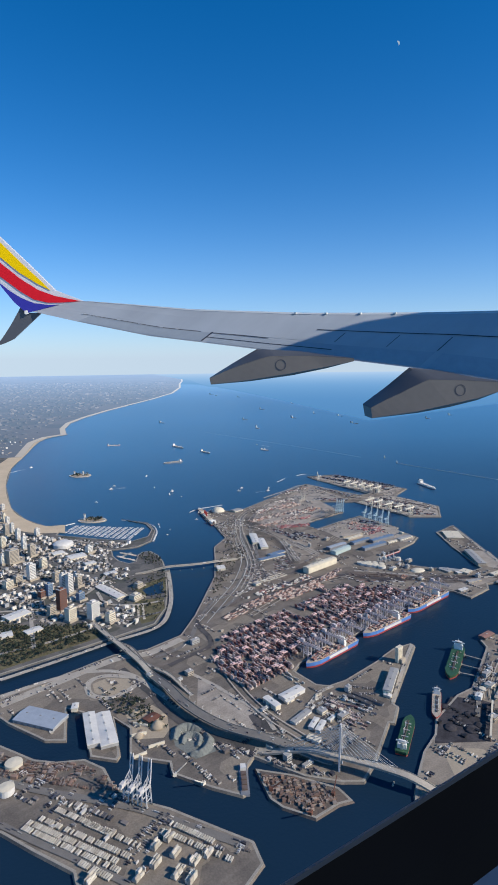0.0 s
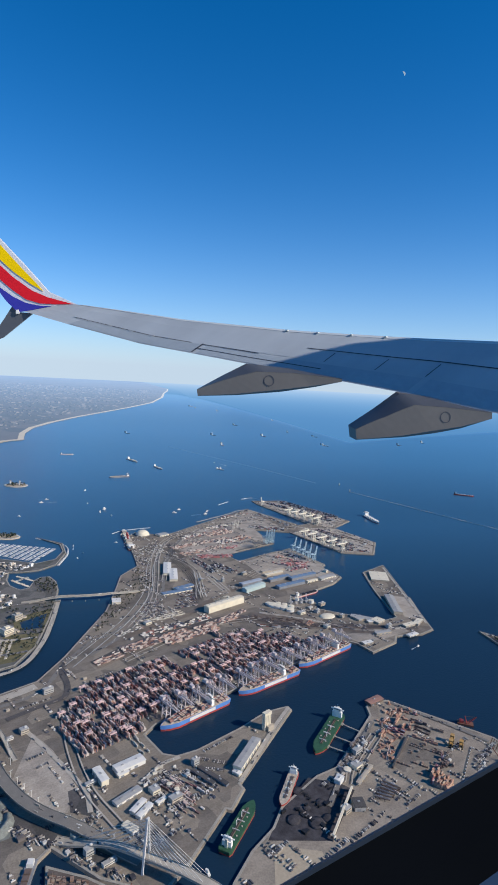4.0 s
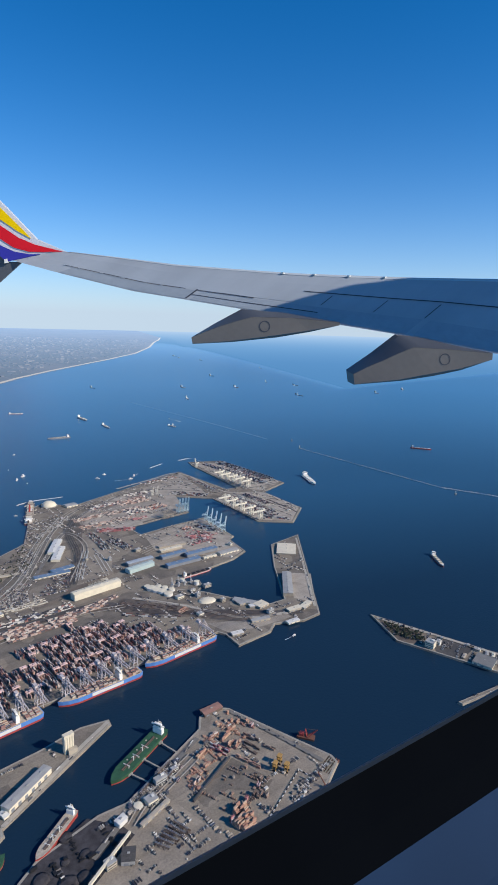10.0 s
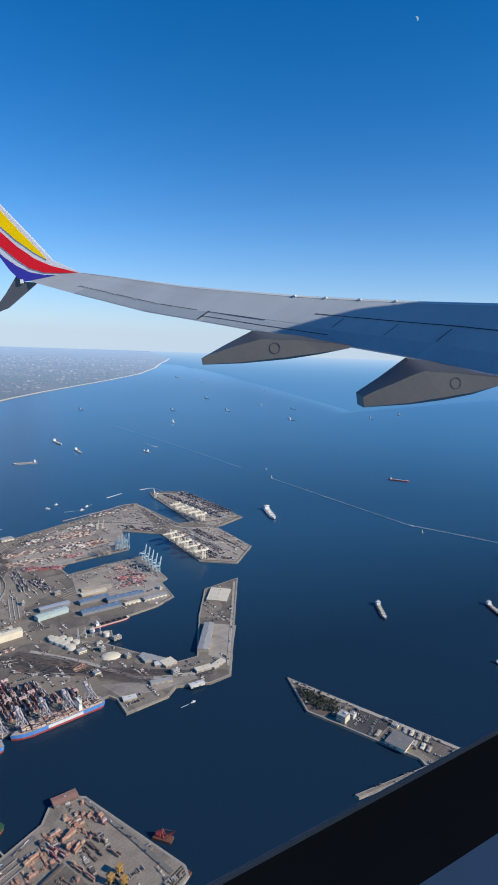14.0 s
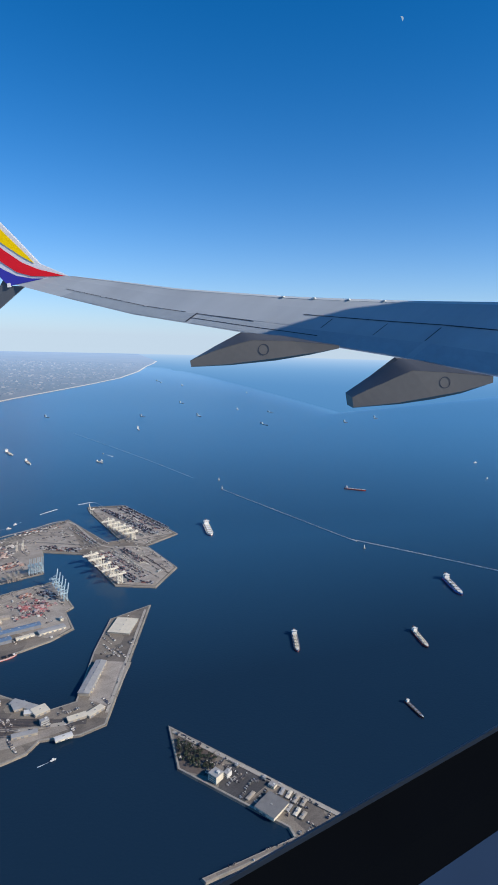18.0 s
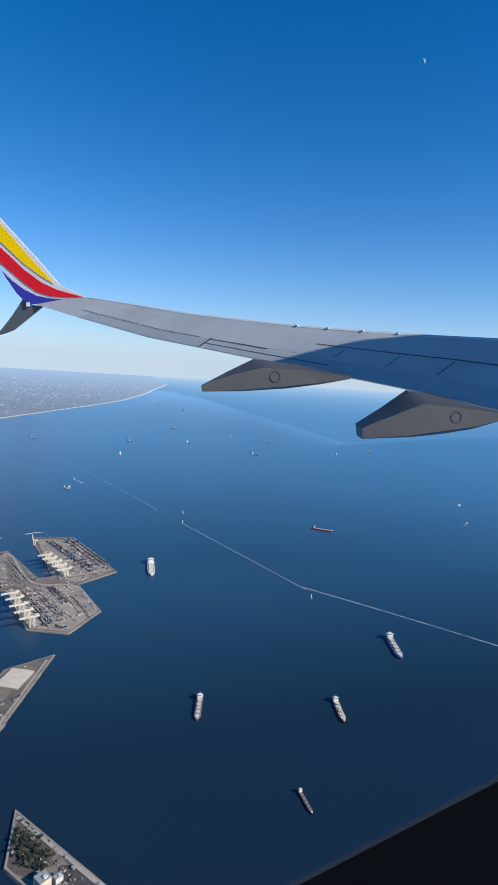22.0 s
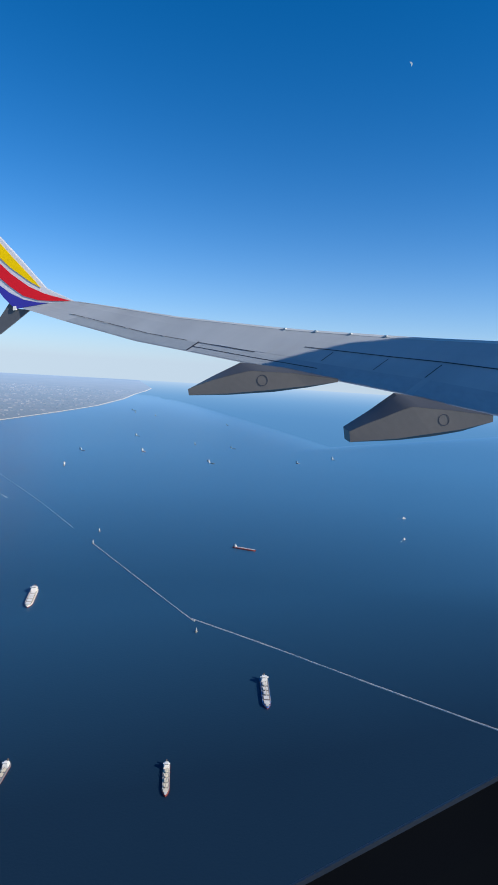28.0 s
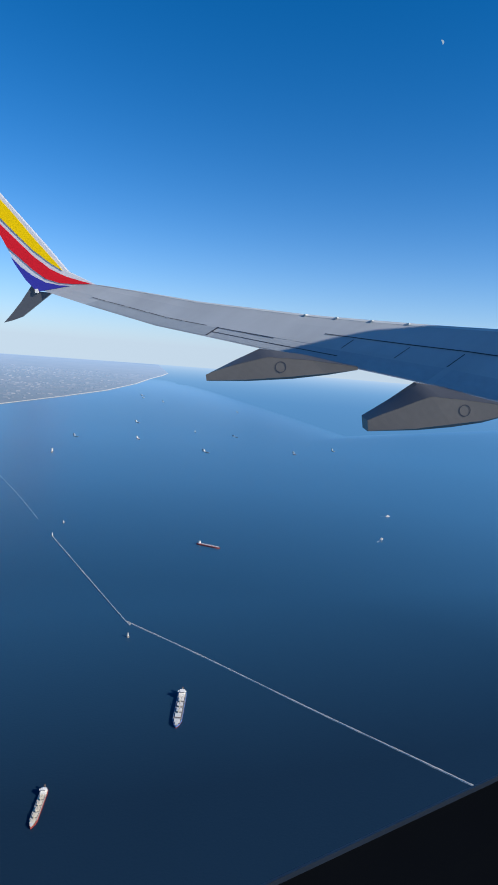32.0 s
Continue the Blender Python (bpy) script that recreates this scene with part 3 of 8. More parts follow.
land("ground_near_terminal", [(-130.0, 128.0), (-53.7, 117.2), (-45.4, 112.7), (-40.8, 111.8), (-35.6, 112.4), (-31.2, 109.8), (-28.7, 105.4), (-24.0, 101.8), (-17.8, 99.6), (-3.6, 92.1), (-2.2, 87.9), (-4.6, 84.4), (-20.0, 64.0), (-30.8, 87.4), (-37.9, 91.2), (-44.8, 95.2), (-110.0, 100.0)], M_YARD,
     "grey paved terminal with trailer rows along a channel")
COAST = [(-290.0, 3050.0), (-255.0, 2700.0), (-231.0, 2341.0), (-192.0, 1945.0), (-176.0, 1560.0), (-192.0, 1300.0), (-208.0, 1130.0), (-222.0, 980.0), (-228.0, 860.0), (-226.4, 773.4), (-213.6, 704.6), (-194.5, 646.0), (-207.6, 622.8), (-207.1, 578.4), (-185.5, 489.0), (-174.2, 435.5), (-153.9, 373.5), (-127.2, 313.4), (-111.1, 289.7), (-97.1, 276.8), (-88.1, 278.2)]
MARINA = [(-87.1, 261.7), (-65.2, 254.5), (-51.1, 251.2), (-45.5, 257.4), (-45.5, 267.9), (-49.6, 277.6), (-63.0, 286.6), (-48.8, 279.5), (-43.4, 266.0), (-43.0, 250.7), (-47.3, 243.2), (-52.2, 240.5), (-57.6, 239.4), (-55.4, 231.6), (-52.1, 226.1), (-47.5, 222.6), (-45.2, 224.4), (-45.7, 232.4), (-44.5, 235.8), (-41.5, 237.0), (-37.6, 231.9), (-34.6, 224.4), (-32.3, 214.5), (-29.8, 198.1), (-28.2, 182.0), (-30.1, 170.2), (-40.7, 162.0), (-64.6, 144.0)]
CITY = COAST + MARINA + [(-160.0, 90.0), (-900.0, 300.0)]
FAR_LAND = COAST[:15] + [(-900.0, 380.0), (-2600.0, 1200.0), (-3500.0, 3300.0), (-1800.0, 4500.0), (-700.0, 4860.0)]
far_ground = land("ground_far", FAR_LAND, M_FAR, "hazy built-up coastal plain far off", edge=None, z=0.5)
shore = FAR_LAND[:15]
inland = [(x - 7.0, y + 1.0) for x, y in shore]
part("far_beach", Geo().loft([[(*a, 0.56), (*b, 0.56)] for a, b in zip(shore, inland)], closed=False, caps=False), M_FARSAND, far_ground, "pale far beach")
land("ground_city", COAST[13:] + MARINA + [(-160.0, 90.0), (-900.0, 380.0)], M_CITYG, "city ground with streets and lots beside the harbour")
DOCK = [(43.8, 130.8), (48.3, 133.5), (59.9, 152.2), (59.9, 156.1), (63.6, 159.2), (66.2, 158.9), (86.8, 144.8), (87.6, 143.0), (84.7, 137.5), (83.6, 129.9), (80.0, 95.0), (40.0, 60.0), (18.0, 70.0), (24.8, 100.7), (27.0, 106.1), (30.1, 112.2), (34.0, 117.2), (36.0, 122.3)]
land("ground_dock", DOCK, M_DOCKG, "tan-brown paved container dock with an oil berth")
ISLE = [(108.2, 201.4), (148.1, 173.7), (150.0, 160.0), (142.0, 153.0), (134.8, 172.0), (112.0, 187.1)]
land("ground_isle", ISLE, M_YARD, "long narrow paved mole with sheds and a dark tree patch")
land("pier_arm", [(136.0, 169.9), (118.8, 161.2), (119.5, 160.5), (136.8, 169.2)], M_DOCKG, "thin concrete pier arm reaching from the mole", width=0.2)

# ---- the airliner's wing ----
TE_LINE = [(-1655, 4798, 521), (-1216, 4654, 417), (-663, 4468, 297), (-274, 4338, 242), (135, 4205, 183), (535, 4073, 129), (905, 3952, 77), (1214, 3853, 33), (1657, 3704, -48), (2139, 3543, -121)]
LE_LINE = [(-1265, 4863, 607), (-816, 4741, 560), (-351, 4596, 505), (48, 4499, 479), (514, 4402, 451), (958, 4307, 439), (1412, 4229, 431), (1797, 4175, 432), (2256, 4087, 432), (2845, 3992, 437)]
TE, LE = [Vector(p) for p in TE_LINE], [Vector(p) for p in LE_LINE]
WING_F = (0.0, 0.06, 0.3, 0.62, 0.82, 1.0)
WING_T = (0.0, 0.012, 0.022, 0.016, 0.008, 0.0)
M_WING = mat("grey_wing_paint", (0.335, 0.362, 0.385), 0.5, var=0.11, scale=0.0025, fine=0.004, bump=0.02, bump_scale=0.012)
for node in [k for k in M_WING.node_tree.nodes if k.type == "TEX_NOISE" and k.inputs["Scale"].default_value < 0.01]:
    along = M_WING.node_tree.nodes.new("ShaderNodeMapping")     # weathering runs with the air stream, along the chord
    along.vector_type = "TEXTURE"
    along.inputs["Rotation"].default_value, along.inputs["Scale"].default_value = (0, 0, radians(29)), (7.0, 0.7, 2.0)
    M_WING.node_tree.links.new(node.inputs["Vector"].links[0].from_socket, along.inputs["Vector"])
    M_WING.node_tree.links.new(along.outputs[0], node.inputs["Vector"])
M_FLAP = mat("grey_flap_paint", (0.285, 0.318, 0.345), 0.5, var=0.06, scale=0.0025, fine=0.02)
M_GAP = mat("dark_panel_gap", (0.03, 0.035, 0.05), 0.6)
M_STRAKE = mat("strake_paint_and_spine_shade", (0.07, 0.075, 0.085), 0.5, var=0.05, scale=0.005, fine=0.025)
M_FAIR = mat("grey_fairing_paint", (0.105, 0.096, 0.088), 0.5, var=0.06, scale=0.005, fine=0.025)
M_YELLOW = mat("yellow_livery_paint", (0.78, 0.50, 0.0), 0.6, var=0.03, scale=0.005, fine=0.025, spec=0.08)
M_LRED = mat("red_livery_paint", (0.58, 0.012, 0.022), 0.6, var=0.03, scale=0.005, fine=0.025, spec=0.08)
M_LBLUE = mat("blue_livery_paint", (0.035, 0.035, 0.27), 0.6, var=0.03, scale=0.005, fine=0.025, spec=0.08)
M_SILVER = mat("pale_grey_livery_paint", (0.52, 0.52, 0.54), 0.6, var=0.03, scale=0.005, fine=0.025)


def on_wing(s, f, lift=0.0):
    """A point of the upper skin: s along the span in stations, f from the leading (0) to the trailing edge (1)."""
    k = min(int(s), len(TE) - 2)
    le, te = LE[k].lerp(LE[k + 1], s - k), TE[k].lerp(TE[k + 1], s - k)
    h = float(np.interp(f, WING_F, WING_T)) * (te - le).length
    return le.lerp(te, f) + Vector((0, 0, h + lift))


wing = thing("airliner_wing", pose(*TE[4]), "grey swept airliner wing with flap fairings and a tall striped winglet", "aircraft wing")


def wing_part(name, geo, material, label="", parent=None, smooth=False):
    c = TE[4]
    geo.v = [(x - c.x, y - c.y, z - c.z) for x, y, z in geo.v]
    return part(name, geo, material, parent or wing, label, smooth)


def skin(s0, s1, f0, f1, lift=0.0, n=10, fn=4):
    g = Geo()
    rows = [[on_wing(s0 + (s1 - s0) * i / n, f0 + (f1 - f0) * j / fn, lift) for j in range(fn + 1)] for i in range(n + 1)]
    return g.loft(rows, closed=False, caps=False)


rings = []
for i in range(19):
    s = i / 2
    top = [on_wing(s, f) for f in WING_F]
    low = [on_wing(s, f) - Vector((0, 0, 3.2 * float(np.interp(f, WING_F, WING_T)) * (on_wing(s, 0) - on_wing(s, 1)).length)) for f in WING_F[-2:0:-1]]
    rings.append(top + low)
wing_part("wing_box", Geo().loft(rings), M_WING, smooth=False)
M_SLAT = mat("pale_leading_edge_paint", (0.47, 0.50, 0.51), 0.4, var=0.04, scale=0.0025, fine=0.02)
wing_part("leading_edge_slat", skin(0.15, 8.9, 0.0, 0.075, 3.0, 24, 3), M_SLAT, "pale leading-edge slat")
wing_part("aileron", skin(0.9, 3.0, 0.74, 0.985, 3.4), M_FLAP, "grey aileron panel")
wing_part("outboard_flap", skin(3.1, 7.0, 0.76, 0.985, 3.4), M_FLAP, "grey outboard flap panel")
wing_part("inboard_flap", skin(7.1, 8.9, 0.76, 0.985, 3.4), M_FLAP, "grey inboard flap panel")
for a, b in ((3.35, 4.2), (4.25, 5.1), (5.15, 6.0), (6.05, 6.9), (7.1, 8.0)):
    wing_part("spoiler", skin(a, b, 0.52, 0.72, 3.0, 4, 2), M_WING)
for a, b, f in ((0.75, 1.0, 0.72), (1.05, 1.32, 0.72), (1.38, 1.65, 0.72), (1.71, 1.98, 0.722), (2.04, 2.3, 0.725), (2.36, 2.8, 0.73), (3.0, 4.0, 0.735), (4.6, 8.9, 0.47), (3.0, 5.2, 0.86)):
    g = Geo()
    rows = [[on_wing(a + (b - a) * i / 16, f, 6.0), on_wing(a + (b - a) * i / 16, f + 0.014, 6.0)] for i in range(17)]
    wing_part("panel_gap", g.loft(rows, closed=False, caps=False), M_GAP, "dark hinge gap")
for a, b, f0, f1 in ((3.0, 3.03, 0.72, 0.98), (5.1, 5.115, 0.52, 0.72), (6.0, 6.015, 0.52, 0.74), (7.0, 7.015, 0.52, 0.74)):
    wing_part("panel_seam", skin(a, b, f0, f1, 5.5, 1, 3), M_GAP)
for k in (0.55, 0.825, 1.15, 1.48, 1.81, 2.13):
    p = on_wing(k + 0.2, 0.722, 6.7)
    wing_part("hinge_bracket", Geo().box(p.x, p.y, p.z, p.z + 1.5, 26, 12, 20), M_SILVER)
for k in (3.9, 4.4, 4.95, 5.5):
    p = on_wing(k, 0.05, 2.0)
    wing_part("vortex_tab", Geo().box(p.x, p.y, p.z, p.z + 9.2, 34, 17, 60), M_WHITE, "small bright tab")


def fairing(low, up, label, hatch, r):
    """A canoe-shaped flap-track fairing hanging under the wing, tail first."""
    low, up = [Vector(p) for p in low], [Vector(p) for p in up]
    rows, tops = [], []
    n = len(low) - 1
    for k in range(17):
        t = k / 16 * n
        i = min(int(t), n - 1)
        a, b = low[i].lerp(low[i + 1], t - i), up[i].lerp(up[i + 1], t - i)
        edge, foot = b.lerp(a, 0.12 + 0.18 * min(1.0, k / 8)), b.lerp(a, 0.93)
        edge.y, foot.y = a.y - 12, a.y - 12
        rows.append([edge, foot, a + Vector((0, 10, 0)), a + Vector((0, 200, 0)), b + Vector((0, 200, -2))])
        tops.append([b + Vector((0, 210, 0)), b.lerp(edge, 0.5) + Vector((0, 90, 0)), edge + Vector((0, -1, 1))])
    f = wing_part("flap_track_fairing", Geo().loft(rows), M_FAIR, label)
    # the spine faces off the sun; its shade is put into a darker colour
    wing_part("fairing_spine", Geo().loft(tops, closed=False, caps=False), M_STRAKE, "sloping spine of the fairing, its shade painted dark", f, smooth=True)
    c = Vector(hatch)
    k = min(range(16), key=lambda q: abs(rows[q][0].x + rows[q][1].x - 2 * c.x))
    c.z = (rows[k][0].z + rows[k][1].z) / 2
    across = (rows[k][1] - rows[k][0]).cross(rows[k + 1][0] - rows[k][0])
    ring_ = []
    for q in np.linspace(0, 2 * math.pi, 25):
        pair = [c + Vector((math.cos(q), 0, math.sin(q))) * w for w in (r, r * 0.86)]
        for p in pair:                                        # laid on the fairing's side
            p.y = rows[k][0].y - 2.5 - (across.x * (p.x - rows[k][0].x) + across.z * (p.z - rows[k][0].z)) / across.y
        ring_.append(pair)
    wing_part("hatch_ring", Geo().loft(ring_, closed=False, caps=False), M_GAP, "round inspection hatch outline", parent=None)
    return f


fairing([(-171, 3765, -54), (78, 3795, -37), (371, 3832, -1), (593, 3867, 40), (787, 3889, 86)], [(-180, 3765, -8), (-30, 3795, 83), (140, 3828, 179), (437, 3874, 163), (786, 3898, 116)],
        "grey canoe-shaped flap track fairing with a pointed tail", (289, 3794, 96), 36.0)
fairing([(831, 3527, -267), (1127, 3556, -240), (1340, 3583, -207), (1521, 3611, -169), (1718, 3639, -103)], [(818, 3529, -192), (974, 3553, -83), (1132, 3574, 41), (1400, 3622, 13), (1715, 3651, -41)],
        "grey canoe-shaped flap track fairing with a round hatch", (1401, 3562, -39), 36.0)

# winglet: the blade, its stripes, and the lower strake
def plate(name, pts, lift, material, label="", thick=25.0):
    toward = Vector((0.05, -1.0, -0.15)).normalized()
    front = [Vector(p) + toward * lift for p in pts]
    back = [p - toward * thick for p in front]
    n = len(front)
    g = Geo().add(front + back, [tuple(range(n)), tuple(range(2 * n - 1, n - 1, -1))] + [(i, n + i, n + (i + 1) % n, (i + 1) % n) for i in range(n)])
    return wing_part(name, g, material, label)


plate("winglet_blade", [(-1256, 4864, 604), (-1468, 4834, 688), (-1655, 4813, 884), (-1859, 4789, 1088), (-2067, 4765, 1296), (-2170, 4749, 1305), (-2191, 4742, 1227), (-2133, 4749, 1159), (-1997, 4761, 935), (-1936, 4766, 827), (-1870, 4772, 714), (-1786, 4780, 594), (-1695, 4791, 508), (-1567, 4813, 542), (-1439, 4834, 576)], 0, M_SILVER, "pale grey winglet blade", 42)
plate("yellow_stripe", [(-2086, 4761, 1280), (-2170, 4749, 1297), (-2182, 4743, 1215), (-2026, 4762, 1082), (-1893, 4778, 963), (-1737, 4798, 828), (-1602, 4815, 741), (-1508, 4828, 692), (-1559, 4822, 747), (-1720, 4803, 905), (-1901, 4782, 1095)], 8, M_YELLOW, "yellow winglet stripe", 6)
plate("red_stripe", [(-2133, 4748, 1142), (-2001, 4763, 1012), (-1891, 4777, 916), (-1734, 4796, 781), (-1599, 4814, 693), (-1478, 4831, 647), (-1274, 4861, 606), (-1418, 4838, 594), (-1527, 4821, 592), (-1637, 4805, 617), (-1740, 4791, 683), (-1839, 4779, 762), (-1936, 4767, 836), (-1997, 4761, 935)], 8, M_LRED, "red winglet stripe", 6)
plate("blue_stripe", [(-1902, 4769, 758), (-1826, 4778, 690), (-1737, 4790, 631), (-1635, 4804, 587), (-1526, 4820, 574), (-1439, 4834, 578), (-1567, 4813, 542), (-1695, 4791, 508), (-1786, 4780, 594), (-1870, 4772, 706)], 8, M_LBLUE, "blue winglet root stripe", 6)
plate("lower_strake", [(-1741, 4786, 560), (-1695, 4791, 508), (-1587, 4808, 508), (-1811, 4765, 297), (-1886, 4751, 261), (-1945, 4741, 241), (-1889, 4753, 315), (-1819, 4768, 421)], -12, M_STRAKE, "dark grey lower winglet strake", 33)
plate("tip_light", [(-1709, 4790, 528), (-1688, 4793, 531), (-1681, 4793, 501), (-1707, 4789, 497)], 16, M_WHITE, "small white tip light", 16)


# unseen panel added towards the sun for the fuselage, shading the inner wing
shade_edge = [on_wing(s, f) for s, f in ((5.85, 0.0), (5.45, 0.15), (5.15, 0.25), (4.9, 0.43), (4.65, 0.65), (4.45, 0.85), (4.3, 1.0))]
shade_edge = [shade_edge[0] * 2 - shade_edge[1] + Vector((900, 0, 420)), *shade_edge, *(on_wing(k, 1.0) + Vector((0, 0, 7 * (k - 6))) for k in (4.6, 5.5, 6.5, 7.5, 9.0))]
shade_panel = shade_edge + [on_wing(9, 1.0) * 5 - on_wing(8, 1.0) * 4 + Vector((0, 0, 60)), shade_edge[0] + Vector((2600, 0, 0))]
wing_part("wing_shade_panel", Geo().loft([[p + SUN_WAY * t for p in shade_panel] for t in (2700, 2850)]), M_LBLUE, "dark blue unseen panel that shades the inner wing")

# ---- the cabin window's lower edge, along the camera's line ----
# sun reaches these strips, so the unlit cabin's dark is put into their colours
M_SEAL = mat("shaded_black_window_seal", (0.003, 0.0038, 0.0052), 1.0, spec=0.0)
M_RIM = mat("dull_blue_grey_rim", (0.03, 0.045, 0.07), 0.5)
M_CABIN = mat("blue_cabin_panel", (0.012, 0.030, 0.068), 0.8, spec=0.1)
line = [Vector((108.317, 68.613, 89.567)) + Vector((117.08, 59.202, 15.374)) * k + Vector((3.477, 1.267, 1.197)) * k * k for k in np.linspace(-1.25, 1.2, 80)]
window = thing("cabin_window_edge", pose(*line[0]), "dark curved lower edge of an airliner cabin window", "window frame", kind="structure")


def strip(name, offsets, material, label):
    g = Geo()
    g.loft([[p + Vector(o) - line[0] for o in offsets] for p in line], closed=False, caps=False)
    part(name, g, material, window, label)


strip("rim", [(0.139, 0.359, -0.290), (0.135, 0.350, -0.285), (0.139, 0.359, -0.296)], M_RIM, "thin dull rim")
strip("seal", [(0.139, 0.359, -0.296), (0.133, 0.330, -0.317), (0.133, 0.320, -0.341)], M_SEAL, "black rubber seal with cabin shade painted in")
strip("panel", [(0.133, 0.320, -0.341), (0.129, 0.293, -0.385), (0.129, 0.275, -0.449)], M_CABIN, "dark blue cabin panel")

# ---- ships ----
def hull_ring(L, B, z, flare=1.0, n=7):
    """Plan of a hull at one height, bow towards +x."""
    pts = [(-L / 2, -B * 0.40), (-L * 0.46, -B / 2 * flare), (L * 0.30, -B / 2 * flare), (L * 0.40, -B * 0.36 * flare), (L * 0.46, -B * 0.18 * flare), (L / 2, 0),
           (L * 0.46, B * 0.18 * flare), (L * 0.40, B * 0.36 * flare), (L * 0.30, B / 2 * flare), (-L * 0.46, B / 2 * flare), (-L / 2, B * 0.40)]
    return [(x, y, z) for x, y in pts]


def ship_base(name, m, L, B, H, hull_m, boot_m, deck_m, label, group=""):
    s = thing(name, m, label, "ship", group)
    part("boot_topping", Geo().loft([hull_ring(L * 0.97, B, -0.3), hull_ring(L * 0.98, B, H * 0.32)]), boot_m, s)
    part("hull", Geo().loft([hull_ring(L * 0.98, B * 1.005, H * 0.32), hull_ring(L, B * 1.01, H)]), hull_m, s)
    part("deck", Geo().loft([hull_ring(L * 0.985, B * 0.96, H), hull_ring(L * 0.985, B * 0.96, H + 0.03)]), deck_m, s)
    return s


def house(s, x, B, z, h, L=0.9, funnel=M_CREAM, m=None):
    a = part("superstructure", Geo().box(x, 0, z, z + h * 0.6, L, B * 0.7).box(x + L * 0.1, 0, z + h * 0.6, z + h, L * 0.6, B * 0.55), m or M_SHIPWHITE, s)
    part("bridge_wing", Geo().box(x + L * 0.15, 0, z + h * 0.8, z + h * 0.9, L * 0.3, B * 0.98), M_SHIPWHITE, a)
    part("bridge_window", Geo().box(x + L * 0.42, 0, z + h * 0.82, z + h * 0.9, 0.03, B * 0.5), M_GLASS, a)
    if funnel:
        part("funnel", Geo().box(x - L * 0.75, 0, z, z + h * 0.95, L * 0.35, B * 0.2, 0, 0.85), funnel, s)
    part("mast", Geo().beam((x, 0, z + h), (x, 0, z + h * 1.35), 0.06), M_SHIPWHITE, s)


DECK_ME = [Geo().loft([[(a * (0.45 - e), b * (0.09 - e), z) for a, b in ((-1, -1), (1, -1), (1, 1), (-1, 1))] for z, e in ((0, 0.012), (0.012, 0), (0.193, 0), (0.205, 0.012))]).mesh("container", M_BOXSHIP)]


def container_ship(a, b, seed, label):
    """Bow at b. Tall hull, bays of boxes, the house two thirds aft."""
    rng = random.Random(seed)
    L, B, H = dist(a, b), 3.2, 1.35
    c = between(a, b)
    s = ship_base("container_ship", pose(c[0], c[1], 0, 0, 0, heading(a, b)), L, B, H, M_BLUE, M_RED, M_DECKTAN, label, "container ships at the quay")
    part("white_hull_band", Geo().box(-L * 0.05, -B / 2 - 0.03, H * 0.4, H * 0.95, L * 0.38, 0.05).box(-L * 0.05, B / 2 + 0.03, H * 0.4, H * 0.95, L * 0.38, 0.05), M_WHITE, s, "white hull band")
    house(s, -L * 0.22, B, H, 2.3, 0.8)
    bays = int(L * 0.86 / 1.05)
    for k in range(bays):
        x0 = -L * 0.46 + k * 1.05
        if abs(x0 + 0.45 + L * 0.22) < 0.95 or abs(x0 + 0.45 + L * 0.22 + 0.8) < 0.6:
            continue
        width = B * (0.96 if x0 < L * 0.28 else 0.6)
        cols, most = max(2, int(width * 0.9 / 0.19)), rng.randint(2, 5)
        for j in range(cols):
            for tier in range(max(1, most - rng.choice((0, 0, 0, 1, 2)))):
                c = new("container", DECK_ME[0])
                c.parent, c.location = s, (x0 + 0.45, (j - (cols - 1) / 2) * 0.19, H + 0.03 + 0.207 * tier)
    return s


def tanker(stern, bow, label, deck=M_GREEN, hull=M_GREEN, B=None, H=0.9, h=2.2, pipes=True):
    L = dist(stern, bow)
    B = B or L * 0.19
    c = between(stern, bow)
    s = ship_base("oil_tanker", pose(c[0], c[1], 0, 0, 0, heading(stern, bow)), L, B, H, hull, M_RED, deck, label, "tankers")
    house(s, -L * 0.40, B, H, h, L * 0.05)
    if pipes:
        part("deck_pipe", Geo().box(0, 0, H + 0.03, H + 0.2, L * 0.62, 0.14).box(0, 0.3, H + 0.03, H + 0.15, L * 0.62, 0.07), M_STEEL, s)
        for k in (-0.12, 0.05, 0.22):
            part("manifold", Geo().box(L * k, 0, H + 0.03, H + 0.2, 0.12, B * 0.5), M_WHITE, s)
        for k in (-0.05, 0.12):
            part("deck_crane", Geo().cyl(L * k, 0.35, H, H + 1.0, 0.09, n=8).beam((L * k, 0.35, H + 0.95), (L * k + 0.6, 0.35, H + 1.1), 0.08), M_WHITE, s)
        for k in range(7):
            part("hatch", Geo().cyl(L * (-0.3 + 0.09 * k), B * 0.25 * (-1) ** k, H + 0.03, H + 0.14, 0.16, n=8), M_DECKTAN, s)
    return s


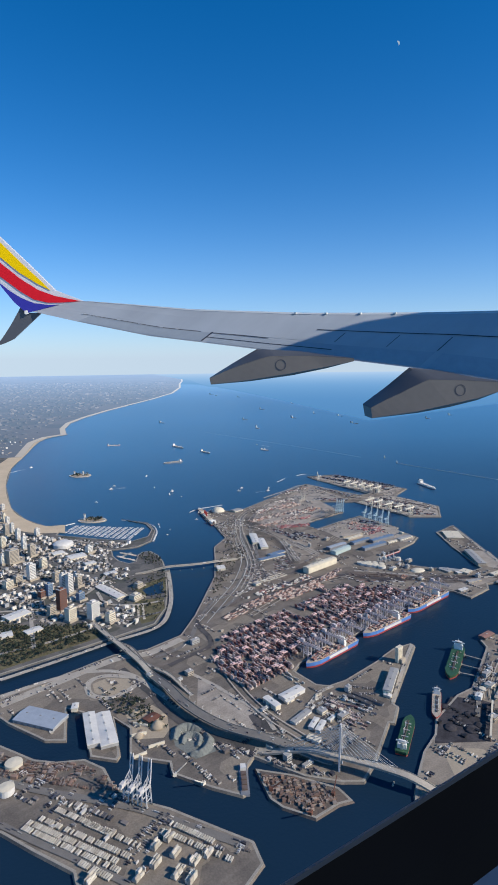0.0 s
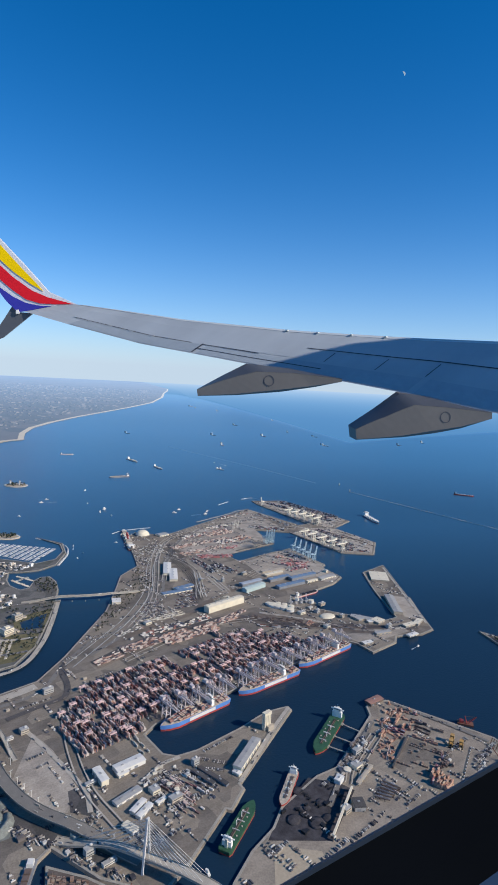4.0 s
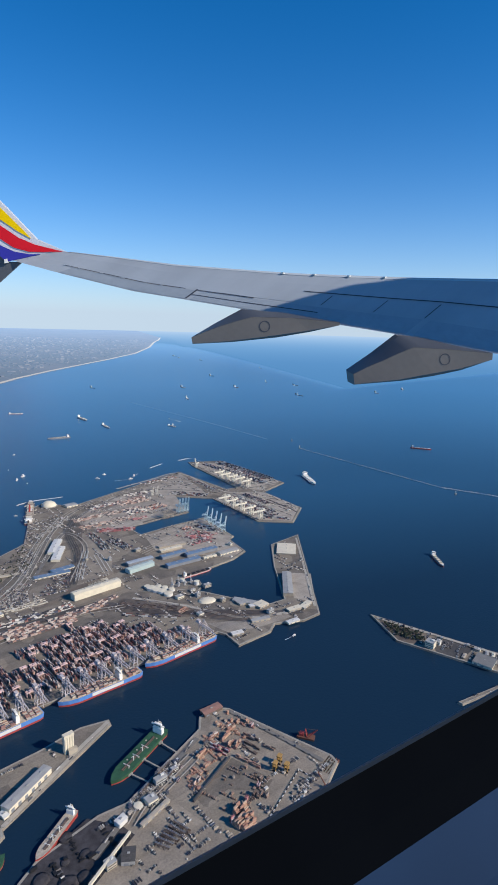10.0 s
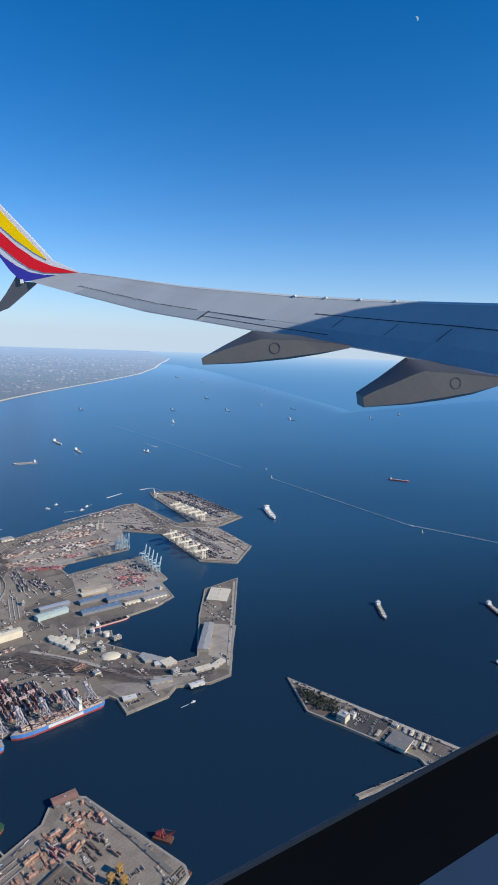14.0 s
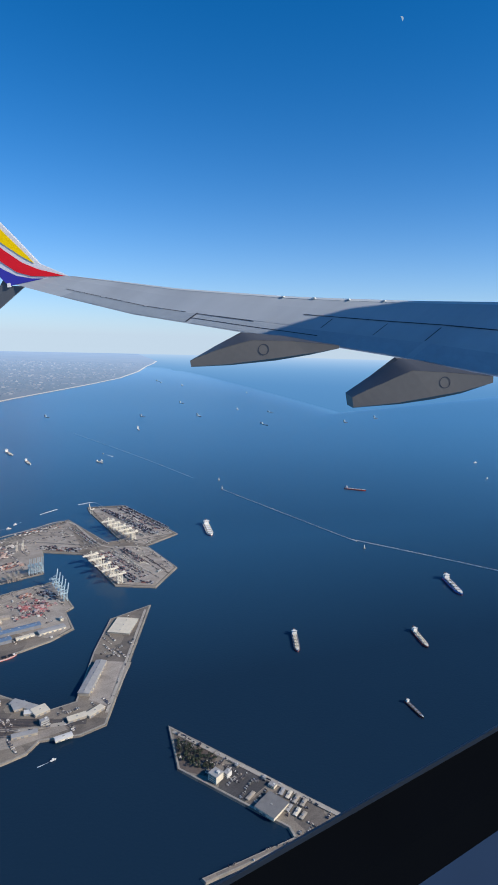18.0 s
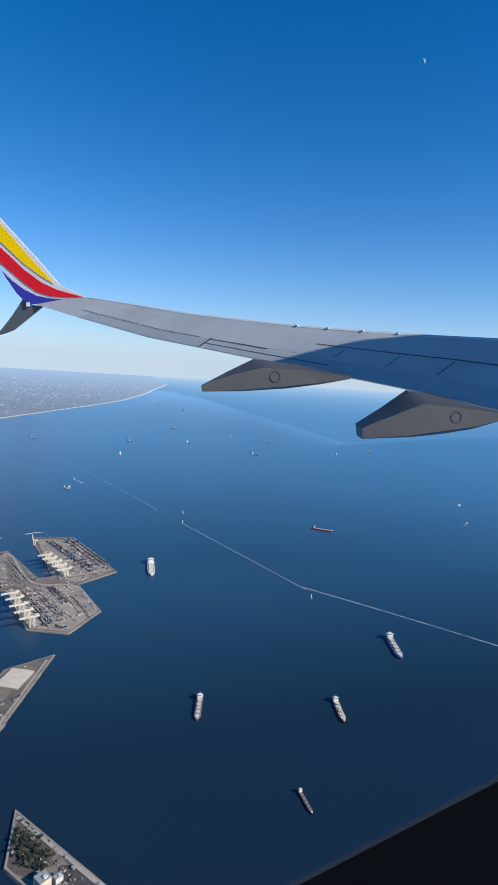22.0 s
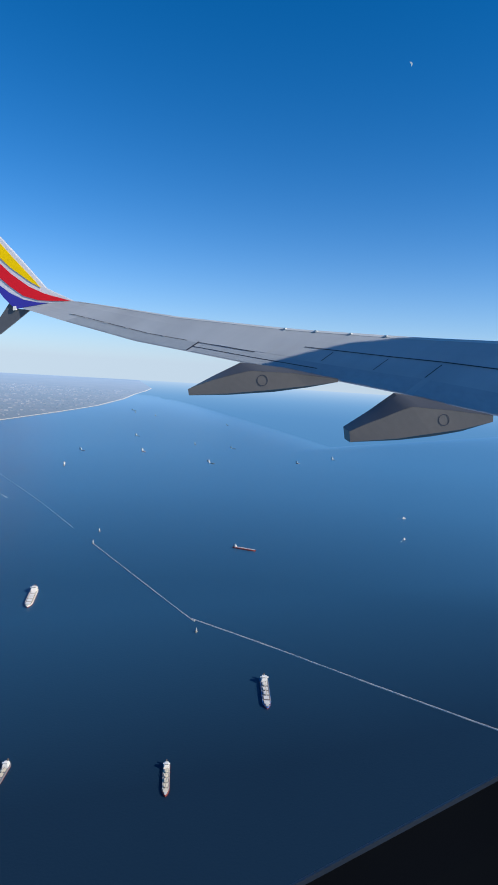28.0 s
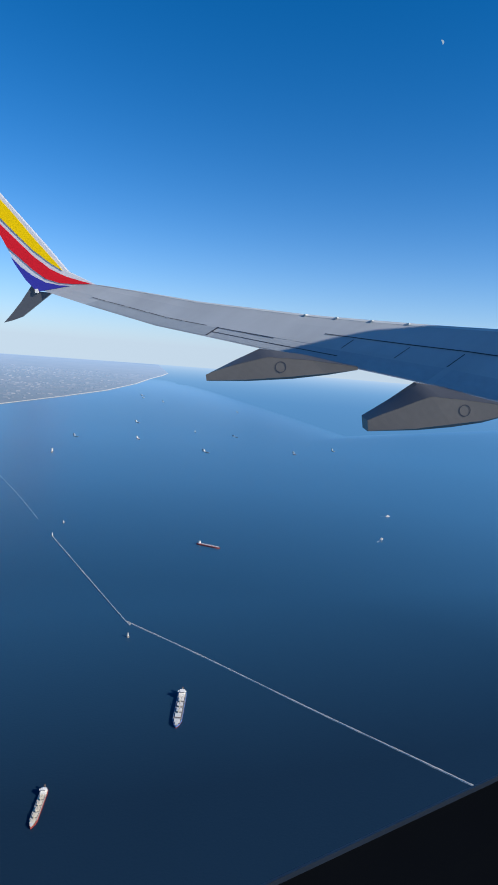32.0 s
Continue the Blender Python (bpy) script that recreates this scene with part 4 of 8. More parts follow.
def cargo_ship(stern, bow, label, hull=M_GREYHULL, deck=M_DECKTAN, wide=0.145, H=None, hatches=5, cover=None, cranes=0, name="cargo_ship", boot=M_RED, h=None, funnel=M_STEEL, long_house=0.08):
    L = max(dist(stern, bow), 2.0)
    B = L * wide
    H = H or L * 0.045
    c = between(stern, bow)
    s = ship_base(name, pose(c[0], c[1], sea_level(*c), 0, 0, heading(stern, bow)), L, B, H, hull, boot, deck, label, "anchored ships")
    house(s, -L * 0.40, B, H, h or L * 0.10, L * long_house, funnel)
    for k in range(hatches):
        x = -L * 0.26 + k * L * 0.62 / max(1, hatches - 1)
        part("hatch_cover", Geo().box(x, 0, H + 0.02, H + L * 0.016, L * 0.1, B * 0.62), cover or ((M_CREAM, M_DECKTAN, M_WHITE)[k % 3] if deck is M_DECKTAN else M_WHITE), s)
        part("hatch_coaming", Geo().box(x, 0, H + 0.005, H + L * 0.006, L * 0.112, B * 0.72), M_STEEL, s)
        if k < cranes:
            cx = x + L * 0.0775
            crane = part("deck_crane", Geo().box(cx, 0, H, H + L * 0.055, L * 0.018, L * 0.018), M_CREAM, s)
            part("jib", Geo().beam((cx, 0, H + L * 0.05), (cx - L * 0.09, (-1) ** k * B * 0.12, H + L * 0.062), L * 0.009), M_DECKTAN, crane)
    part("bow_house", Geo().box(L * 0.43, 0, H, H + L * 0.02, L * 0.05, B * 0.35), M_WHITE, s)
    return s


container_ship((25.9, 157.1), (11.0, 144.2), 1, "laden container ship with a blue and white hull at the quay")
container_ship((44.8, 172.0), (28.6, 159.4), 2, "laden container ship with a blue and white hull at the quay")
container_ship((62.2, 188.4), (45.5, 174.1), 3, "laden container ship with a blue hull at the quay end")
tanker((52.5, 152.0), (44.6, 137.5), "green-decked oil tanker with a white house, moored at the oil berth")
tanker((25.4, 111.4), (30.9, 123.2), "green-decked oil tanker with a red side in the channel", h=1.6)
tanker((39.5, 131.8), (36.0, 122.1), "rust-sided tanker with a pale deck beside the dark yard", deck=M_DECKTAN, hull=M_RED, H=0.7, h=1.5, B=2.0)
cargo_ship((143.1, 248.3), (143.2, 236.5), "anchored bulk carrier with a pale deck", cover=M_CREAM, cranes=4, long_house=0.13, deck=M_SHIPDECK, wide=0.16)
cargo_ship((182.9, 251.3), (184.2, 239.9), "anchored bulk carrier with a red bow and pale deck", hull=M_RED, cover=M_CREAM, cranes=4, long_house=0.13, deck=M_SHIPDECK, wide=0.16)
cargo_ship((209.3, 295.8), (210.0, 278.7), "anchored bulk carrier with a blue bow and white house", hull=M_BLUE, cover=M_WHITE, cranes=3, long_house=0.13, deck=M_SHIPDECK, wide=0.16)
cargo_ship((169.3, 212.8), (171.8, 205.5), "anchored dark-decked ship with a white house", hull=M_BLACK, deck=M_STEEL, cover=M_GREYHULL, wide=0.13)
cargo_ship((108.3, 360.8), (112.0, 341.9), "anchored cream-white ship off the pier head", hull=M_SHIPWHITE, deck=M_CREAM, cover=M_SHIPWHITE, long_house=0.14, wide=0.17)
cargo_ship((195.0, 441.5), (208.5, 436.7), "anchored red tanker with a white house", hull=M_RED, deck=M_RED)
cargo_ship((50.3, 225.2), (60.1, 232.7), "moored bulk carrier beside the blue sheds", hull=M_CRANEPINK, deck=M_STEEL, cover=M_BLACK, wide=0.15)
cargo_ship((-49.1, 456.2), (-62.6, 447.1), "long grey deck carrier at anchor in the bay", hull=M_GREYHULL, deck=M_GREYHULL, cover=M_TRAILER, boot=M_GREYHULL, wide=0.2, hatches=9)
cargo_ship((-65.7, 542.4), (-54.2, 526.7), "small pale cargo ship at anchor", hull=M_WHITE)
cargo_ship((-37.2, 508.0), (-28.7, 494.3), "small pale cargo ship at anchor", hull=M_WHITE)
cargo_ship((-129.0, 552.9), (-117.2, 555.5), "long low pale ship at anchor", hull=M_WHITE)
cargo_ship((15.5, 512.6), (22.6, 505.2), "small cargo ship with a white house", hull=M_WHITE)

# ---- roads, bridges ----
def smooth_line(pts, n=6):
    pts = [Vector((p[0], p[1], p[2] if len(p) > 2 else 0)) for p in pts]
    line_ = [pts[0] * 2 - pts[1], *pts, pts[-1] * 2 - pts[-2]]
    out = []
    for k in range(1, len(line_) - 2):
        p0, p1, p2, p3 = line_[k - 1:k + 3]
        for j in range(n):
            t = j / n
            out.append(0.5 * ((2 * p1) + (p2 - p0) * t + (2 * p0 - 5 * p1 + 4 * p2 - p3) * t * t + (3 * p1 - p0 - 3 * p2 + p3) * t ** 3))
    return out + [pts[-1]]


def ribbon(path, width, z, thick=0.0):
    """A strip along a line; thick makes it a deck."""
    left, right = [], []
    for i, p in enumerate(path):
        d = path[min(i + 1, len(path) - 1)] - path[max(i - 1, 0)]
        s = Vector((-d.y, d.x, 0)).normalized() * width / 2
        left.append(p + s)
        right.append(p - s)
    up = Vector((0, 0, z))
    if not thick:
        return Geo().loft([[b + up, a + up] for a, b in zip(left, right)], closed=False, caps=False)
    dn = Vector((0, 0, z - thick))
    return Geo().loft([[a + up, a + dn, b + dn, b + up] for a, b in zip(left, right)])


ROAD_LINES = []
ROAD_Z = [LAND + 0.03]


def road(name, pts, width, material=M_ROAD, label="grey asphalt port road", base=LAND):
    path = smooth_line(pts)
    ROAD_Z[0] += 0.006
    ROAD_LINES.append((path, width, ROAD_Z[0]))
    ob = solid(name, ribbon(path, width, ROAD_Z[0]), material, label, "road", kind="structure")
    return ob


def bridge(name, pts, width, z, label, every=6, thick=0.28, ends=True, material=M_PALE_ROAD):
    """A deck on piers, with parapets; it dips to the ground at both ends."""
    path = smooth_line(pts)
    n = len(path)
    for i, p in enumerate(path):
        k = min(i, n - 1 - i) / (n * 0.28) if ends else 1.0
        k = max(0.0, min(1.0, k))
        p.z = LAND + 0.1 + (z - LAND - 0.1) * (k * k * (3 - 2 * k))
    b = thing(name, pose(*path[0]), label, "bridge")
    o = path[0].copy()
    loc = [p - o for p in path]
    part("deck", ribbon(loc, width, 0, thick), material, b)
    for s in (-1, 1):
        side = []
        for i, p in enumerate(loc):
            d = loc[min(i + 1, n - 1)] - loc[max(i - 1, 0)]
            side.append(p + Vector((-d.y, d.x, 0)).normalized() * s * width / 2)
        part("parapet", ribbon(side, 0.07, 0.14, 0.16), M_EDGE, b)
    for i in range(every, n - 1, every):
        p = path[i]
        if p.z > 1.0:
            d = path[i + 1] - path[i - 1]
            q = p - o
            part("pier", Geo().box(q.x, q.y, -p.z - 0.3, -thick, 0.28, width * 0.7, math.degrees(math.atan2(d.y, d.x))), M_EDGE, b)
    ROAD_LINES.append((path, width * 0.8, 0.02))
    return b


road("road_coast", [(-27.3, 150.6), (-19.9, 157.8), (-17.5, 171.5), (-13.7, 185.1), (-8.5, 191.3), (-3.8, 207.5), (-1.0, 227.1), (-3.7, 251.2), (-3.8, 282.1), (1.8, 303.4), (20.4, 331.7), (37.8, 356.7)], 1.3, M_ROAD, "grey harbour highway along the water")
road("road_inner", [(-12.0, 176.9), (-6.0, 188.8), (-0.9, 203.7), (2.1, 224.8), (0.2, 251.4), (0.9, 278.4), (7.1, 303.7), (25.3, 326.5), (63.1, 324.3)], 1.3)
road("road_levee_north", [(-63.5, 141.4), (-52.5, 149.7), (-40.2, 159.7), (-29.0, 168.4), (-27.1, 181.9), (-28.8, 198.1), (-31.8, 215.6)], 1.4, M_PALE_ROAD, "pale levee road along the river")
road("road_levee_south", [(-59.2, 130.8), (-49.4, 139.6), (-37.5, 150.1), (-29.6, 152.7), (-21.4, 160.4)], 2.6, M_PALE_ROAD, "pale levee road along the river")
bridge("viaduct", [(-30.3, 146.5), (-23.4, 136.1), (-17.0, 126.6), (-8.5, 118.9), (2.7, 113.8), (12.0, 109.7)], 2.2, 2.2, "wide grey elevated port motorway on piers", every=3, material=M_ROAD)
# dark band laid on the ground alongside the viaduct
road("road_main_outer", [(-35.1, 145.3), (-26.5, 135.0), (-21.0, 126.7), (-13.2, 119.1), (-4.0, 114.4), (6.6, 109.6)], 2.0, M_DARK, "dark curved band beside the elevated motorway")
road("road_loop", [(-30.8, 141.3), (-38.5, 142.1), (-41.6, 139.2), (-40.0, 134.4), (-35.8, 132.7), (-31.8, 135.2), (-29.8, 139.2)], 1.5, M_PALE_ROAD, "pale looping ramp")
road("road_loop_outer", [(-21.5, 131.4), (-32.4, 142.6), (-42.5, 144.3), (-51.1, 140.9), (-60.6, 134.2)], 1.4, M_PALE_ROAD, "pale ramp road")
road("road_yard_left", [(-18.7, 143.6), (-8.5, 133.7), (-0.8, 125.2), (1.6, 119.7)], 1.0, M_PALE_ROAD)
road("road_dark_curve", [(-17.5, 172.2), (-17.2, 167.8), (-14.0, 161.4), (-13.4, 155.9), (-17.9, 151.6), (-23.2, 146.2)], 1.5, M_DARK, "dark curved underpass road")
road("road_rail_band", [(-10.1, 172.5), (-0.1, 185.3), (13.0, 195.9), (28.2, 205.8), (45.9, 201.6), (63.0, 202.1), (80.2, 201.9), (88.2, 202.9)], 2.6, M_DARK, "dark rail yard band of parallel tracks")
road("road_mole", [(36.6, 210.0), (52.7, 205.5), (69.6, 199.1), (83.6, 201.7)], 1.4, M_PALE_ROAD, "pale quay road")
road("road_mole_edge", [(92.3, 206.0), (92.7, 240.8), (92.9, 262.5)], 0.8, M_PALE_ROAD, "pale perimeter road on the mole")
road("road_pier", [(9.3, 326.7), (24.0, 345.2), (38.3, 359.1), (63.7, 325.2), (82.6, 324.0), (97.9, 301.8)], 1.2, M_PALE_ROAD, "pale pier road")
road("road_pier_outer", [(68.2, 324.9), (78.5, 333.8), (93.7, 343.9)], 1.0)
road("road_finger", [(28.5, 128.4), (36.2, 145.5), (40.6, 154.3)], 0.9, M_PALE_ROAD, "pale quay road on the finger pier")
road("road_finger_back", [(16.2, 135.3), (12.8, 132.9), (10.3, 128.9), (9.1, 127.1)], 1.0, M_PALE_ROAD)
road("road_near", [(-49.5, 106.9), (-39.3, 103.7), (-23.6, 99.6), (-14.6, 95.6), (-4.5, 91.1)], 1.6, M_ROAD, "grey quay road beside the cranes")
road("road_near_back", [(-45.4, 96.8), (-38.7, 93.3), (-29.5, 88.9), (-21.9, 85.0)], 1.2)
road("road_dock", [(59.8, 149.4), (50.4, 133.5), (44.9, 122.4)], 1.0, M_ROAD)
road("road_dock_cross", [(66.1, 158.0), (76.8, 149.8), (84.8, 143.1)], 0.9, M_ROAD, "pale quay road on the dock")
road("road_isle", [(109.5, 199.2), (130.2, 185.1), (147.5, 173.2)], 0.9, M_PALE_ROAD, "pale road along the mole")
for k, pts in enumerate(([(-96.8, 260.6), (-67.0, 246.6), (-55.5, 221.8), (-54.4, 199.4), (-63.0, 183.7), (-79.3, 180.4)], [(-30.9, 213.3), (-40.8, 210.4), (-51.7, 204.4), (-62.7, 194.9), (-83.4, 190.4)], [(-94.5, 217.9), (-75.5, 211.1), (-59.0, 202.2)],
                         [(-47.2, 176.8), (-58.2, 179.3), (-73.9, 166.9)], [(-29.6, 186.4), (-38.2, 183.7), (-47.4, 185.1), (-52.8, 194.4)], [(-47.6, 171.1), (-58.9, 194.7), (-68.6, 222.5), (-84.0, 251.6)], [(-60.6, 156.5), (-76.1, 195.6), (-93.2, 237.2)],
                         [(-29.4, 177.9), (-36.6, 174.3), (-43.0, 172.7), (-46.5, 169.9)], [(-68.6, 153.9), (-57.3, 160.1), (-46.9, 168.5)])):
    road("road_city", pts, 1.1, M_ROAD if k % 2 else M_PALE_ROAD, "grey city street")

def tracks(name, pts, n, gap, width, material, label):
    """Parallel tracks or lanes along one line."""
    path = smooth_line(pts)
    for k in range(n):
        off = (k - (n - 1) / 2) * gap
        line_ = []
        for i, p in enumerate(path):
            d = path[min(i + 1, len(path) - 1)] - path[max(i - 1, 0)]
            line_.append(p + Vector((-d.y, d.x, 0)).normalized() * off)
        ROAD_Z[0] += 0.002
        solid(name, ribbon(line_, width, ROAD_Z[0]), material, label, "railway" if material is M_STEEL else "road", kind="structure")


tracks("rail_track", [(-9.4, 170.7), (0.9, 182.3), (13.4, 193.9), (28.5, 203.6), (45.9, 200.5), (63.0, 201.0), (80.2, 201.6)], 7, 0.55, 0.14, M_STEEL, "dark rusty rail track on pale ballast")
tracks("rail_track", [(-8.3, 180.6), (0.3, 194.2), (13.2, 206.1), (17.0, 214.3), (25.5, 225.7), (33.4, 236.0)], 4, 0.5, 0.14, M_STEEL, "dark rusty rail track beside the shed")
tracks("rail_track", [(9.7, 214.0), (14.5, 220.7), (12.0, 243.2), (6.5, 264.4), (4.8, 286.5), (22.2, 314.1)], 4, 0.7, 0.16, M_STEEL, "dark rusty rail track round the pier")
tracks("service_lane", [(-4.8, 194.7), (-0.8, 215.8), (-2.2, 237.1), (-4.9, 263.9), (-3.0, 290.1), (10.7, 316.4), (35.8, 351.5)], 3, 1.5, 0.35, M_PALE_ROAD, "narrow pale service lane")
tracks("service_lane", [(-2.1, 174.0), (8.7, 187.0), (22.3, 199.0), (35.3, 204.9)], 2, 1.6, 0.3, M_PALE_ROAD, "narrow pale service lane")
tracks("service_lane", [(33.7, 244.1), (48.2, 268.4), (50.3, 278.7)], 4, 1.4, 0.25, M_PALE_ROAD, "narrow pale lane on the pier")
tracks("service_lane", [(13.6, 319.4), (29.4, 337.0), (38.9, 351.5), (61.9, 324.2)], 3, 1.2, 0.25, M_PALE_ROAD, "narrow pale lane on the pier")
tracks("service_lane", [(-12.0, 151.3), (-6.2, 136.5), (-0.1, 125.3), (7.4, 116.5)], 2, 1.8, 0.3, M_PALE_ROAD, "narrow pale lane between lots")
tracks("service_lane", [(59.4, 144.2), (52.5, 133.6), (50.4, 128.3)], 3, 1.2, 0.22, M_PALE_ROAD, "narrow pale lane on the dock")
tracks("service_lane", [(33.0, 259.5), (41.5, 267.9), (44.3, 274.6)], 4, 1.3, 0.22, M_PALE_ROAD, "narrow pale lane on the finger pier")
tracks("service_lane", [(13.5, 246.0), (17.2, 221.5)], 3, 1.1, 0.16, M_LINE, "thin white lane line on the empty lot")
tracks("service_lane", [(18.5, 243.0), (25.5, 228.0)], 3, 1.3, 0.16, M_LINE, "thin white lane line on the empty lot")
tracks("service_lane", [(-16.0, 170.0), (-10.5, 186.5), (-5.6, 203.0), (-3.0, 226.0), (-5.6, 251.0), (-5.6, 282.0)], 2, 2.4, 0.14, M_LINE, "thin white edge line of the harbour highway")
tracks("rail_track", [(33.3, 207.6), (45.7, 205.3), (59.5, 200.2), (72.8, 197.8)], 6, 0.7, 0.2, M_STEEL, "dark rusty rail track on the quay")
tracks("rail_track", [(-0.2, 286.2), (2.4, 264.2), (11.0, 243.1), (16.2, 218.6)], 4, 0.8, 0.25, M_DARK, "dark track bed round the lot")
tracks("service_lane", [(1.6, 236.1), (0.9, 263.2), (12.5, 250.2), (15.6, 220.6)], 2, 1.6, 0.3, M_PALE_ROAD, "narrow pale lane round the lot")
tracks("quay_rail", [(8.0, 146.3), (25.0, 160.5), (43.8, 176.3), (62.4, 191.4)], 2, 1.7, 0.12, M_STEEL, "dark crane rail along the container quay")

bridge("river_mouth_bridge", [(-42.9, 211.0), (-31.8, 213.9), (-22.8, 215.7), (-14.1, 218.9), (-3.9, 227.0)], 1.2, 2.0, "long pale concrete bridge over the river mouth on slender piers", every=3)
bridge("river_bridge", [(-49.9, 173.8), (-44.5, 164.9), (-37.1, 155.4), (-30.3, 146.5), (-24.2, 137.3)], 1.5, 1.5, "grey concrete road bridge over the river", every=3)
bridge("ramp_bridge", [(-40.3, 160.3), (-34.4, 154.7), (-29.2, 146.4), (-22.6, 140.9), (-16.5, 133.0)], 0.9, 1.2, "grey curved ramp bridge", every=4)

# cable-stayed bridge
CB = [(-2.9, 113.5), (5.7, 111.1), (13.1, 108.2), (19.7, 105.2), (26.3, 101.4)]
CB.append(between(CB[3], CB[4], 2.0))
cable = bridge("cable_stayed_bridge", CB, 1.7, 2.8, "cable-stayed road bridge with a white mast and fans of stays", every=5)
tower_at = Vector((*CB[2], 0))
o = Vector(cable.matrix_basis.translation)
dirn = (Vector((*CB[3], 0)) - Vector((*CB[1], 0))).normalized()
side = Vector((-dirn.y, dirn.x, 0))
for s in (-1, 1):
    part("mast_leg", Geo().beam(tower_at - o + side * s * 1.2, tower_at - o + Vector((0, 0, 9.2)) + side * s * 0.12, 0.32), M_CRANEWHITE, cable, "pale mast leg")
for s in (-1, 1):
    for k in range(1, 10):
        for e in (-1, 1):
            p = tower_at + dirn * e * k * 1.15 + side * s * 0.8
            part("stay_cable", Geo().beam(Vector((p.x, p.y, 2.7)) - o, tower_at - o + Vector((0, 0, 4.6 + 0.5 * k)) + side * s * 0.1, 0.05), M_WHITE, cable)

# breakwaters
def breakwater(pts, width, label, mt=None):
    path = smooth_line(pts, 10)
    rng = random.Random(5)
    rows = []
    for i, p in enumerate(path):
        d = path[min(i + 1, len(path) - 1)] - path[max(i - 1, 0)]
        s = Vector((-d.y, d.x, 0)).normalized()
        w = width * rng.uniform(0.85, 1.15)
        rows.append([p + s * w + Vector((0, 0, -0.4)), p + s * w * 0.35 + Vector((0, 0, 0.3)), p - s * w * 0.35 + Vector((0, 0, 0.3)), p - s * w + Vector((0, 0, -0.4))])
    solid("breakwater", Geo().loft(rows), mt or M_ROCK, label, "breakwater", "harbour breakwaters")


breakwater([(114.7, 433.5), (152.3, 379.8), (179.3, 341.5), (181.7, 339.8)], 0.42, "long thin rubble breakwater ending at a lighthouse gap")
ARM = [(180.4, 340.6), (210.9, 320.8), (248.5, 295.0), (281.6, 273.1)]
ARM += [between(ARM[1], ARM[3], k) for k in (1.3, 1.7, 2.4)]
breakwater(ARM, 0.42, "long thin rubble breakwater bending across the bay")
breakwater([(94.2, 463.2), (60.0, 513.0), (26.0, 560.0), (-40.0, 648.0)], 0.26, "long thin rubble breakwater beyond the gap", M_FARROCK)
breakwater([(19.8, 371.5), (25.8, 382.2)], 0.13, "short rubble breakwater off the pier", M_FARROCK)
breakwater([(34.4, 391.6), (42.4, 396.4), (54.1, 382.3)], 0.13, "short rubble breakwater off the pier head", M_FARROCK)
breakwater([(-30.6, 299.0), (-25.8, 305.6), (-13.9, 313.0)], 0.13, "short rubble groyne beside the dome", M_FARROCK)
breakwater([(-63.0, 286.6), (-47.7, 277.5), (-42.9, 265.9), (-42.3, 250.6)], 0.7, "curved rubble mole round the marina")
breakwater([(-88.1, 278.2), (-84.6, 281.9)], 0.6, "short rubble groyne at the beach end")


def beacon(p, h, label):
    b = thing("beacon", pose(p[0], p[1], 0), label, "lighthouse")
    part("base", Geo().cyl(0, 0, -0.3, 0.5, 0.6, 0.5, 10), M_EDGE, b)
    part("tower", Geo().cyl(0, 0, 0.5, h, 0.3, 0.2, 10), M_WHITE, b)
    part("lantern", Geo().cyl(0, 0, h, h + 0.3, 0.2, 0.05, 8), M_GREYROOF, b)


beacon((114.7, 433.5), 2.2, "small white lighthouse on the breakwater end")
beacon((111.9, 458.8), 1.8, "small white marker tower in the gap")
beacon((183.6, 328.7), 1.6, "small white marker inside the bend")

# beach
sand = Geo()
B1 = [(-192.5, 646.0), (-204.5, 618.0), (-203.0, 578.4), (-184.5, 489.0), (-174.2, 435.5), (-153.9, 373.5), (-127.2, 313.4), (-111.1, 289.7), (-97.1, 276.8), (-88.1, 278.2)]
B1_LINE = smooth_line(B1, 5)
BEACH_W = np.interp(np.linspace(0, 1, len(B1_LINE)), (0, 0.2, 0.45, 0.7, 0.9, 1), (7, 11, 13, 12, 11, 14))
B2 = []
for k, p in enumerate(B1_LINE):
    d = (B1_LINE[min(k + 1, len(B1_LINE) - 1)] - B1_LINE[max(k - 1, 0)]).normalized()
    B2.append((p.x + d.y * BEACH_W[k], p.y - d.x * BEACH_W[k]))
B1 = [(p.x, p.y) for p in B1_LINE]
for a, b in ((B1, B2),):
    sand.loft([[(*p, LAND + 0.06), (*q, LAND + 0.06)] for p, q in zip(b, a)], closed=False, caps=False)
solid("beach", sand, M_SAND, "wide curved beach of pale sand", "beach", kind="structure")

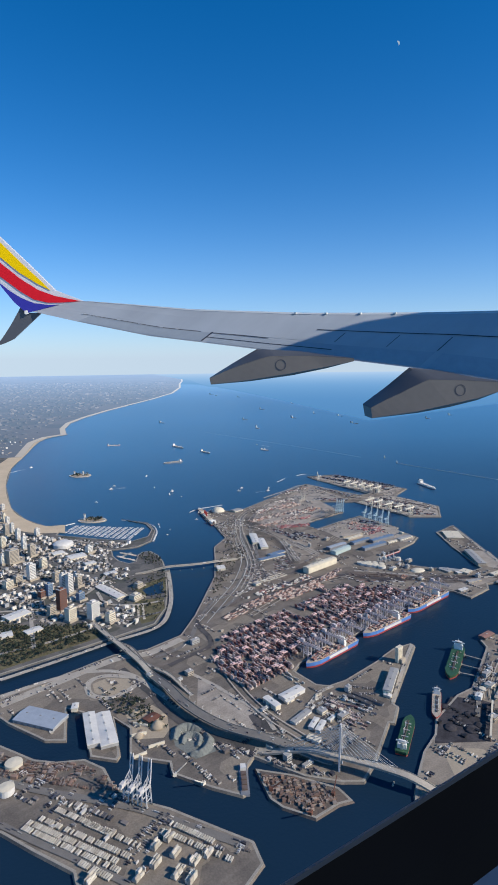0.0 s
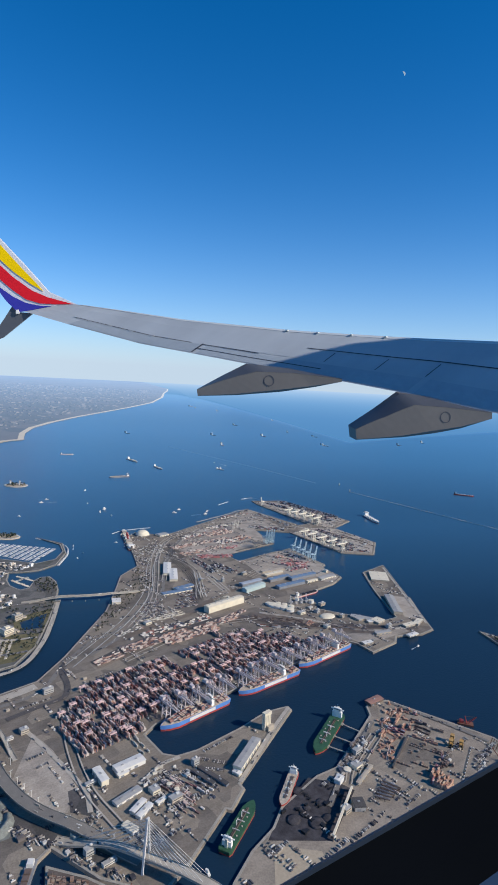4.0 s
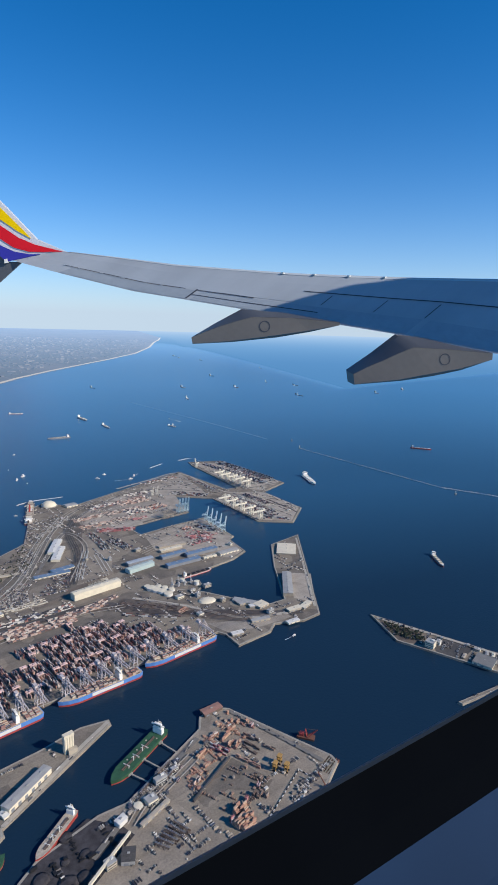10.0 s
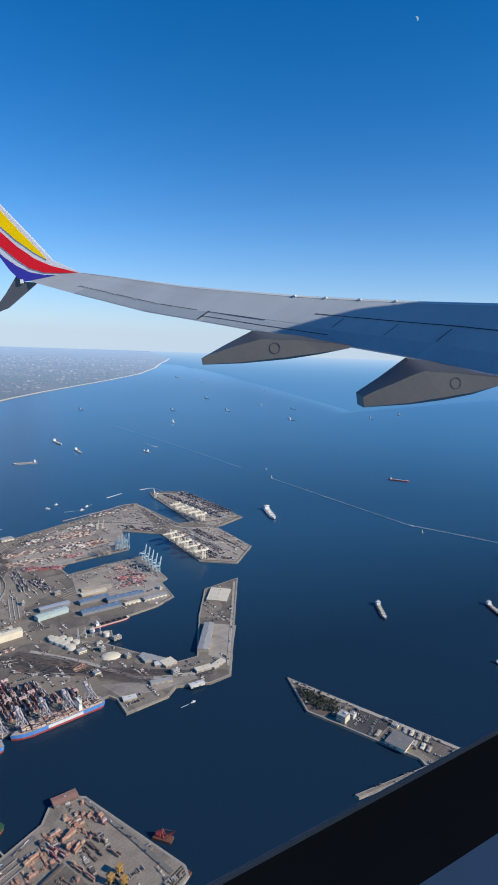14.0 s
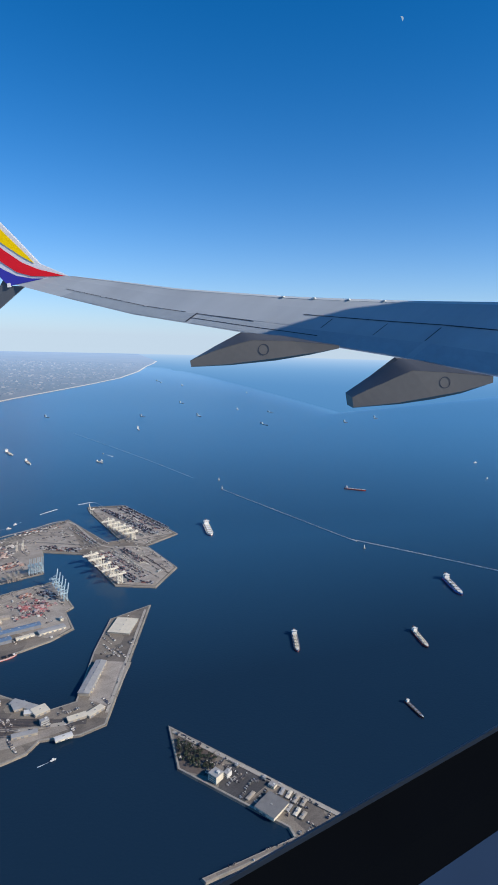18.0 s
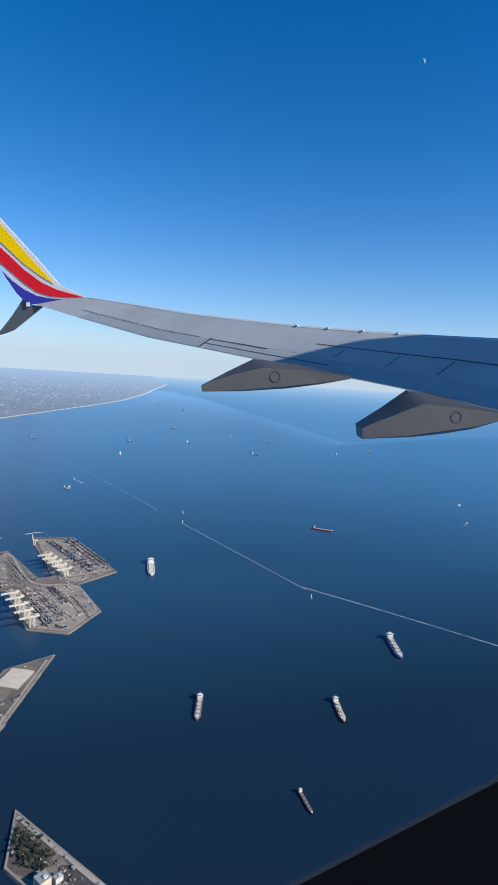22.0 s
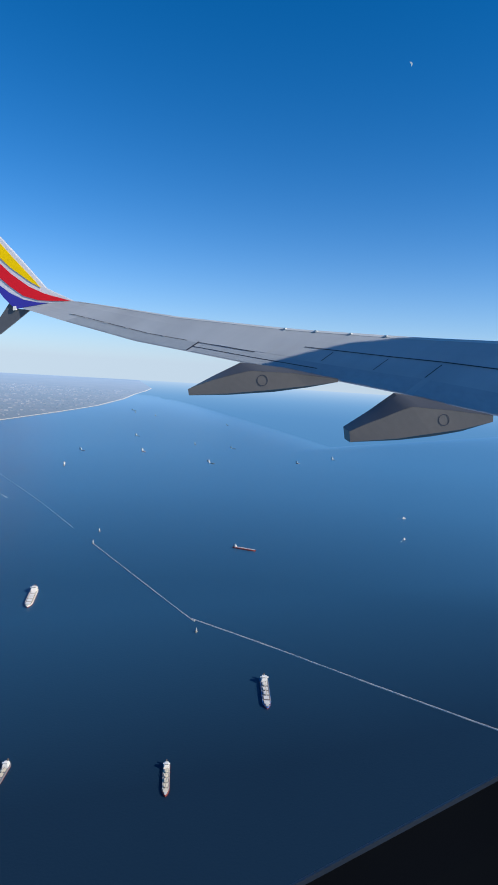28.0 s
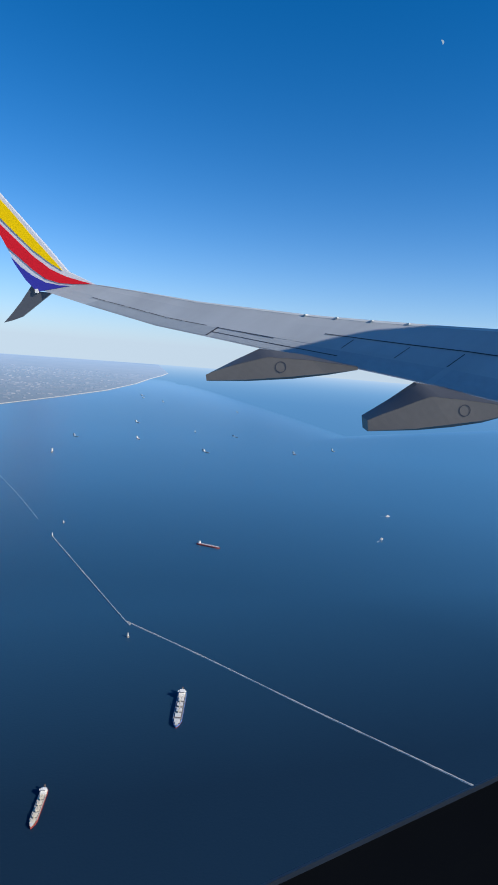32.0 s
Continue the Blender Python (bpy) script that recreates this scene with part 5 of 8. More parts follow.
# ---- cranes ----
def sts_crane(m, paint, label, boom_up, group, stout=1.0):
    """A ship-to-shore gantry: rails along local y, boom over the water towards +x."""
    c = thing("quay_crane", m, label, "crane", group)
    h = 4.4
    for x in (-0.9, 0.9):
        for y in (-0.75, 0.75):
            leg = part("leg", Geo().beam((x, y, 0.1), (x * 0.95, y * 0.75, h), 0.2 * stout), paint, c)
            part("bogie", Geo().box(x, y, 0, 0.22, 0.3, 0.55), M_STEEL, leg)
    for y in (-0.62, 0.62):
        part("portal_beam", Geo().beam((-0.9, y, 1.6), (0.9, y, 1.6), 0.16 * stout), paint, c)
        part("portal_beam", Geo().beam((-0.9, y, h), (0.9, y, h), 0.16 * stout), paint, c)
        part("diagonal", Geo().beam((-0.9, y, 1.7), (0.9, y, h - 0.1), 0.1 * stout), paint, c)
    for x in (-0.9, 0.9):
        part("sill_beam", Geo().beam((x, -0.75, 1.6), (x, 0.75, 1.6), 0.15 * stout), paint, c)
        part("sill_beam", Geo().beam((x, -0.6, h), (x, 0.6, h), 0.15 * stout), paint, c)
    apex = (0.75, 0, 6.6)
    for y in (-0.35, 0.35):
        part("apex_leg", Geo().beam((0.9, y * 1.5, h), apex, 0.14 * stout).beam((-0.9, y, h), apex, 0.08), paint, c)
        part("girder", Geo().beam((-3.0, y, h + 0.12), (1.1, y, h + 0.12), 0.18 * stout, 0.3 * stout), paint, c)
    if boom_up:
        tip = (1.9, 0, h + 5.6)
        for y in (-0.35, 0.35):
            part("boom", Geo().beam((1.1, y, h + 0.12), (tip[0], y, tip[2]), 0.2 * stout, 0.3 * stout), paint, c)
        part("boom_tie", Geo().beam(apex, (1.55, 0, h + 3.4), 0.07), paint, c)
    else:
        tip = (5.2, 0, h + 0.12)
        for y in (-0.35, 0.35):
            part("boom", Geo().beam((1.1, y, h + 0.12), (tip[0], y, tip[2]), 0.2 * stout, 0.3 * stout), paint, c)
        part("boom_tie", Geo().beam(apex, (4.6, 0, h + 0.25), 0.07).beam(apex, (2.8, 0, h + 0.25), 0.07), paint, c)
    part("back_tie", Geo().beam(apex, (-2.6, 0, h + 0.25), 0.07), paint, c)
    part("machinery_house", Geo().box(-1.9, 0, h + 0.27, h + 0.95, 1.4, 0.8 * min(1.4, stout)), paint, c)
    part("trolley_cab", Geo().box(0.3, 0, h - 0.35, h, 0.5, 0.55), M_WHITE, c)
    return c


def crane_row(first, last, n, toward, paint, label, boom_up, group, scale=1.0, stout=1.0):
    """Cranes spread along a quay edge; toward is a point on the water side."""
    a, b = Vector((*first, 0)), Vector((*last, 0))
    d = (b - a).normalized()
    nrm = Vector((-d.y, d.x, 0))
    if nrm.dot(Vector((*toward, 0)) - a) < 0:
        nrm = -nrm
    rot = math.degrees(math.atan2(nrm.y, nrm.x))
    made = None
    for k in range(n):
        p = a.lerp(b, k / max(1, n - 1))
        m = pose(p.x, p.y, LAND + 0.02, 0, 0, rot)
        if made is None:
            made = sts_crane(m @ Matrix.Scale(scale, 4), paint, label, boom_up, group, stout)
        else:
            copy_thing(made, m)


crane_row((11.9, 148.5), (24.7, 159.0), 5, (19.3, 143.5), M_CRANEGREY, "weathered grey-white quay crane with its boom lowered over a container ship", False, "white cranes along the container quay", 0.88)
crane_row((29.7, 162.3), (42.8, 174.4), 5, (34.7, 156.5), M_CRANEGREY, "weathered grey-white quay crane with its boom lowered over a container ship", False, "white cranes along the container quay", 0.88)
crane_row((46.4, 177.4), (59.0, 187.6), 4, (54.0, 172.9), M_CRANEGREY, "weathered grey-white quay crane with its boom lowered over a container ship", False, "white cranes along the container quay", 0.88)
crane_row((43.5, 290.3), (47.2, 293.0), 4, (47.4, 281.1), M_CRANEBLUE, "pale blue quay crane with its boom raised", True, "pale blue cranes at the slip", 0.72)
crane_row((56.1, 280.7), (63.8, 268.2), 5, (64.3, 282.5), M_CRANEBLUE, "pale blue quay crane with its boom raised", True, "pale blue cranes at the pier head", 0.66)
crane_row((38.1, 283.0), (41.1, 285.5), 3, (42.9, 275.5), M_DECKTAN, "tan quay crane with its boom lowered", False, "tan cranes at the slip", 0.6)
crane_row((28.8, 315.7), (30.7, 317.4), 2, (34.2, 303.8), M_CRANECREAM, "cream quay crane with its boom raised", True, "cream cranes behind the slip", 0.5)
crane_row((48.1, 217.1), (53.9, 219.9), 4, (52.8, 224.4), M_CRANEWHITE, "small white loading crane beside the storage tanks", True, "small loading cranes on the jetty", 0.34)
crane_row((64.6, 304.0), (68.1, 299.8), 2, (66.9, 285.5), M_CRANECREAM, "cream-white quay crane with its boom over the basin", False, "white cranes on the outer pier", 0.85, 1.7)
crane_row((72.0, 294.0), (79.7, 284.3), 3, (75.0, 278.1), M_CRANECREAM, "cream-white quay crane with its boom over the basin", False, "white cranes on the outer pier", 0.85, 1.7)
crane_row((61.4, 350.3), (75.9, 333.6), 5, (59.8, 340.3), M_CRANECREAM, "cream-white quay crane on the outer pier", False, "white cranes on the far pier arm", 0.85, 1.7)
crane_row((46.9, 372.6), (48.6, 370.6), 1, (41.2, 377.3), M_CRANECREAM, "cream-white quay crane with its boom raised at the pier end", True, "white cranes on the far pier arm", 0.6)
crane_row((-25.2, 101.8), (-21.8, 100.1), 3, (-22.5, 105.1), M_CRANEWHITE, "tall white quay crane with its boom raised beside the channel", True, "white cranes at the near terminal", 0.78)


def yard_gantry(m, label="faded pink yard gantry straddling container stacks"):
    c = thing("yard_gantry", m, label, "crane", "gantries in the container yard")
    for x in (-0.85, 0.85):
        for y in (-0.4, 0.4):
            part("leg", Geo().beam((x, y, 0.02), (x, y, 1.4), 0.14), M_CRANEPINK, c)
        part("wheel_beam", Geo().box(x, 0, 0, 0.16, 0.18, 1.1), M_STEEL, c)
    for y in (-0.4, 0.4):
        part("girder", Geo().beam((-1.0, y, 1.45), (1.0, y, 1.45), 0.34, 0.22), M_CRANEPINK, c)
    part("trolley", Geo().box(0.2, 0, 1.43, 1.67, 0.7, 0.85), M_CRANEPINK, c)
    return c


# ---- container yards ----
BOX_ME = {}


def stack(p, rot, bays, rows, tiers, material, label, group, seed, single=False):
    """One block of stacked containers with uneven heights; single makes every container a part."""
    rng = random.Random(seed)
    g = Geo()
    m = pose(p[0], p[1], LAND + 0.05, 0, 0, rot)
    s = thing("container_stack", m, label, "containers", group) if single else None
    for i in range(bays):
        for j in range(rows):
            h = max(1 if i == j == 0 else 0, min(tiers, int(rng.gauss(tiers * 0.7, 1.2))))
            x, y = (i - (bays - 1) / 2) * 0.95, (j - (rows - 1) / 2) * 0.2
            if not single:
                if h:
                    g.box(x, y, 0, 0.21 * h, 0.9, 0.19)
                continue
            for k in range(h):
                if material not in BOX_ME:
                    BOX_ME[material] = Geo().box(0, 0, 0, 0.2, 0.9, 0.185).box(0, 0, 0.2, 0.206, 0.86, 0.15).mesh("container", material)
                c = new("container", BOX_ME[material])
                c.parent, c.location = s, (x, y, 0.207 * k)
    if s is None:
        s = solid("container_stack", g, material, label, "containers", group, "stuff")
        s.matrix_basis = m
    return s


MAIN_YARD = [(-12.5, 146.3), (-3.6, 133.2), (4.0, 137.6), (6.4, 145.1), (9.9, 153.2), (27.7, 168.7), (41.6, 180.5), (57.5, 190.7), (42.3, 195.6), (24.5, 194.2), (13.1, 182.0), (0.1, 171.5), (-8.4, 165.2)]
BARE = [(9.2, 182.1), (18.0, 174.5), (17.2, 169.9), (8.4, 175.4)]
seed = 100
gantry = None
origin = Vector((8.0, 142.5))
rng = random.Random(11)
for iu in range(-18, 36):
    for iv in range(0, 10):
        p = origin + U * (iu * 1.95 + 0.4) + V * (3.0 + iv * 4.15)
        if not inside(p.x, p.y, MAIN_YARD) or inside(p.x, p.y, BARE) or rng.random() < 0.05:
            continue
        seed += 1
        stack(p, QUAY + 90, 4, 6, 5, M_BOX, "block of stacked rust, tan and grey containers", "container blocks in the main yard", seed)
        if rng.random() < 0.44:
            m = pose(p.x + V.x * rng.uniform(-1.5, 1.5), p.y + V.y * rng.uniform(-1.5, 1.5), LAND + 0.05, 0, 0, QUAY)
            gantry = yard_gantry(m @ Matrix.Scale(0.82, 4)) if gantry is None else copy_thing(gantry, m) and gantry


def container_rows(a, b, n, gap, material, label, group, tiers=2, seed0=0, lines=2, single=False):
    """n parallel rows from a to b, stepping sideways by gap; each row is a thing."""
    d = Vector((b[0] - a[0], b[1] - a[1]))
    L = d.length
    d.normalize()
    s = Vector((-d.y, d.x))
    for k in range(n):
        c = Vector(between(a, b)) + s * (k - (n - 1) / 2) * gap
        stack(c, math.degrees(math.atan2(d.y, d.x)), max(1, int(L / 0.95)), lines, tiers, material, label, group, seed0 + k, single)


for a, b, n, gap, mt, tiers in (
        ((-4.0, 179.9), (14.2, 193.9), 4, 1.0, M_BOXPALE, 3), ((7.8, 184.9), (23.0, 197.3), 3, 1.0, M_BOXPALE, 3), ((15.7, 194.7), (29.8, 206.7), 3, 0.95, M_BOXPALE, 3), ((22.3, 201.2), (31.9, 211.5), 2, 0.95, M_BOXPALE, 3),
        ((5.6, 269.2), (24.0, 285.0), 3, 1.7, M_BOXPALE, 2), ((0.3, 277.7), (25.2, 298.5), 3, 1.5, M_BOXPALE, 2), ((3.3, 294.7), (26.4, 314.3), 3, 1.7, M_BOXMIXED, 2), ((12.6, 266.8), (28.0, 270.3), 3, 1.3, M_BOXRED, 4), ((10.6, 264.6), (20.9, 248.1), 3, 1.3, M_BOXMIXED, 2), ((19.4, 258.5), (28.9, 249.6), 3, 1.4, M_BOXMIXED, 2),
        ((46.6, 269.8), (50.4, 273.0), 3, 1.3, M_BOX, 3), ((52.5, 275.2), (59.4, 270.8), 3, 1.6, M_BOXMIXED, 3), ((50.2, 260.3), (53.7, 262.8), 3, 1.1, M_BOXRED, 3), ((51.2, 254.0), (55.6, 256.8), 2, 1.2, M_BOXRED, 2), ((55.4, 261.1), (58.2, 263.1), 3, 1.2, M_BOXRED, 3), ((53.7, 266.5), (60.6, 265.2), 2, 1.4, M_BOX, 2),
        ((14.7, 302.0), (26.0, 311.2), 5, 1.5, M_BOXPALE, 3), ((20.4, 288.9), (27.8, 295.5), 4, 1.5, M_BOXMIXED, 3), ((28.5, 295.6), (35.7, 302.6), 4, 1.5, M_BOX, 3), ((24.1, 280.2), (30.7, 285.2), 2, 1.2, M_BOXRED, 3), ((15.6, 314.4), (25.0, 322.8), 3, 1.6, M_BOXMIXED, 2),
        ((36.6, 320.9), (55.6, 318.3), 4, 1.1, M_BOXMIXED, 3), ((20.3, 336.1), (36.2, 351.2), 2, 2.6, M_BOXMIXED, 2), ((42.2, 350.0), (59.8, 327.9), 2, 1.8, M_BOXMIXED, 2),
        ((68.8, 318.9), (87.3, 295.9), 3, 0.9, M_TRAILER, 2), ((73.2, 321.6), (85.0, 305.8), 3, 1.1, M_BOXPALE, 3), ((65.1, 311.4), (85.4, 287.0), 3, 1.2, M_BOXMIXED, 3), ((71.8, 312.7), (86.7, 293.5), 2, 1.6, M_BOXPALE, 2), ((82.1, 286.8), (92.8, 284.9), 2, 1.3, M_BOXMIXED, 3), ((84.2, 311.8), (95.1, 296.6), 2, 2.4, M_STEEL, 1),
        ((51.0, 381.9), (85.6, 342.1), 3, 1.3, M_BOXMIXED, 3), ((59.4, 387.6), (88.9, 350.5), 3, 2.3, M_BOXMIXED, 3), ((62.2, 384.5), (85.5, 354.8), 3, 2.3, M_BOXPALE, 2), ((56.6, 365.3), (80.6, 338.2), 2, 1.0, M_TRAILER, 2),
        ((33.4, 206.0), (51.0, 203.6), 3, 1.0, M_STEEL, 1), ((34.9, 200.1), (52.7, 198.6), 2, 1.1, M_BOXMIXED, 1), ((51.3, 200.7), (53.8, 204.4), 3, 0.6, M_BOXORANGE, 2),
        ((0.1, 189.6), (19.6, 204.8), 3, 1.0, M_BOXMIXED, 2), ((-9.8, 171.7), (-3.4, 178.2), 3, 1.0, M_BOXPALE, 2), ((-1.2, 199.0), (11.1, 208.0), 3, 1.2, M_TRAILER, 1), ((-7.5, 188.7), (-0.3, 196.2), 2, 1.2, M_BOXMIXED, 1)):
    seed += 20
    container_rows(a, b, n, gap, mt, "long row of stacked containers on the pier", "container rows on the piers", tiers, seed, 3)
for a, b, n, gap, mt in (((13.0, 128.2), (17.3, 125.2), 3, 1.3, M_BOXPALE), ((15.5, 124.3), (21.3, 119.7), 3, 1.3, M_BOXPALE), ((16.7, 130.2), (23.6, 125.6), 3, 1.4, M_BOXMIXED), ((10.9, 130.1), (13.4, 131.9), 2, 1.0, M_TRAILER), ((5.1, 141.6), (9.3, 135.8), 2, 1.2, M_TRAILER)):
    seed += 20
    container_rows(a, b, n, gap, mt, "short row of cream and orange containers on the terminal", "container rows on the small terminal", 2, seed)

# stacks on the oil-berth dock
for a, b, n, gap, mt, tiers in (
        ((67.4, 128.0), (70.1, 130.9), 3, 0.55, M_BOXORANGE, 6), ((68.5, 127.4), (70.9, 129.4), 2, 0.55, M_BOXORANGE, 5), ((67.2, 130.6), (69.2, 132.8), 2, 0.55, M_BOXORANGE, 5), ((66.5, 128.8), (67.3, 129.8), 1, 0.55, M_BOXRED, 5),
        ((66.4, 153.8), (67.2, 155.3), 1, 0.7, M_BOXORANGE, 2), ((67.8, 153.2), (68.6, 154.9), 1, 0.7, M_BOXORANGE, 2), ((69.5, 152.9), (70.4, 154.6), 1, 0.7, M_BOXORANGE, 3), ((70.5, 152.2), (71.6, 153.7), 1, 0.7, M_BOXRED, 3),
        ((65.8, 151.4), (67.8, 153.0), 1, 0.7, M_BOXORANGE, 2), ((64.5, 148.2), (66.5, 151.1), 1, 0.8, M_BOXORANGE, 4), ((65.9, 146.7), (67.3, 148.7), 1, 0.8, M_BOXORANGE, 4), ((67.5, 146.1), (68.6, 148.9), 1, 0.8, M_BOXORANGE, 3),
        ((69.0, 150.7), (72.5, 148.1), 1, 0.7, M_SCRAP, 2), ((72.8, 147.8), (75.9, 145.7), 1, 0.7, M_SCRAP, 2), ((69.2, 148.6), (72.9, 145.9), 1, 0.7, M_STEEL, 1), ((68.5, 147.6), (72.2, 144.7), 1, 0.7, M_STEEL, 1),
        ((67.3, 144.6), (72.8, 141.1), 1, 0.7, M_BOXORANGE, 2), ((62.6, 147.3), (66.4, 144.9), 2, 0.9, M_BOXRED, 2), ((59.9, 143.5), (61.6, 146.1), 1, 0.7, M_BOXORANGE, 3), ((61.5, 141.3), (62.7, 142.9), 1, 0.8, M_BOXORANGE, 3),
        ((62.2, 149.4), (64.0, 150.9), 1, 0.7, M_BOXPALE, 2), ((60.9, 147.4), (62.0, 148.6), 1, 0.7, M_BOXPALE, 3), ((59.6, 136.0), (60.8, 138.6), 1, 0.9, M_BOXPALE, 3), ((61.7, 138.6), (62.7, 140.5), 1, 0.7, M_STEEL, 1),
        ((71.4, 136.1), (72.1, 137.7), 1, 0.8, M_BOXRED, 4), ((70.9, 133.9), (71.7, 135.5), 2, 0.8, M_SCRAP, 3), ((72.3, 134.1), (73.2, 135.6), 2, 0.8, M_SCRAP, 2), ((68.9, 132.6), (69.6, 134.4), 1, 0.8, M_BOXRED, 3),
        ((73.2, 138.1), (74.2, 139.2), 1, 0.8, M_SCRAP, 2), ((72.0, 138.2), (72.7, 139.2), 1, 0.8, M_SCRAP, 2), ((56.8, 140.7), (57.8, 142.3), 1, 0.7, M_BOXPALE, 2), ((56.4, 137.5), (57.3, 139.0), 1, 0.7, M_BOX, 2)):
    seed += 20
    container_rows(a, b, n, gap, mt, "stack of terracotta and brown containers on the dock", "container stacks on the dock", tiers + 1, seed, 3, True)
for p in ((76.1, 142.7), (75.1, 140.9), (77.3, 140.6)):
    c = thing("yellow_stacker", pose(p[0], p[1], LAND + 0.04, 0, 0, QUAY + 20), "tall yellow container stacker on the dock", "stacker", "yellow stackers on the dock")
    for x in (-0.4, 0.4):
        for y in (-0.3, 0.3):
            part("leg", Geo().beam((x, y, 0), (x, y, 1.5), 0.14), M_YELLOWM, c)
        part("wheel_beam", Geo().box(x, 0, 0, 0.2, 0.2, 0.9), M_BLACK, c)
    part("top_frame", Geo().box(0, 0, 1.5, 1.75, 1.1, 0.85), M_YELLOWM, c)
    part("spreader", Geo().box(0, 0, 0.8, 0.95, 0.7, 0.9), M_YELLOWM, c)
slip = thing("timber_landing", pose(*(85.8, 142.3), 0, 0, 0, heading((85.1, 140.5), (87.6, 143.9))), "dark red timber landing stage off the dock", "landing stage")
for k in range(5):
    part("beam", Geo().box(0, -1.0 + 0.5 * k, 0.15, 0.4, 4.6, 0.22), M_BRICK, slip)
for x in (-2.0, 2.0):
    part("cross_beam", Geo().box(x, 0, -0.2, 0.15, 0.25, 2.4), M_STEEL, slip)


def barrier(a, b, label):
    """A line of loose blocks, black and white by turns."""
    L = dist(a, b)
    bar = thing("barrier_line", pose(a[0], a[1], LAND + 0.04, 0, 0, heading(a, b)), label, "barrier", "barriers on the dock")
    for k in range(int(L / 0.6)):
        part("barrier_block", Geo().box(0.3 + k * 0.6, 0, 0, 0.16, 0.42, 0.14), M_BLACK if k % 2 else M_WHITE, bar, "black barrier block" if k % 2 else "white barrier block")


barrier((79.8, 141.1), (72.6, 128.7), "long line of black and white barrier blocks on the dock")
barrier((79.9, 140.8), (81.6, 139.3), "short line of black and white barrier blocks")
low_wall = thing("storage_bunker_wall", pose(*(66.4, 144.0), LAND + 0.04, 0, 0, heading((66.4, 144.0), (60.0, 133.4))), "long dark bunker wall across the dock", "wall")
part("wall", Geo().box(dist((66.4, 144.0), (60.0, 133.4)) / 2, 0, 0, 0.45, dist((66.4, 144.0), (60.0, 133.4)), 0.35), M_DARK, low_wall)
part("footing", Geo().box(dist((66.4, 144.0), (60.0, 133.4)) / 2, 0, 0, 0.08, dist((66.4, 144.0), (60.0, 133.4)), 0.5), M_STEEL, low_wall)

# trailers on the near terminal
for a, b, n, mt in (((-41.3, 95.9), (-23.6, 87.1), 2, M_TRAILER), ((-39.2, 97.8), (-22.3, 89.4), 1, M_TRAILER), ((-37.1, 99.7), (-26.3, 94.2), 1, M_TRAILER), ((-35.3, 101.4), (-26.7, 97.1), 1, M_VAN), ((-31.3, 96.5), (-21.2, 91.4), 1, M_TRAILER),
                    ((-17.2, 96.0), (-9.6, 91.8), 1, M_TRAILER), ((-18.3, 94.4), (-6.7, 88.4), 1, M_TRAILER), ((-30.3, 88.9), (-24.5, 85.8), 1, M_TRAILER)):
    d = Vector((b[0] - a[0], b[1] - a[1]))
    rot = math.degrees(math.atan2(d.y, d.x))
    for k in range(n):
        g = Geo()
        rg = random.Random(seed)
        seed += 1
        cnt = int(d.length / 0.42)
        for i in range(cnt):
            if rg.random() < 0.88:
                g.box((i - cnt / 2) * 0.42, 0, 0.08, 0.36, 0.24, 1.0, rg.uniform(-3, 3))
        c = Vector(between(a, b)) + Vector((-d.y, d.x)).normalized() * (k * 1.15)
        t = solid("trailer_row", g, mt, "row of parked white box trailers", "trailers", "trailer rows on the near terminal", "stuff")
        t.matrix_basis = pose(c.x, c.y, LAND, 0, 0, rot)
for p in ((-19.0, 91.6), (-18.6, 88.3), (-15.8, 90.1), (-12.6, 88.6), (-15.2, 86.4), (-13.0, 85.5), (-10.8, 89.9), (-20.9, 86.1), (-27.9, 85.9), (-17.1, 93.1)):
    seed += 1
    stack(p, -30 + 90, 2, 5, 5, M_TRAILER, "block of stacked cream containers", "cream container blocks on the near terminal", seed)

# ---- sheds and buildings ----
TAKEN = []


def shed(a, b, w, h, roof, label, wall=None, pitch=0.18, name="warehouse", doors=True):
    """A long shed between two end points: walls, pitched roof, roof vents, doors along one side."""
    h, pitch = h * 0.68, pitch * 0.7
    L = dist(a, b)
    c = between(a, b)
    label = label if len(label.split()) > 3 else label + " beside the quay road"
    s = thing(name, pose(c[0], c[1], LAND + 0.05, 0, 0, heading(a, b)), label, "warehouse", "port sheds")
    part("wall", Geo().box(0, 0, 0, h, L, w), wall or M_CREAM, s)
    part("roof", Geo().gable(0, 0, h, h + 0.05, h + 0.05 + w * pitch * 0.5, L + 0.16, w + 0.16), roof, s)
    for k in range(max(1, int(L / 2.6))):
        part("ridge_vent", Geo().box(-L / 2 + (k + 0.5) * L / max(1, int(L / 2.6)), 0, h + w * pitch * 0.45, h + w * pitch * 0.5 + 0.16, 0.45, 0.25), M_GREYROOF, s)
    if doors and L > 2:
        for k in range(int(L / 1.6)):
            part("loading_door", Geo().box(-L / 2 + 0.8 + 1.6 * k, -w / 2 - 0.02, 0, h * 0.6, 0.7, 0.04), M_GREYHULL, s)
    TAKEN.append((c[0], c[1], max(L, w) * 0.5))
    return s


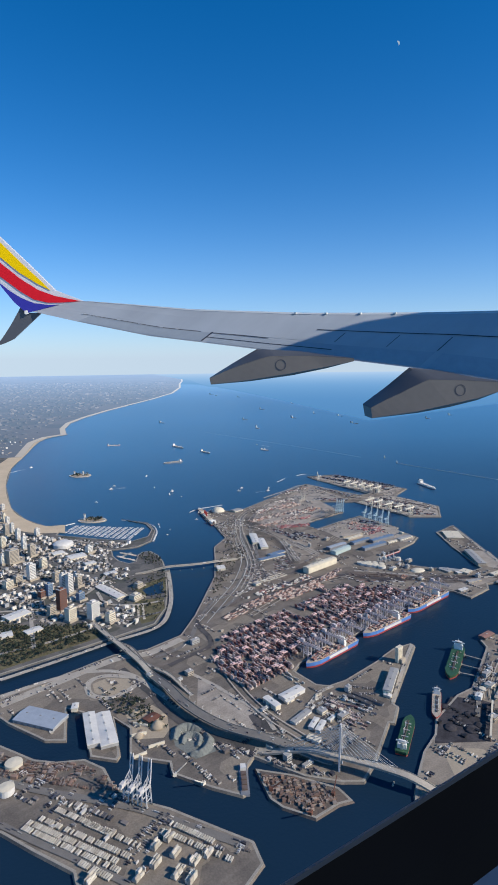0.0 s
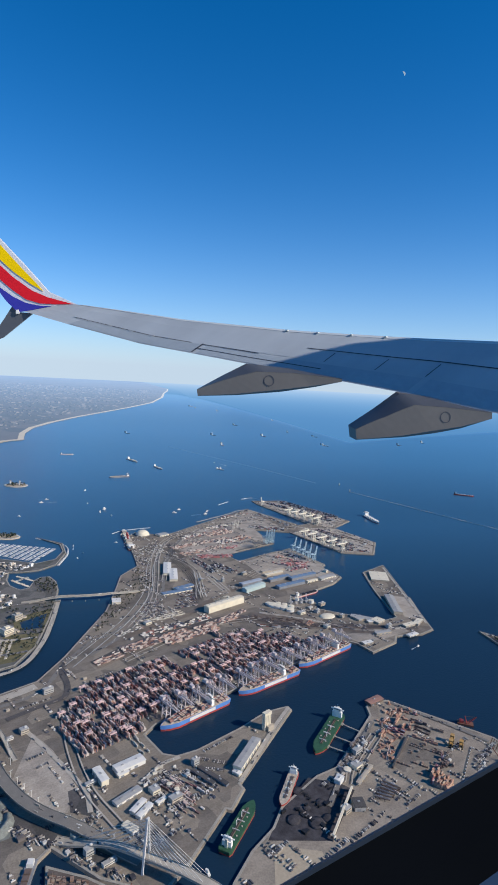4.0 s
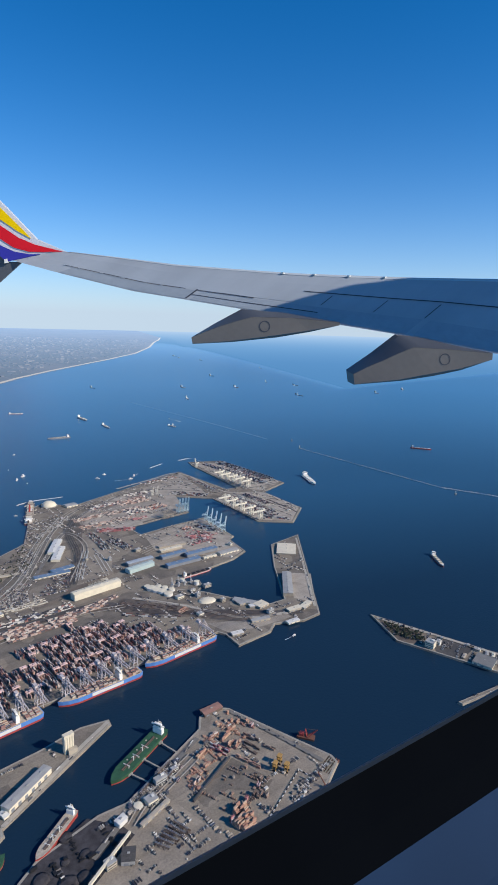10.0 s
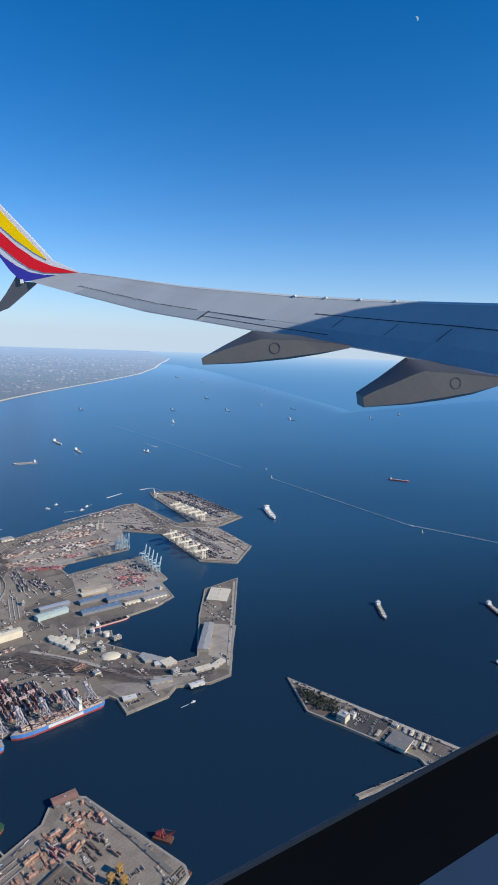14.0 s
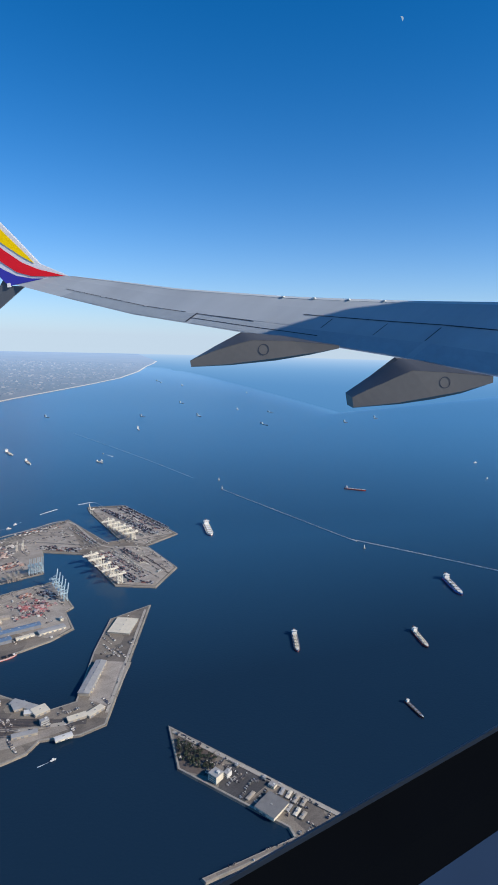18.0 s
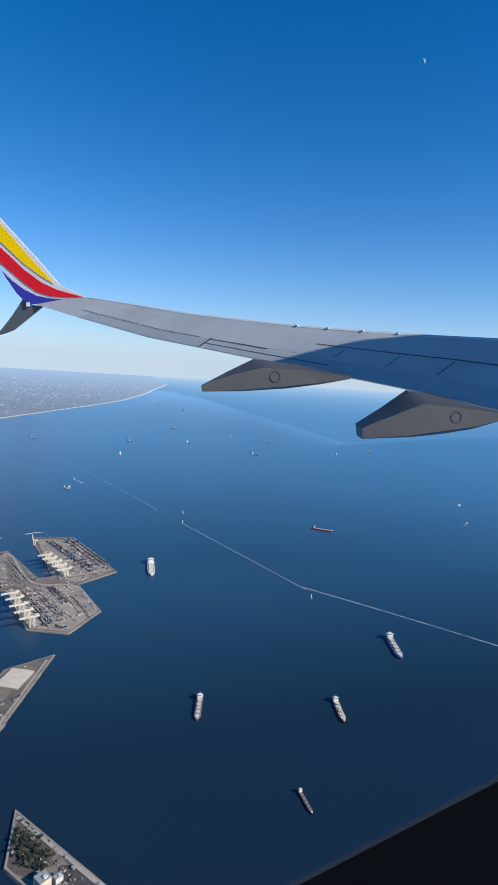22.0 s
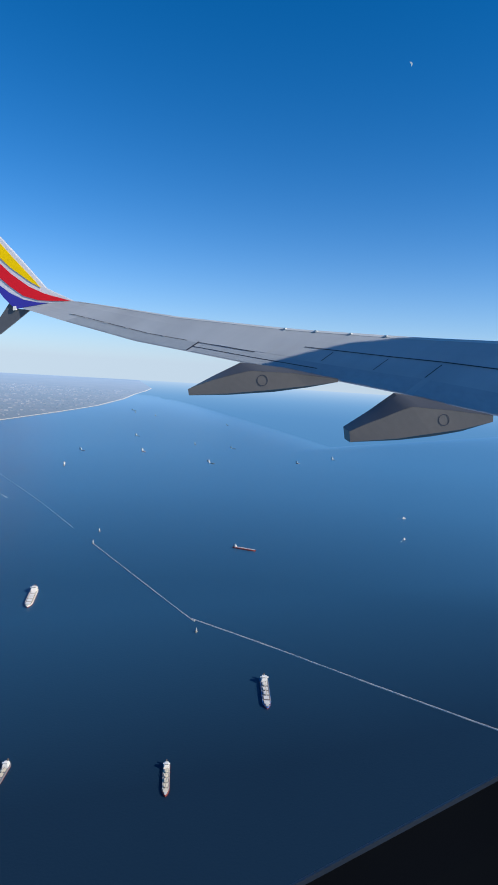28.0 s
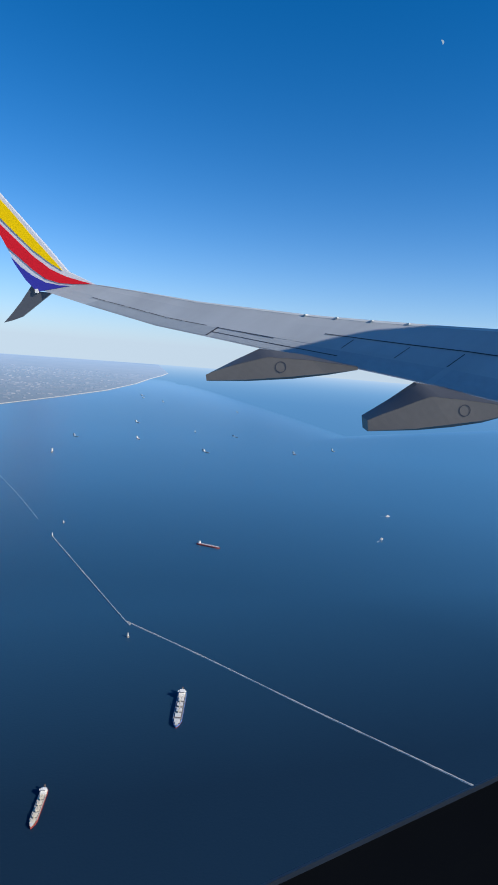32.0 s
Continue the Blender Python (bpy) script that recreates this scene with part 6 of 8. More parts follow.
def tank(p, r, h, label="white cylindrical storage tank", mt=None):
    t = thing("storage_tank", pose(p[0], p[1], LAND + 0.04), label, "storage tank", "storage tanks")
    part("shell", Geo().cyl(0, 0, 0, h, r, n=18), mt or M_WHITE, t)
    part("roof", Geo().cyl(0, 0, h, h + r * 0.12, r * 1.01, r * 0.1, 18), mt or M_CREAM, t)
    part("stair", Geo().beam((r * 1.02, 0, 0), (0, r * 1.02, h), 0.07), M_STEEL, t)
    TAKEN.append((p[0], p[1], r))
    return t


def block(p, w, d, h, mt, label, rot=QUAY, name="port_building", group="port buildings"):
    b = thing(name, pose(p[0], p[1], LAND + 0.05, 0, 0, rot), label, "building", group)
    part("wall", Geo().box(0, 0, 0, h, w, d), mt, b)
    part("roof", Geo().box(0, 0, h, h + 0.06, w * 1.02, d * 1.02), M_GREYROOF, b)
    part("roof_unit", Geo().box(w * 0.2, d * 0.1, h + 0.06, h + 0.06 + min(0.4, h * 0.2), w * 0.25, d * 0.3), M_WHITE, b)
    for k in range(max(1, int(h / 0.5))):
        part("window_band", Geo().box(0, -d / 2 - 0.01, 0.22 + 0.5 * k, 0.36 + 0.5 * k, w * 0.86, 0.03), M_GLASS, b)
    TAKEN.append((p[0], p[1], max(w, d) * 0.5))
    return b


shed((18.8, 208.5), (30.7, 219.0), 2.6, 3.0, M_CREAM, "huge tall cream transit shed beside rail tracks", M_CREAM, 0.3, doors=False)
shed((31.9, 227.9), (39.3, 235.0), 2.6, 1.9, M_MINT, "pale mint-roofed shed beside the rail tracks", M_MINT, 0.35, doors=False)
shed((30.8, 233.6), (38.6, 239.6), 2.2, 1.6, M_PALEBLUE, "pale blue-grey roofed shed behind another", M_GREYHULL, 0.3, doors=False)
shed((50.4, 242.4), (61.1, 249.8), 2.4, 1.5, M_BLUEROOF, "long blue-roofed shed on the finger pier", M_GREYHULL, 0.3, doors=False)
shed((41.8, 239.9), (50.0, 246.0), 2.2, 1.5, M_BLUEROOF, "blue-roofed shed on the finger pier", M_GREYHULL, 0.3, doors=False)
shed((44.6, 232.6), (55.4, 240.2), 2.4, 1.5, M_BLUEROOF, "very long blue-roofed shed on the finger pier", M_GREYHULL, 0.3, doors=False)
shed((62.4, 244.4), (69.0, 249.5), 2.6, 0.9, M_GREYROOF, "low grey-roofed quay shed")
shed((40.8, 246.0), (48.0, 251.4), 1.8, 1.0, M_CREAM, "cream-roofed shed on the finger pier", M_TANWALL, 0.1, doors=False)
shed((56.9, 240.4), (61.3, 243.6), 1.2, 0.9, M_CREAM, "small cream-roofed shed")
shed((87.2, 245.1), (88.4, 255.0), 7.0, 0.8, M_CREAM, "broad cream-roofed shed on the mole", M_TANWALL, 0.03)
shed((84.8, 212.6), (85.8, 228.4), 3.0, 1.3, M_GREYROOF, "long grey-roofed shed on the mole", M_TANWALL, 0.2)
shed((85.8, 214.2), (86.3, 225.7), 1.6, 0.7, M_GREYROOF, "low grey lean-to with dark openings")
shed((74.5, 204.8), (77.2, 207.3), 3.2, 1.0, M_CREAM, "cream-roofed quay shed", M_TANWALL, 0.03)
shed((68.8, 206.8), (71.5, 208.7), 2.8, 0.8, M_GREYROOF, "grey-roofed quay shed", M_TANWALL, 0.03)
shed((88.0, 204.1), (90.9, 208.0), 1.8, 1.0, M_CREAM, "cream-roofed quay shed", M_TANWALL, 0.03)
shed((83.7, 202.4), (87.7, 204.8), 1.8, 1.0, M_CREAM, "cream-roofed quay shed", M_TANWALL, 0.03)
shed((82.8, 195.4), (86.2, 197.5), 1.6, 0.7, M_WHITE, "white floating boat shed at the mole")
shed((67.0, 189.0), (70.0, 190.4), 1.6, 0.8, M_WHITE, "white-roofed quay shed", M_TANWALL, 0.03)
shed((72.6, 196.1), (77.9, 198.3), 1.4, 0.9, M_GREYROOF, "grey-roofed quay shed", M_TANWALL, 0.03)
shed((72.3, 205.0), (76.5, 206.3), 1.6, 0.8, M_WHITE, "white-roofed quay shed", M_TANWALL, 0.03)
shed((2.2, 242.8), (0.8, 255.7), 3.0, 1.2, M_WHITE, "white-roofed rail depot")
shed((5.3, 236.4), (3.9, 248.6), 3.0, 1.2, M_WHITE, "white-roofed rail depot")
shed((6.7, 227.4), (12.6, 232.6), 2.4, 0.8, M_BLUEROOF, "blue-grey roofed rail depot")
shed((2.6, 222.5), (12.4, 228.6), 2.2, 0.7, M_BLUEROOF, "blue-grey roofed rail depot")
shed((-13.5, 214.0), (-10.7, 214.6), 3.6, 1.2, M_WHITE, "white-roofed building beside the bridge")
shed((-8.1, 296.7), (-4.3, 300.4), 4.0, 1.0, M_GREYROOF, "grey-roofed hall beside the dome")
shed((27.9, 131.2), (32.2, 140.6), 1.9, 1.7, M_GREYROOF, "long grey-roofed shed with cream walls on the finger quay", M_CREAM, 0.12)
shed((27.6, 130.2), (28.2, 131.0), 1.7, 0.7, M_WHITE, "small white shed at the quay")
shed((3.9, 130.1), (8.7, 134.0), 2.4, 1.2, M_WHITE, "white-roofed terminal workshop", M_WHITE)
shed((4.6, 128.9), (6.3, 130.4), 1.2, 0.8, M_WHITE, "low white-roofed annexe")
shed((0.2, 130.0), (2.8, 126.4), 1.5, 1.7, M_WHITE, "tall cream terminal building", M_CREAM)
shed((5.5, 121.5), (9.4, 125.7), 1.5, 0.7, M_GREYROOF, "long grey-roofed truck shed", M_WHITE)
shed((9.0, 119.4), (10.7, 122.6), 1.1, 0.9, M_WHITE, "white-roofed gate building", M_WHITE)
shed((10.2, 118.4), (12.0, 121.6), 1.1, 0.9, M_WHITE, "white-roofed gate building", M_WHITE)
shed((8.1, 116.8), (10.3, 115.3), 1.4, 0.9, M_CREAM, "cream-roofed shed beneath the bridge", M_WHITE)
shed((13.1, 121.8), (14.5, 123.3), 0.8, 0.8, M_WHITE, "white-roofed truck canopy")
shed((-53.0, 126.8), (-43.4, 123.3), 5.2, 1.0, M_PALEBLUE, "big pale blue-grey roofed warehouse beside the basin", M_GREYROOF)
shed((-38.3, 126.2), (-34.6, 115.6), 2.4, 1.1, M_WHITE, "white-roofed berth warehouse", M_GREYROOF)
shed((-35.5, 126.1), (-31.4, 115.5), 3.4, 1.0, M_WHITE, "white-roofed berth warehouse", M_GREYROOF)
shed((-41.8, 127.6), (-42.0, 129.7), 1.3, 1.2, M_WHITE, "white-roofed shed")
shed((60.5, 156.5), (64.3, 159.2), 2.0, 0.9, M_BOXORANGE, "rust-brown roofed shed on the dock corner", M_STEEL)
shed((51.6, 128.3), (55.6, 133.6), 0.7, 0.7, M_TANWALL, "long narrow tan conveyor shed on the dock", M_TANWALL)
shed((47.5, 128.3), (48.6, 129.8), 1.3, 1.3, M_WHITE, "white dock building beside the dark yard", M_WHITE)
shed((49.4, 122.5), (51.5, 122.7), 2.6, 1.2, M_DARK, "dark-roofed shed on the dock", M_GREYROOF)
hall = shed((129.9, 178.2), (133.6, 175.2), 5.1, 1.0, M_SLATE, "broad flat grey-roofed hall on the mole", M_CREAM, 0.015)
for k in range(8):
    part("roof_seam", Geo().box(-2.1 + 0.6 * k, 0, 0.72, 0.765, 0.05, 5.1), M_SLATE, hall)
block((120.3, 184.2), 2.3, 2.3, 1.6, M_CREAM, "cream cubic plant building on the mole", -39)
block((122.8, 185.2), 1.1, 1.5, 1.1, M_WHITE, "low white annexe of the plant building", -39)
block((132.3, 182.4), 1.5, 1.2, 0.5, M_CREAM, "low pale gatehouse with roof machinery", -39)
for k, (a, b) in enumerate((((133.7, 179.9), (134.6, 181.7)), ((135.0, 179.0), (136.0, 180.8)), ((136.3, 177.8), (137.5, 179.8)), ((137.8, 177.0), (138.8, 178.7)), ((134.7, 175.7), (135.7, 177.3)), ((136.2, 174.6), (137.3, 176.4)), ((137.3, 173.8), (138.4, 175.4)), ((126.9, 178.6), (128.3, 180.5)))):
    shed(a, b, 0.75, 0.26, (M_GREYROOF, M_CREAM, M_TANWALL, M_TANWALL)[k % 4], "low barrack-like trailer shed on the mole", M_TANWALL, 0.3, name="trailer_shed", doors=False)

for k, p in enumerate(((130.7, 184.6), (124.8, 188.1))):
    block(p, 0.9, 0.7, 0.4, M_TANWALL if k % 2 else M_CREAM, "small tan shed on the mole", -35 + 90)
for k, p in enumerate(((18.1, 129.7), (12.2, 125.3), (16.4, 123.1), (19.4, 133.2), (-0.1, 126.8), (-27.4, 141.1), (-17.9, 142.0), (-17.6, 157.7), (-20.0, 139.5), (0.7, 198.3), (15.7, 237.9), (3.5, 110.8), (7.1, 109.1), (0.5, 114.2),
                       (32.4, 246.9), (23.9, 238.2), (54.6, 215.6), (50.9, 210.5), (64.3, 208.6), (78.4, 201.5), (90.1, 207.9), (57.8, 200.1), (59.1, 218.3), (56.5, 211.6), (93.3, 296.5), (66.5, 254.2),
                       (47.8, 121.3), (53.6, 137.9), (55.9, 141.0), (52.5, 133.6))):
    block(p, 1.0 + (k * 7 % 5) * 0.35, 0.8 + (k * 3 % 4) * 0.3, 0.5 + (k * 5 % 4) * 0.25, (M_WHITE, M_CREAM, M_TANWALL, M_GREYROOF)[k % 4], "small pale port office" if k % 2 else "small tan port workshop")

silo = thing("grain_silo", pose(*(34.7, 145.8), LAND + 0.05, 0, 0, QUAY), "tall cream grain silo block on the finger pier", "silo")
for k in range(4):
    for j in range(2):
        part("silo_cell", Geo().cyl(-0.75 + 0.5 * k, -0.25 + 0.5 * j, 0, 3.4, 0.28, n=12), M_CREAM, silo)
part("head_house", Geo().box(0, 0, 3.4, 4.0, 2.1, 1.0), M_CREAM, silo)
part("silo_foot", Geo().box(0.4, -0.9, 0, 1.1, 1.8, 0.7), M_TANWALL, silo)
for p, r, h in (((41.5, 216.0), 1.5, 0.8), ((43.4, 214.8), 1.4, 0.8), ((45.2, 214.0), 1.4, 0.8), ((47.3, 212.4), 1.4, 0.8), ((43.6, 217.4), 1.0, 0.7), ((45.7, 216.6), 1.0, 0.7), ((48.0, 215.4), 1.0, 0.7), ((55.6, 220.0), 0.9, 1.2), ((40.1, 217.2), 1.0, 0.7),
                ((50.4, 132.5), 0.8, 0.35), ((14.8, 126.9), 0.5, 0.5), ((16.4, 125.6), 0.5, 0.5), ((50.8, 222.3), 0.8, 0.8)):
    tank(p, r, h)
pile = solid("storage_dome", Geo().dome(0, 0, 0, 1.0, 0.45, 10, 3), M_CREAM, "broad cream storage dome on the quay", "dome")
pile.matrix_basis = pose(*(59.5, 208.9), LAND + 0.03, 0, 0, 20) @ Matrix.Diagonal((2.9, 2.1, 1.7, 1))
dome = thing("exhibition_dome", pose(*(-15.7, 298.0), LAND), "large white geodesic dome beside the water", "dome")
part("shell", Geo().dome(0, 0, 0, 3.4, 2.5, 20, 6), M_CREAM, dome, smooth=True)
part("ring_wall", Geo().cyl(0, 0, 0, 0.4, 3.5, n=20), M_EDGE, dome)
liner = cargo_ship((-16.6, 273.6), (-26.2, 305.0), "moored ocean liner with a dark hull and red funnels", hull=M_BLACK, deck=M_DECKTAN, wide=0.11, name="ocean_liner", h=1.2, H=0.6)
for k in (-0.1, 0.05, 0.2):
    part("red_funnel", Geo().cyl(k * 14, 0, 1.0, 3.0, 0.35, n=10), M_RED, liner, "red funnel")

# yards of gravel, sand, coal
def heap(p, r, h, mt, label):
    rg = random.Random(int(p[0] * 31 + p[1]))
    n, v = 14, []
    g = Geo()
    rings = []
    for k, (a, z) in enumerate(((1.0, 0), (0.66, 0.42), (0.33, 0.8), (0.05, 1.0))):
        rings.append([(r * a * rg.uniform(0.88, 1.1) * math.cos(2 * math.pi * i / n), r * a * rg.uniform(0.88, 1.1) * math.sin(2 * math.pi * i / n), h * z) for i in range(n)])
    g.loft(rings)
    ob = solid("sand_mound", g, mt, label, "heap", "aggregate heaps", smooth=True)
    ob.matrix_basis = pose(p[0], p[1], LAND + 0.04)


M_PILE = mat("tan_sand_heap", (0.40, 0.33, 0.24), 0.95, var=0.15, scale=2)
M_GRAVEL = mat("grey_gravel", (0.19, 0.20, 0.18), 0.95, var=0.25, scale=2)
M_COAL = mat("coal_dust_ground", (0.052, 0.048, 0.052), 0.95, var=0.55, scale=0.9)
heap((-22.9, 121.9), 1.8, 1.4, M_PILE, "tan cone of loose sand")
heap((-26.4, 118.8), 1.2, 0.7, M_PILE, "tan heap of sand at the bulkhead")
heap((-28.5, 126.2), 1.2, 0.6, M_PILE, "tan heap of loose sand")
heap((-22.5, 125.4), 1.1, 0.5, M_PILE, "tan heap of loose sand")
def ridge(pts, w, h, mt, label):
    """A long curved stockpile with a sharp, wavy crest."""
    rg = random.Random(len(pts) * 7 + int(w * 10))
    path, g = smooth_line(pts, 8), Geo()
    n = len(path)
    rows = []
    for i, p in enumerate(path):
        d = path[min(i + 1, n - 1)] - path[max(i - 1, 0)]
        s = Vector((-d.y, d.x, 0)).normalized()
        k = math.sin(math.pi * (0.08 + 0.84 * i / (n - 1))) ** 0.5
        a, b, z = w * k * rg.uniform(0.9, 1.1), w * k * rg.uniform(0.9, 1.1), h * k * rg.uniform(0.85, 1.1)
        rows.append([p + s * q + Vector((0, 0, u)) for q, u in ((a, 0), (a * 0.55, z * 0.55), (0.1 * w, z), (-0.1 * w, z * 0.98), (-b * 0.5, z * 0.6), (-b, 0))])
    ob = solid("stone_stockpile", g.loft(rows), mt, label, "heap", "aggregate heaps", smooth=False)
    ob.matrix_basis = pose(0, 0, LAND + 0.03)


ridge([(-18.9, 117.2), (-18.6, 120.1), (-16.6, 121.5), (-13.7, 120.1)], 1.3, 1.0, M_GRAVEL, "grey-green curved ridge of crushed stone")
ridge([(-17.2, 115.9), (-16.7, 118.1), (-15.2, 118.9), (-13.8, 117.5), (-14.0, 115.0)], 1.0, 0.8, M_GRAVEL, "grey-green curved ridge of crushed stone")
ridge([(-15.3, 112.9), (-13.0, 113.4), (-11.8, 116.5), (-12.7, 119.1)], 1.2, 0.9, M_GRAVEL, "grey-green curved ridge of crushed stone")


def patch(name, pts, mt, label, z=0.02):
    solid(name, Geo().prism(pts, LAND - 0.1, LAND + z), mt, label, "ground", kind="structure")


patch("ground_sand_yard", [(-30.9, 127.7), (-25.0, 129.6), (-21.4, 126.3), (-20.3, 120.6), (-21.1, 118.2), (-27.0, 117.9)], M_PILE, "tan sandy bulk yard beside the basin", 0.018)
patch("ground_stone_yard", [(-20.0, 121.1), (-14.4, 122.9), (-11.4, 119.6), (-10.4, 113.7), (-14.1, 111.6), (-18.5, 115.5)], M_GRAVEL, "grey-green crushed stone yard", 0.018)
patch("ground_dock_tan", [(56.7, 133.6), (60.0, 133.4), (66.9, 144.1), (74.5, 138.5), (68.1, 126.2), (64.4, 127.3)], M_YARD, "stained grey storage ground on the dock", 0.012)
shed((-25.4, 123.3), (-23.5, 125.7), 2.6, 0.5, M_BRICK, "low brown-roofed shelter in the sand yard", M_TANWALL, doors=False)
patch("ground_pier_outer", [(59.4, 313.0), (67.4, 322.5), (83.7, 324.9), (98.6, 301.3), (93.2, 282.7), (78.9, 283.7)], M_PIERG, "pale concrete apron of the outer pier", 0.012)
patch("ground_pier_far_arm", [(44.1, 383.4), (61.6, 387.9), (93.6, 344.8), (81.9, 328.6), (71.2, 333.1)], M_PIERG, "pale concrete apron of the far pier arm", 0.012)
patch("ground_pier_finger", [(32.8, 262.1), (43.3, 274.5), (54.8, 283.9), (66.9, 263.8), (65.9, 260.2), (71.1, 248.9), (67.2, 241.9), (38.7, 248.2)], M_PIERG, "pale concrete apron of the finger pier", 0.011)
patch("ground_pier_inner", [(13.1, 308.5), (21.9, 328.0), (38.3, 359.1), (54.3, 323.5), (39.0, 318.2), (46.6, 293.6), (35.4, 284.5), (26.6, 276.7)], M_PIERG, "pale concrete apron behind the slip", 0.011)
patch("ground_pier_west", [(-0.6, 282.2), (9.7, 313.4), (24.6, 319.2), (29.8, 276.1), (25.4, 272.3), (9.6, 266.6)], M_PIERG, "pale concrete container apron", 0.0115)
patch("ground_coal_yard", [(42.1, 130.1), (48.2, 128.7), (50.7, 126.9), (44.2, 114.5), (33.0, 114.3), (35.9, 121.2)], M_COAL, "coal-black bulk yard on the dock")
patch("ground_pale_yard", [(33.8, 113.3), (41.9, 112.3), (48.0, 92.0), (33.0, 90.0)], M_PILE, "pale sandy lot on the dock")
patch("ground_lot_a", [(-15.0, 127.0), (-15.7, 141.7), (-9.9, 136.3), (-1.8, 125.2), (-2.4, 119.6), (-8.3, 119.4)], M_PIERG, "pale bare lot inside the ramp", 0.015)
patch("ground_lot_b", [(-3.8, 124.8), (-1.2, 126.7), (2.6, 121.8), (1.7, 119.0), (-1.9, 119.6)], M_DARK, "dark rounded truck lot", 0.025)
patch("ground_lot_c", [(7.7, 264.5), (10.4, 271.6), (23.2, 243.6), (28.0, 225.4), (17.5, 218.5)], M_DOCKG, "stained grey empty lot on the pier", 0.015)
patch("ground_lot_trucks", [(-3.9, 204.4), (0.5, 216.8), (8.6, 211.5), (11.3, 204.7), (3.3, 201.3)], M_DOCKG, "tan gravel truck lot between the roads", 0.013)
patch("ground_lot_d", [(86.4, 229.6), (94.2, 229.2), (92.9, 208.6), (86.5, 211.2)], M_PIERG, "pale empty lot on the mole", 0.015)
patch("ground_isle_lot", [(122.2, 188.6), (124.7, 188.7), (131.7, 183.4), (128.5, 180.0), (126.3, 178.1), (120.8, 181.3)], M_DARK, "dark asphalt lot on the mole", 0.015)
patch("ground_isle_scrub", [(109.8, 199.1), (114.8, 196.1), (120.3, 191.0), (118.5, 184.9), (111.9, 187.0)], M_BROWNG, "dark scrub ground under the trees", 0.02)
patch("ground_lot_e", [(60.0, 195.3), (66.1, 196.6), (75.3, 197.8), (82.9, 201.3), (84.5, 199.6), (74.5, 193.4), (66.2, 190.6)], M_PIERG, "pale empty quay lot tapering to a road", 0.015)
patch("ground_park", [(-39.6, 186.9), (-30.0, 189.5), (-28.6, 180.7), (-30.9, 172.1), (-34.2, 170.4)], M_GRASS, "dry grass park on the point", 0.03)
patch("ground_park_upper", [(-41.2, 198.7), (-31.9, 207.7), (-30.0, 195.7), (-37.4, 189.9)], M_GRASS, "dry grass shoreline park", 0.03)
patch("ground_loop", [(-30.7, 140.5), (-37.7, 141.3), (-40.6, 138.7), (-39.1, 134.9), (-35.3, 133.6), (-31.9, 135.9)], M_PILE, "dry ground inside the looping ramp", 0.025)
patch("ground_levee_park", [(-76.1, 172.4), (-65.3, 170.1), (-52.3, 170.2), (-46.8, 166.4), (-44.0, 162.8), (-65.3, 145.9)], M_GRASS, "scrubby park along the river", 0.02)
pond = solid("water_lagoon", Geo().prism([(-38.1, 196.1), (-32.1, 203.4), (-30.5, 193.3), (-35.3, 190.7)], LAND, LAND + 0.045), M_SEA, "small dark lagoon in the shoreline park", "water", kind="structure")

# bulkhead walls of the sand yard, lamps along the motorway, rows of cars on the city lots
for a, b in (((-27.7, 118.6), (-24.8, 119.6)), ((-26.1, 112.1), (-23.8, 113.5)), ((-23.7, 115.0), (-20.7, 116.4)), ((-28.1, 122.7), (-24.9, 121.8))):
    wall = thing("bulkhead_wall", pose(a[0], a[1], LAND + 0.04, 0, 0, heading(a, b)), "low cream bulkhead wall round loose sand", "wall", "bulkhead walls")
    part("panel", Geo().box(dist(a, b) / 2, 0, 0, 0.55, dist(a, b), 0.3), M_CREAM, wall)
    part("buttress", Geo().box(dist(a, b) * 0.5, -0.3, 0, 0.35, 0.25, 0.4, 0, 0.8), M_TANWALL, wall)
lamp = None
for a, b, n in (((-15.5, 128.0), (-6.2, 119.6), 5), ((-5.6, 118.8), (9.1, 112.4), 7), ((-19.5, 137.1), (-15.6, 129.0), 3)):
    for k in range(n):
        p = between(a, b, k / n)
        m = pose(p[0], p[1], LAND + 0.03, 0, 0, heading(a, b))
        if lamp is None:
            lamp = thing("street_lamp", m, "tall pale motorway lamp beside the viaduct", "lamp", "lamps along the motorway")
            part("pole", Geo().beam((0, 0, 0), (0, 0, 1.5), 0.08), M_WHITE, lamp)
            part("arm", Geo().beam((0, -0.3, 1.5), (0, 0.3, 1.5), 0.06), M_WHITE, lamp)
            part("lamp_head", Geo().box(0, 0.3, 1.46, 1.54, 0.12, 0.2), M_GREYROOF, lamp)
            part("lamp_head", Geo().box(0, -0.3, 1.46, 1.54, 0.12, 0.2), M_GREYROOF, lamp)
        else:
            copy_thing(lamp, m)


def car_row(a, b, label, pitch=0.34, mt=None, size=0.75):
    """One row of cars parked side by side, each on its own wheels' height."""
    d, g = Vector(b) - Vector(a), Geo()
    rg = random.Random(int(a[0] * 13 + a[1] * 7))
    for i in range(int(d.length / pitch)):
        if rg.random() < 0.82:
            g.box(0.2 + i * pitch, 0, 0.03, 0.14, pitch * 0.55, size).box(0.2 + i * pitch, 0, 0.14, 0.21, pitch * 0.5, size * 0.5)
    row = solid("parked_car_row", g, mt or M_VAN, label, "cars", "rows of parked cars", "stuff")
    row.matrix_basis = pose(a[0], a[1], LAND + 0.03, 0, 0, math.degrees(math.atan2(d.y, d.x)))


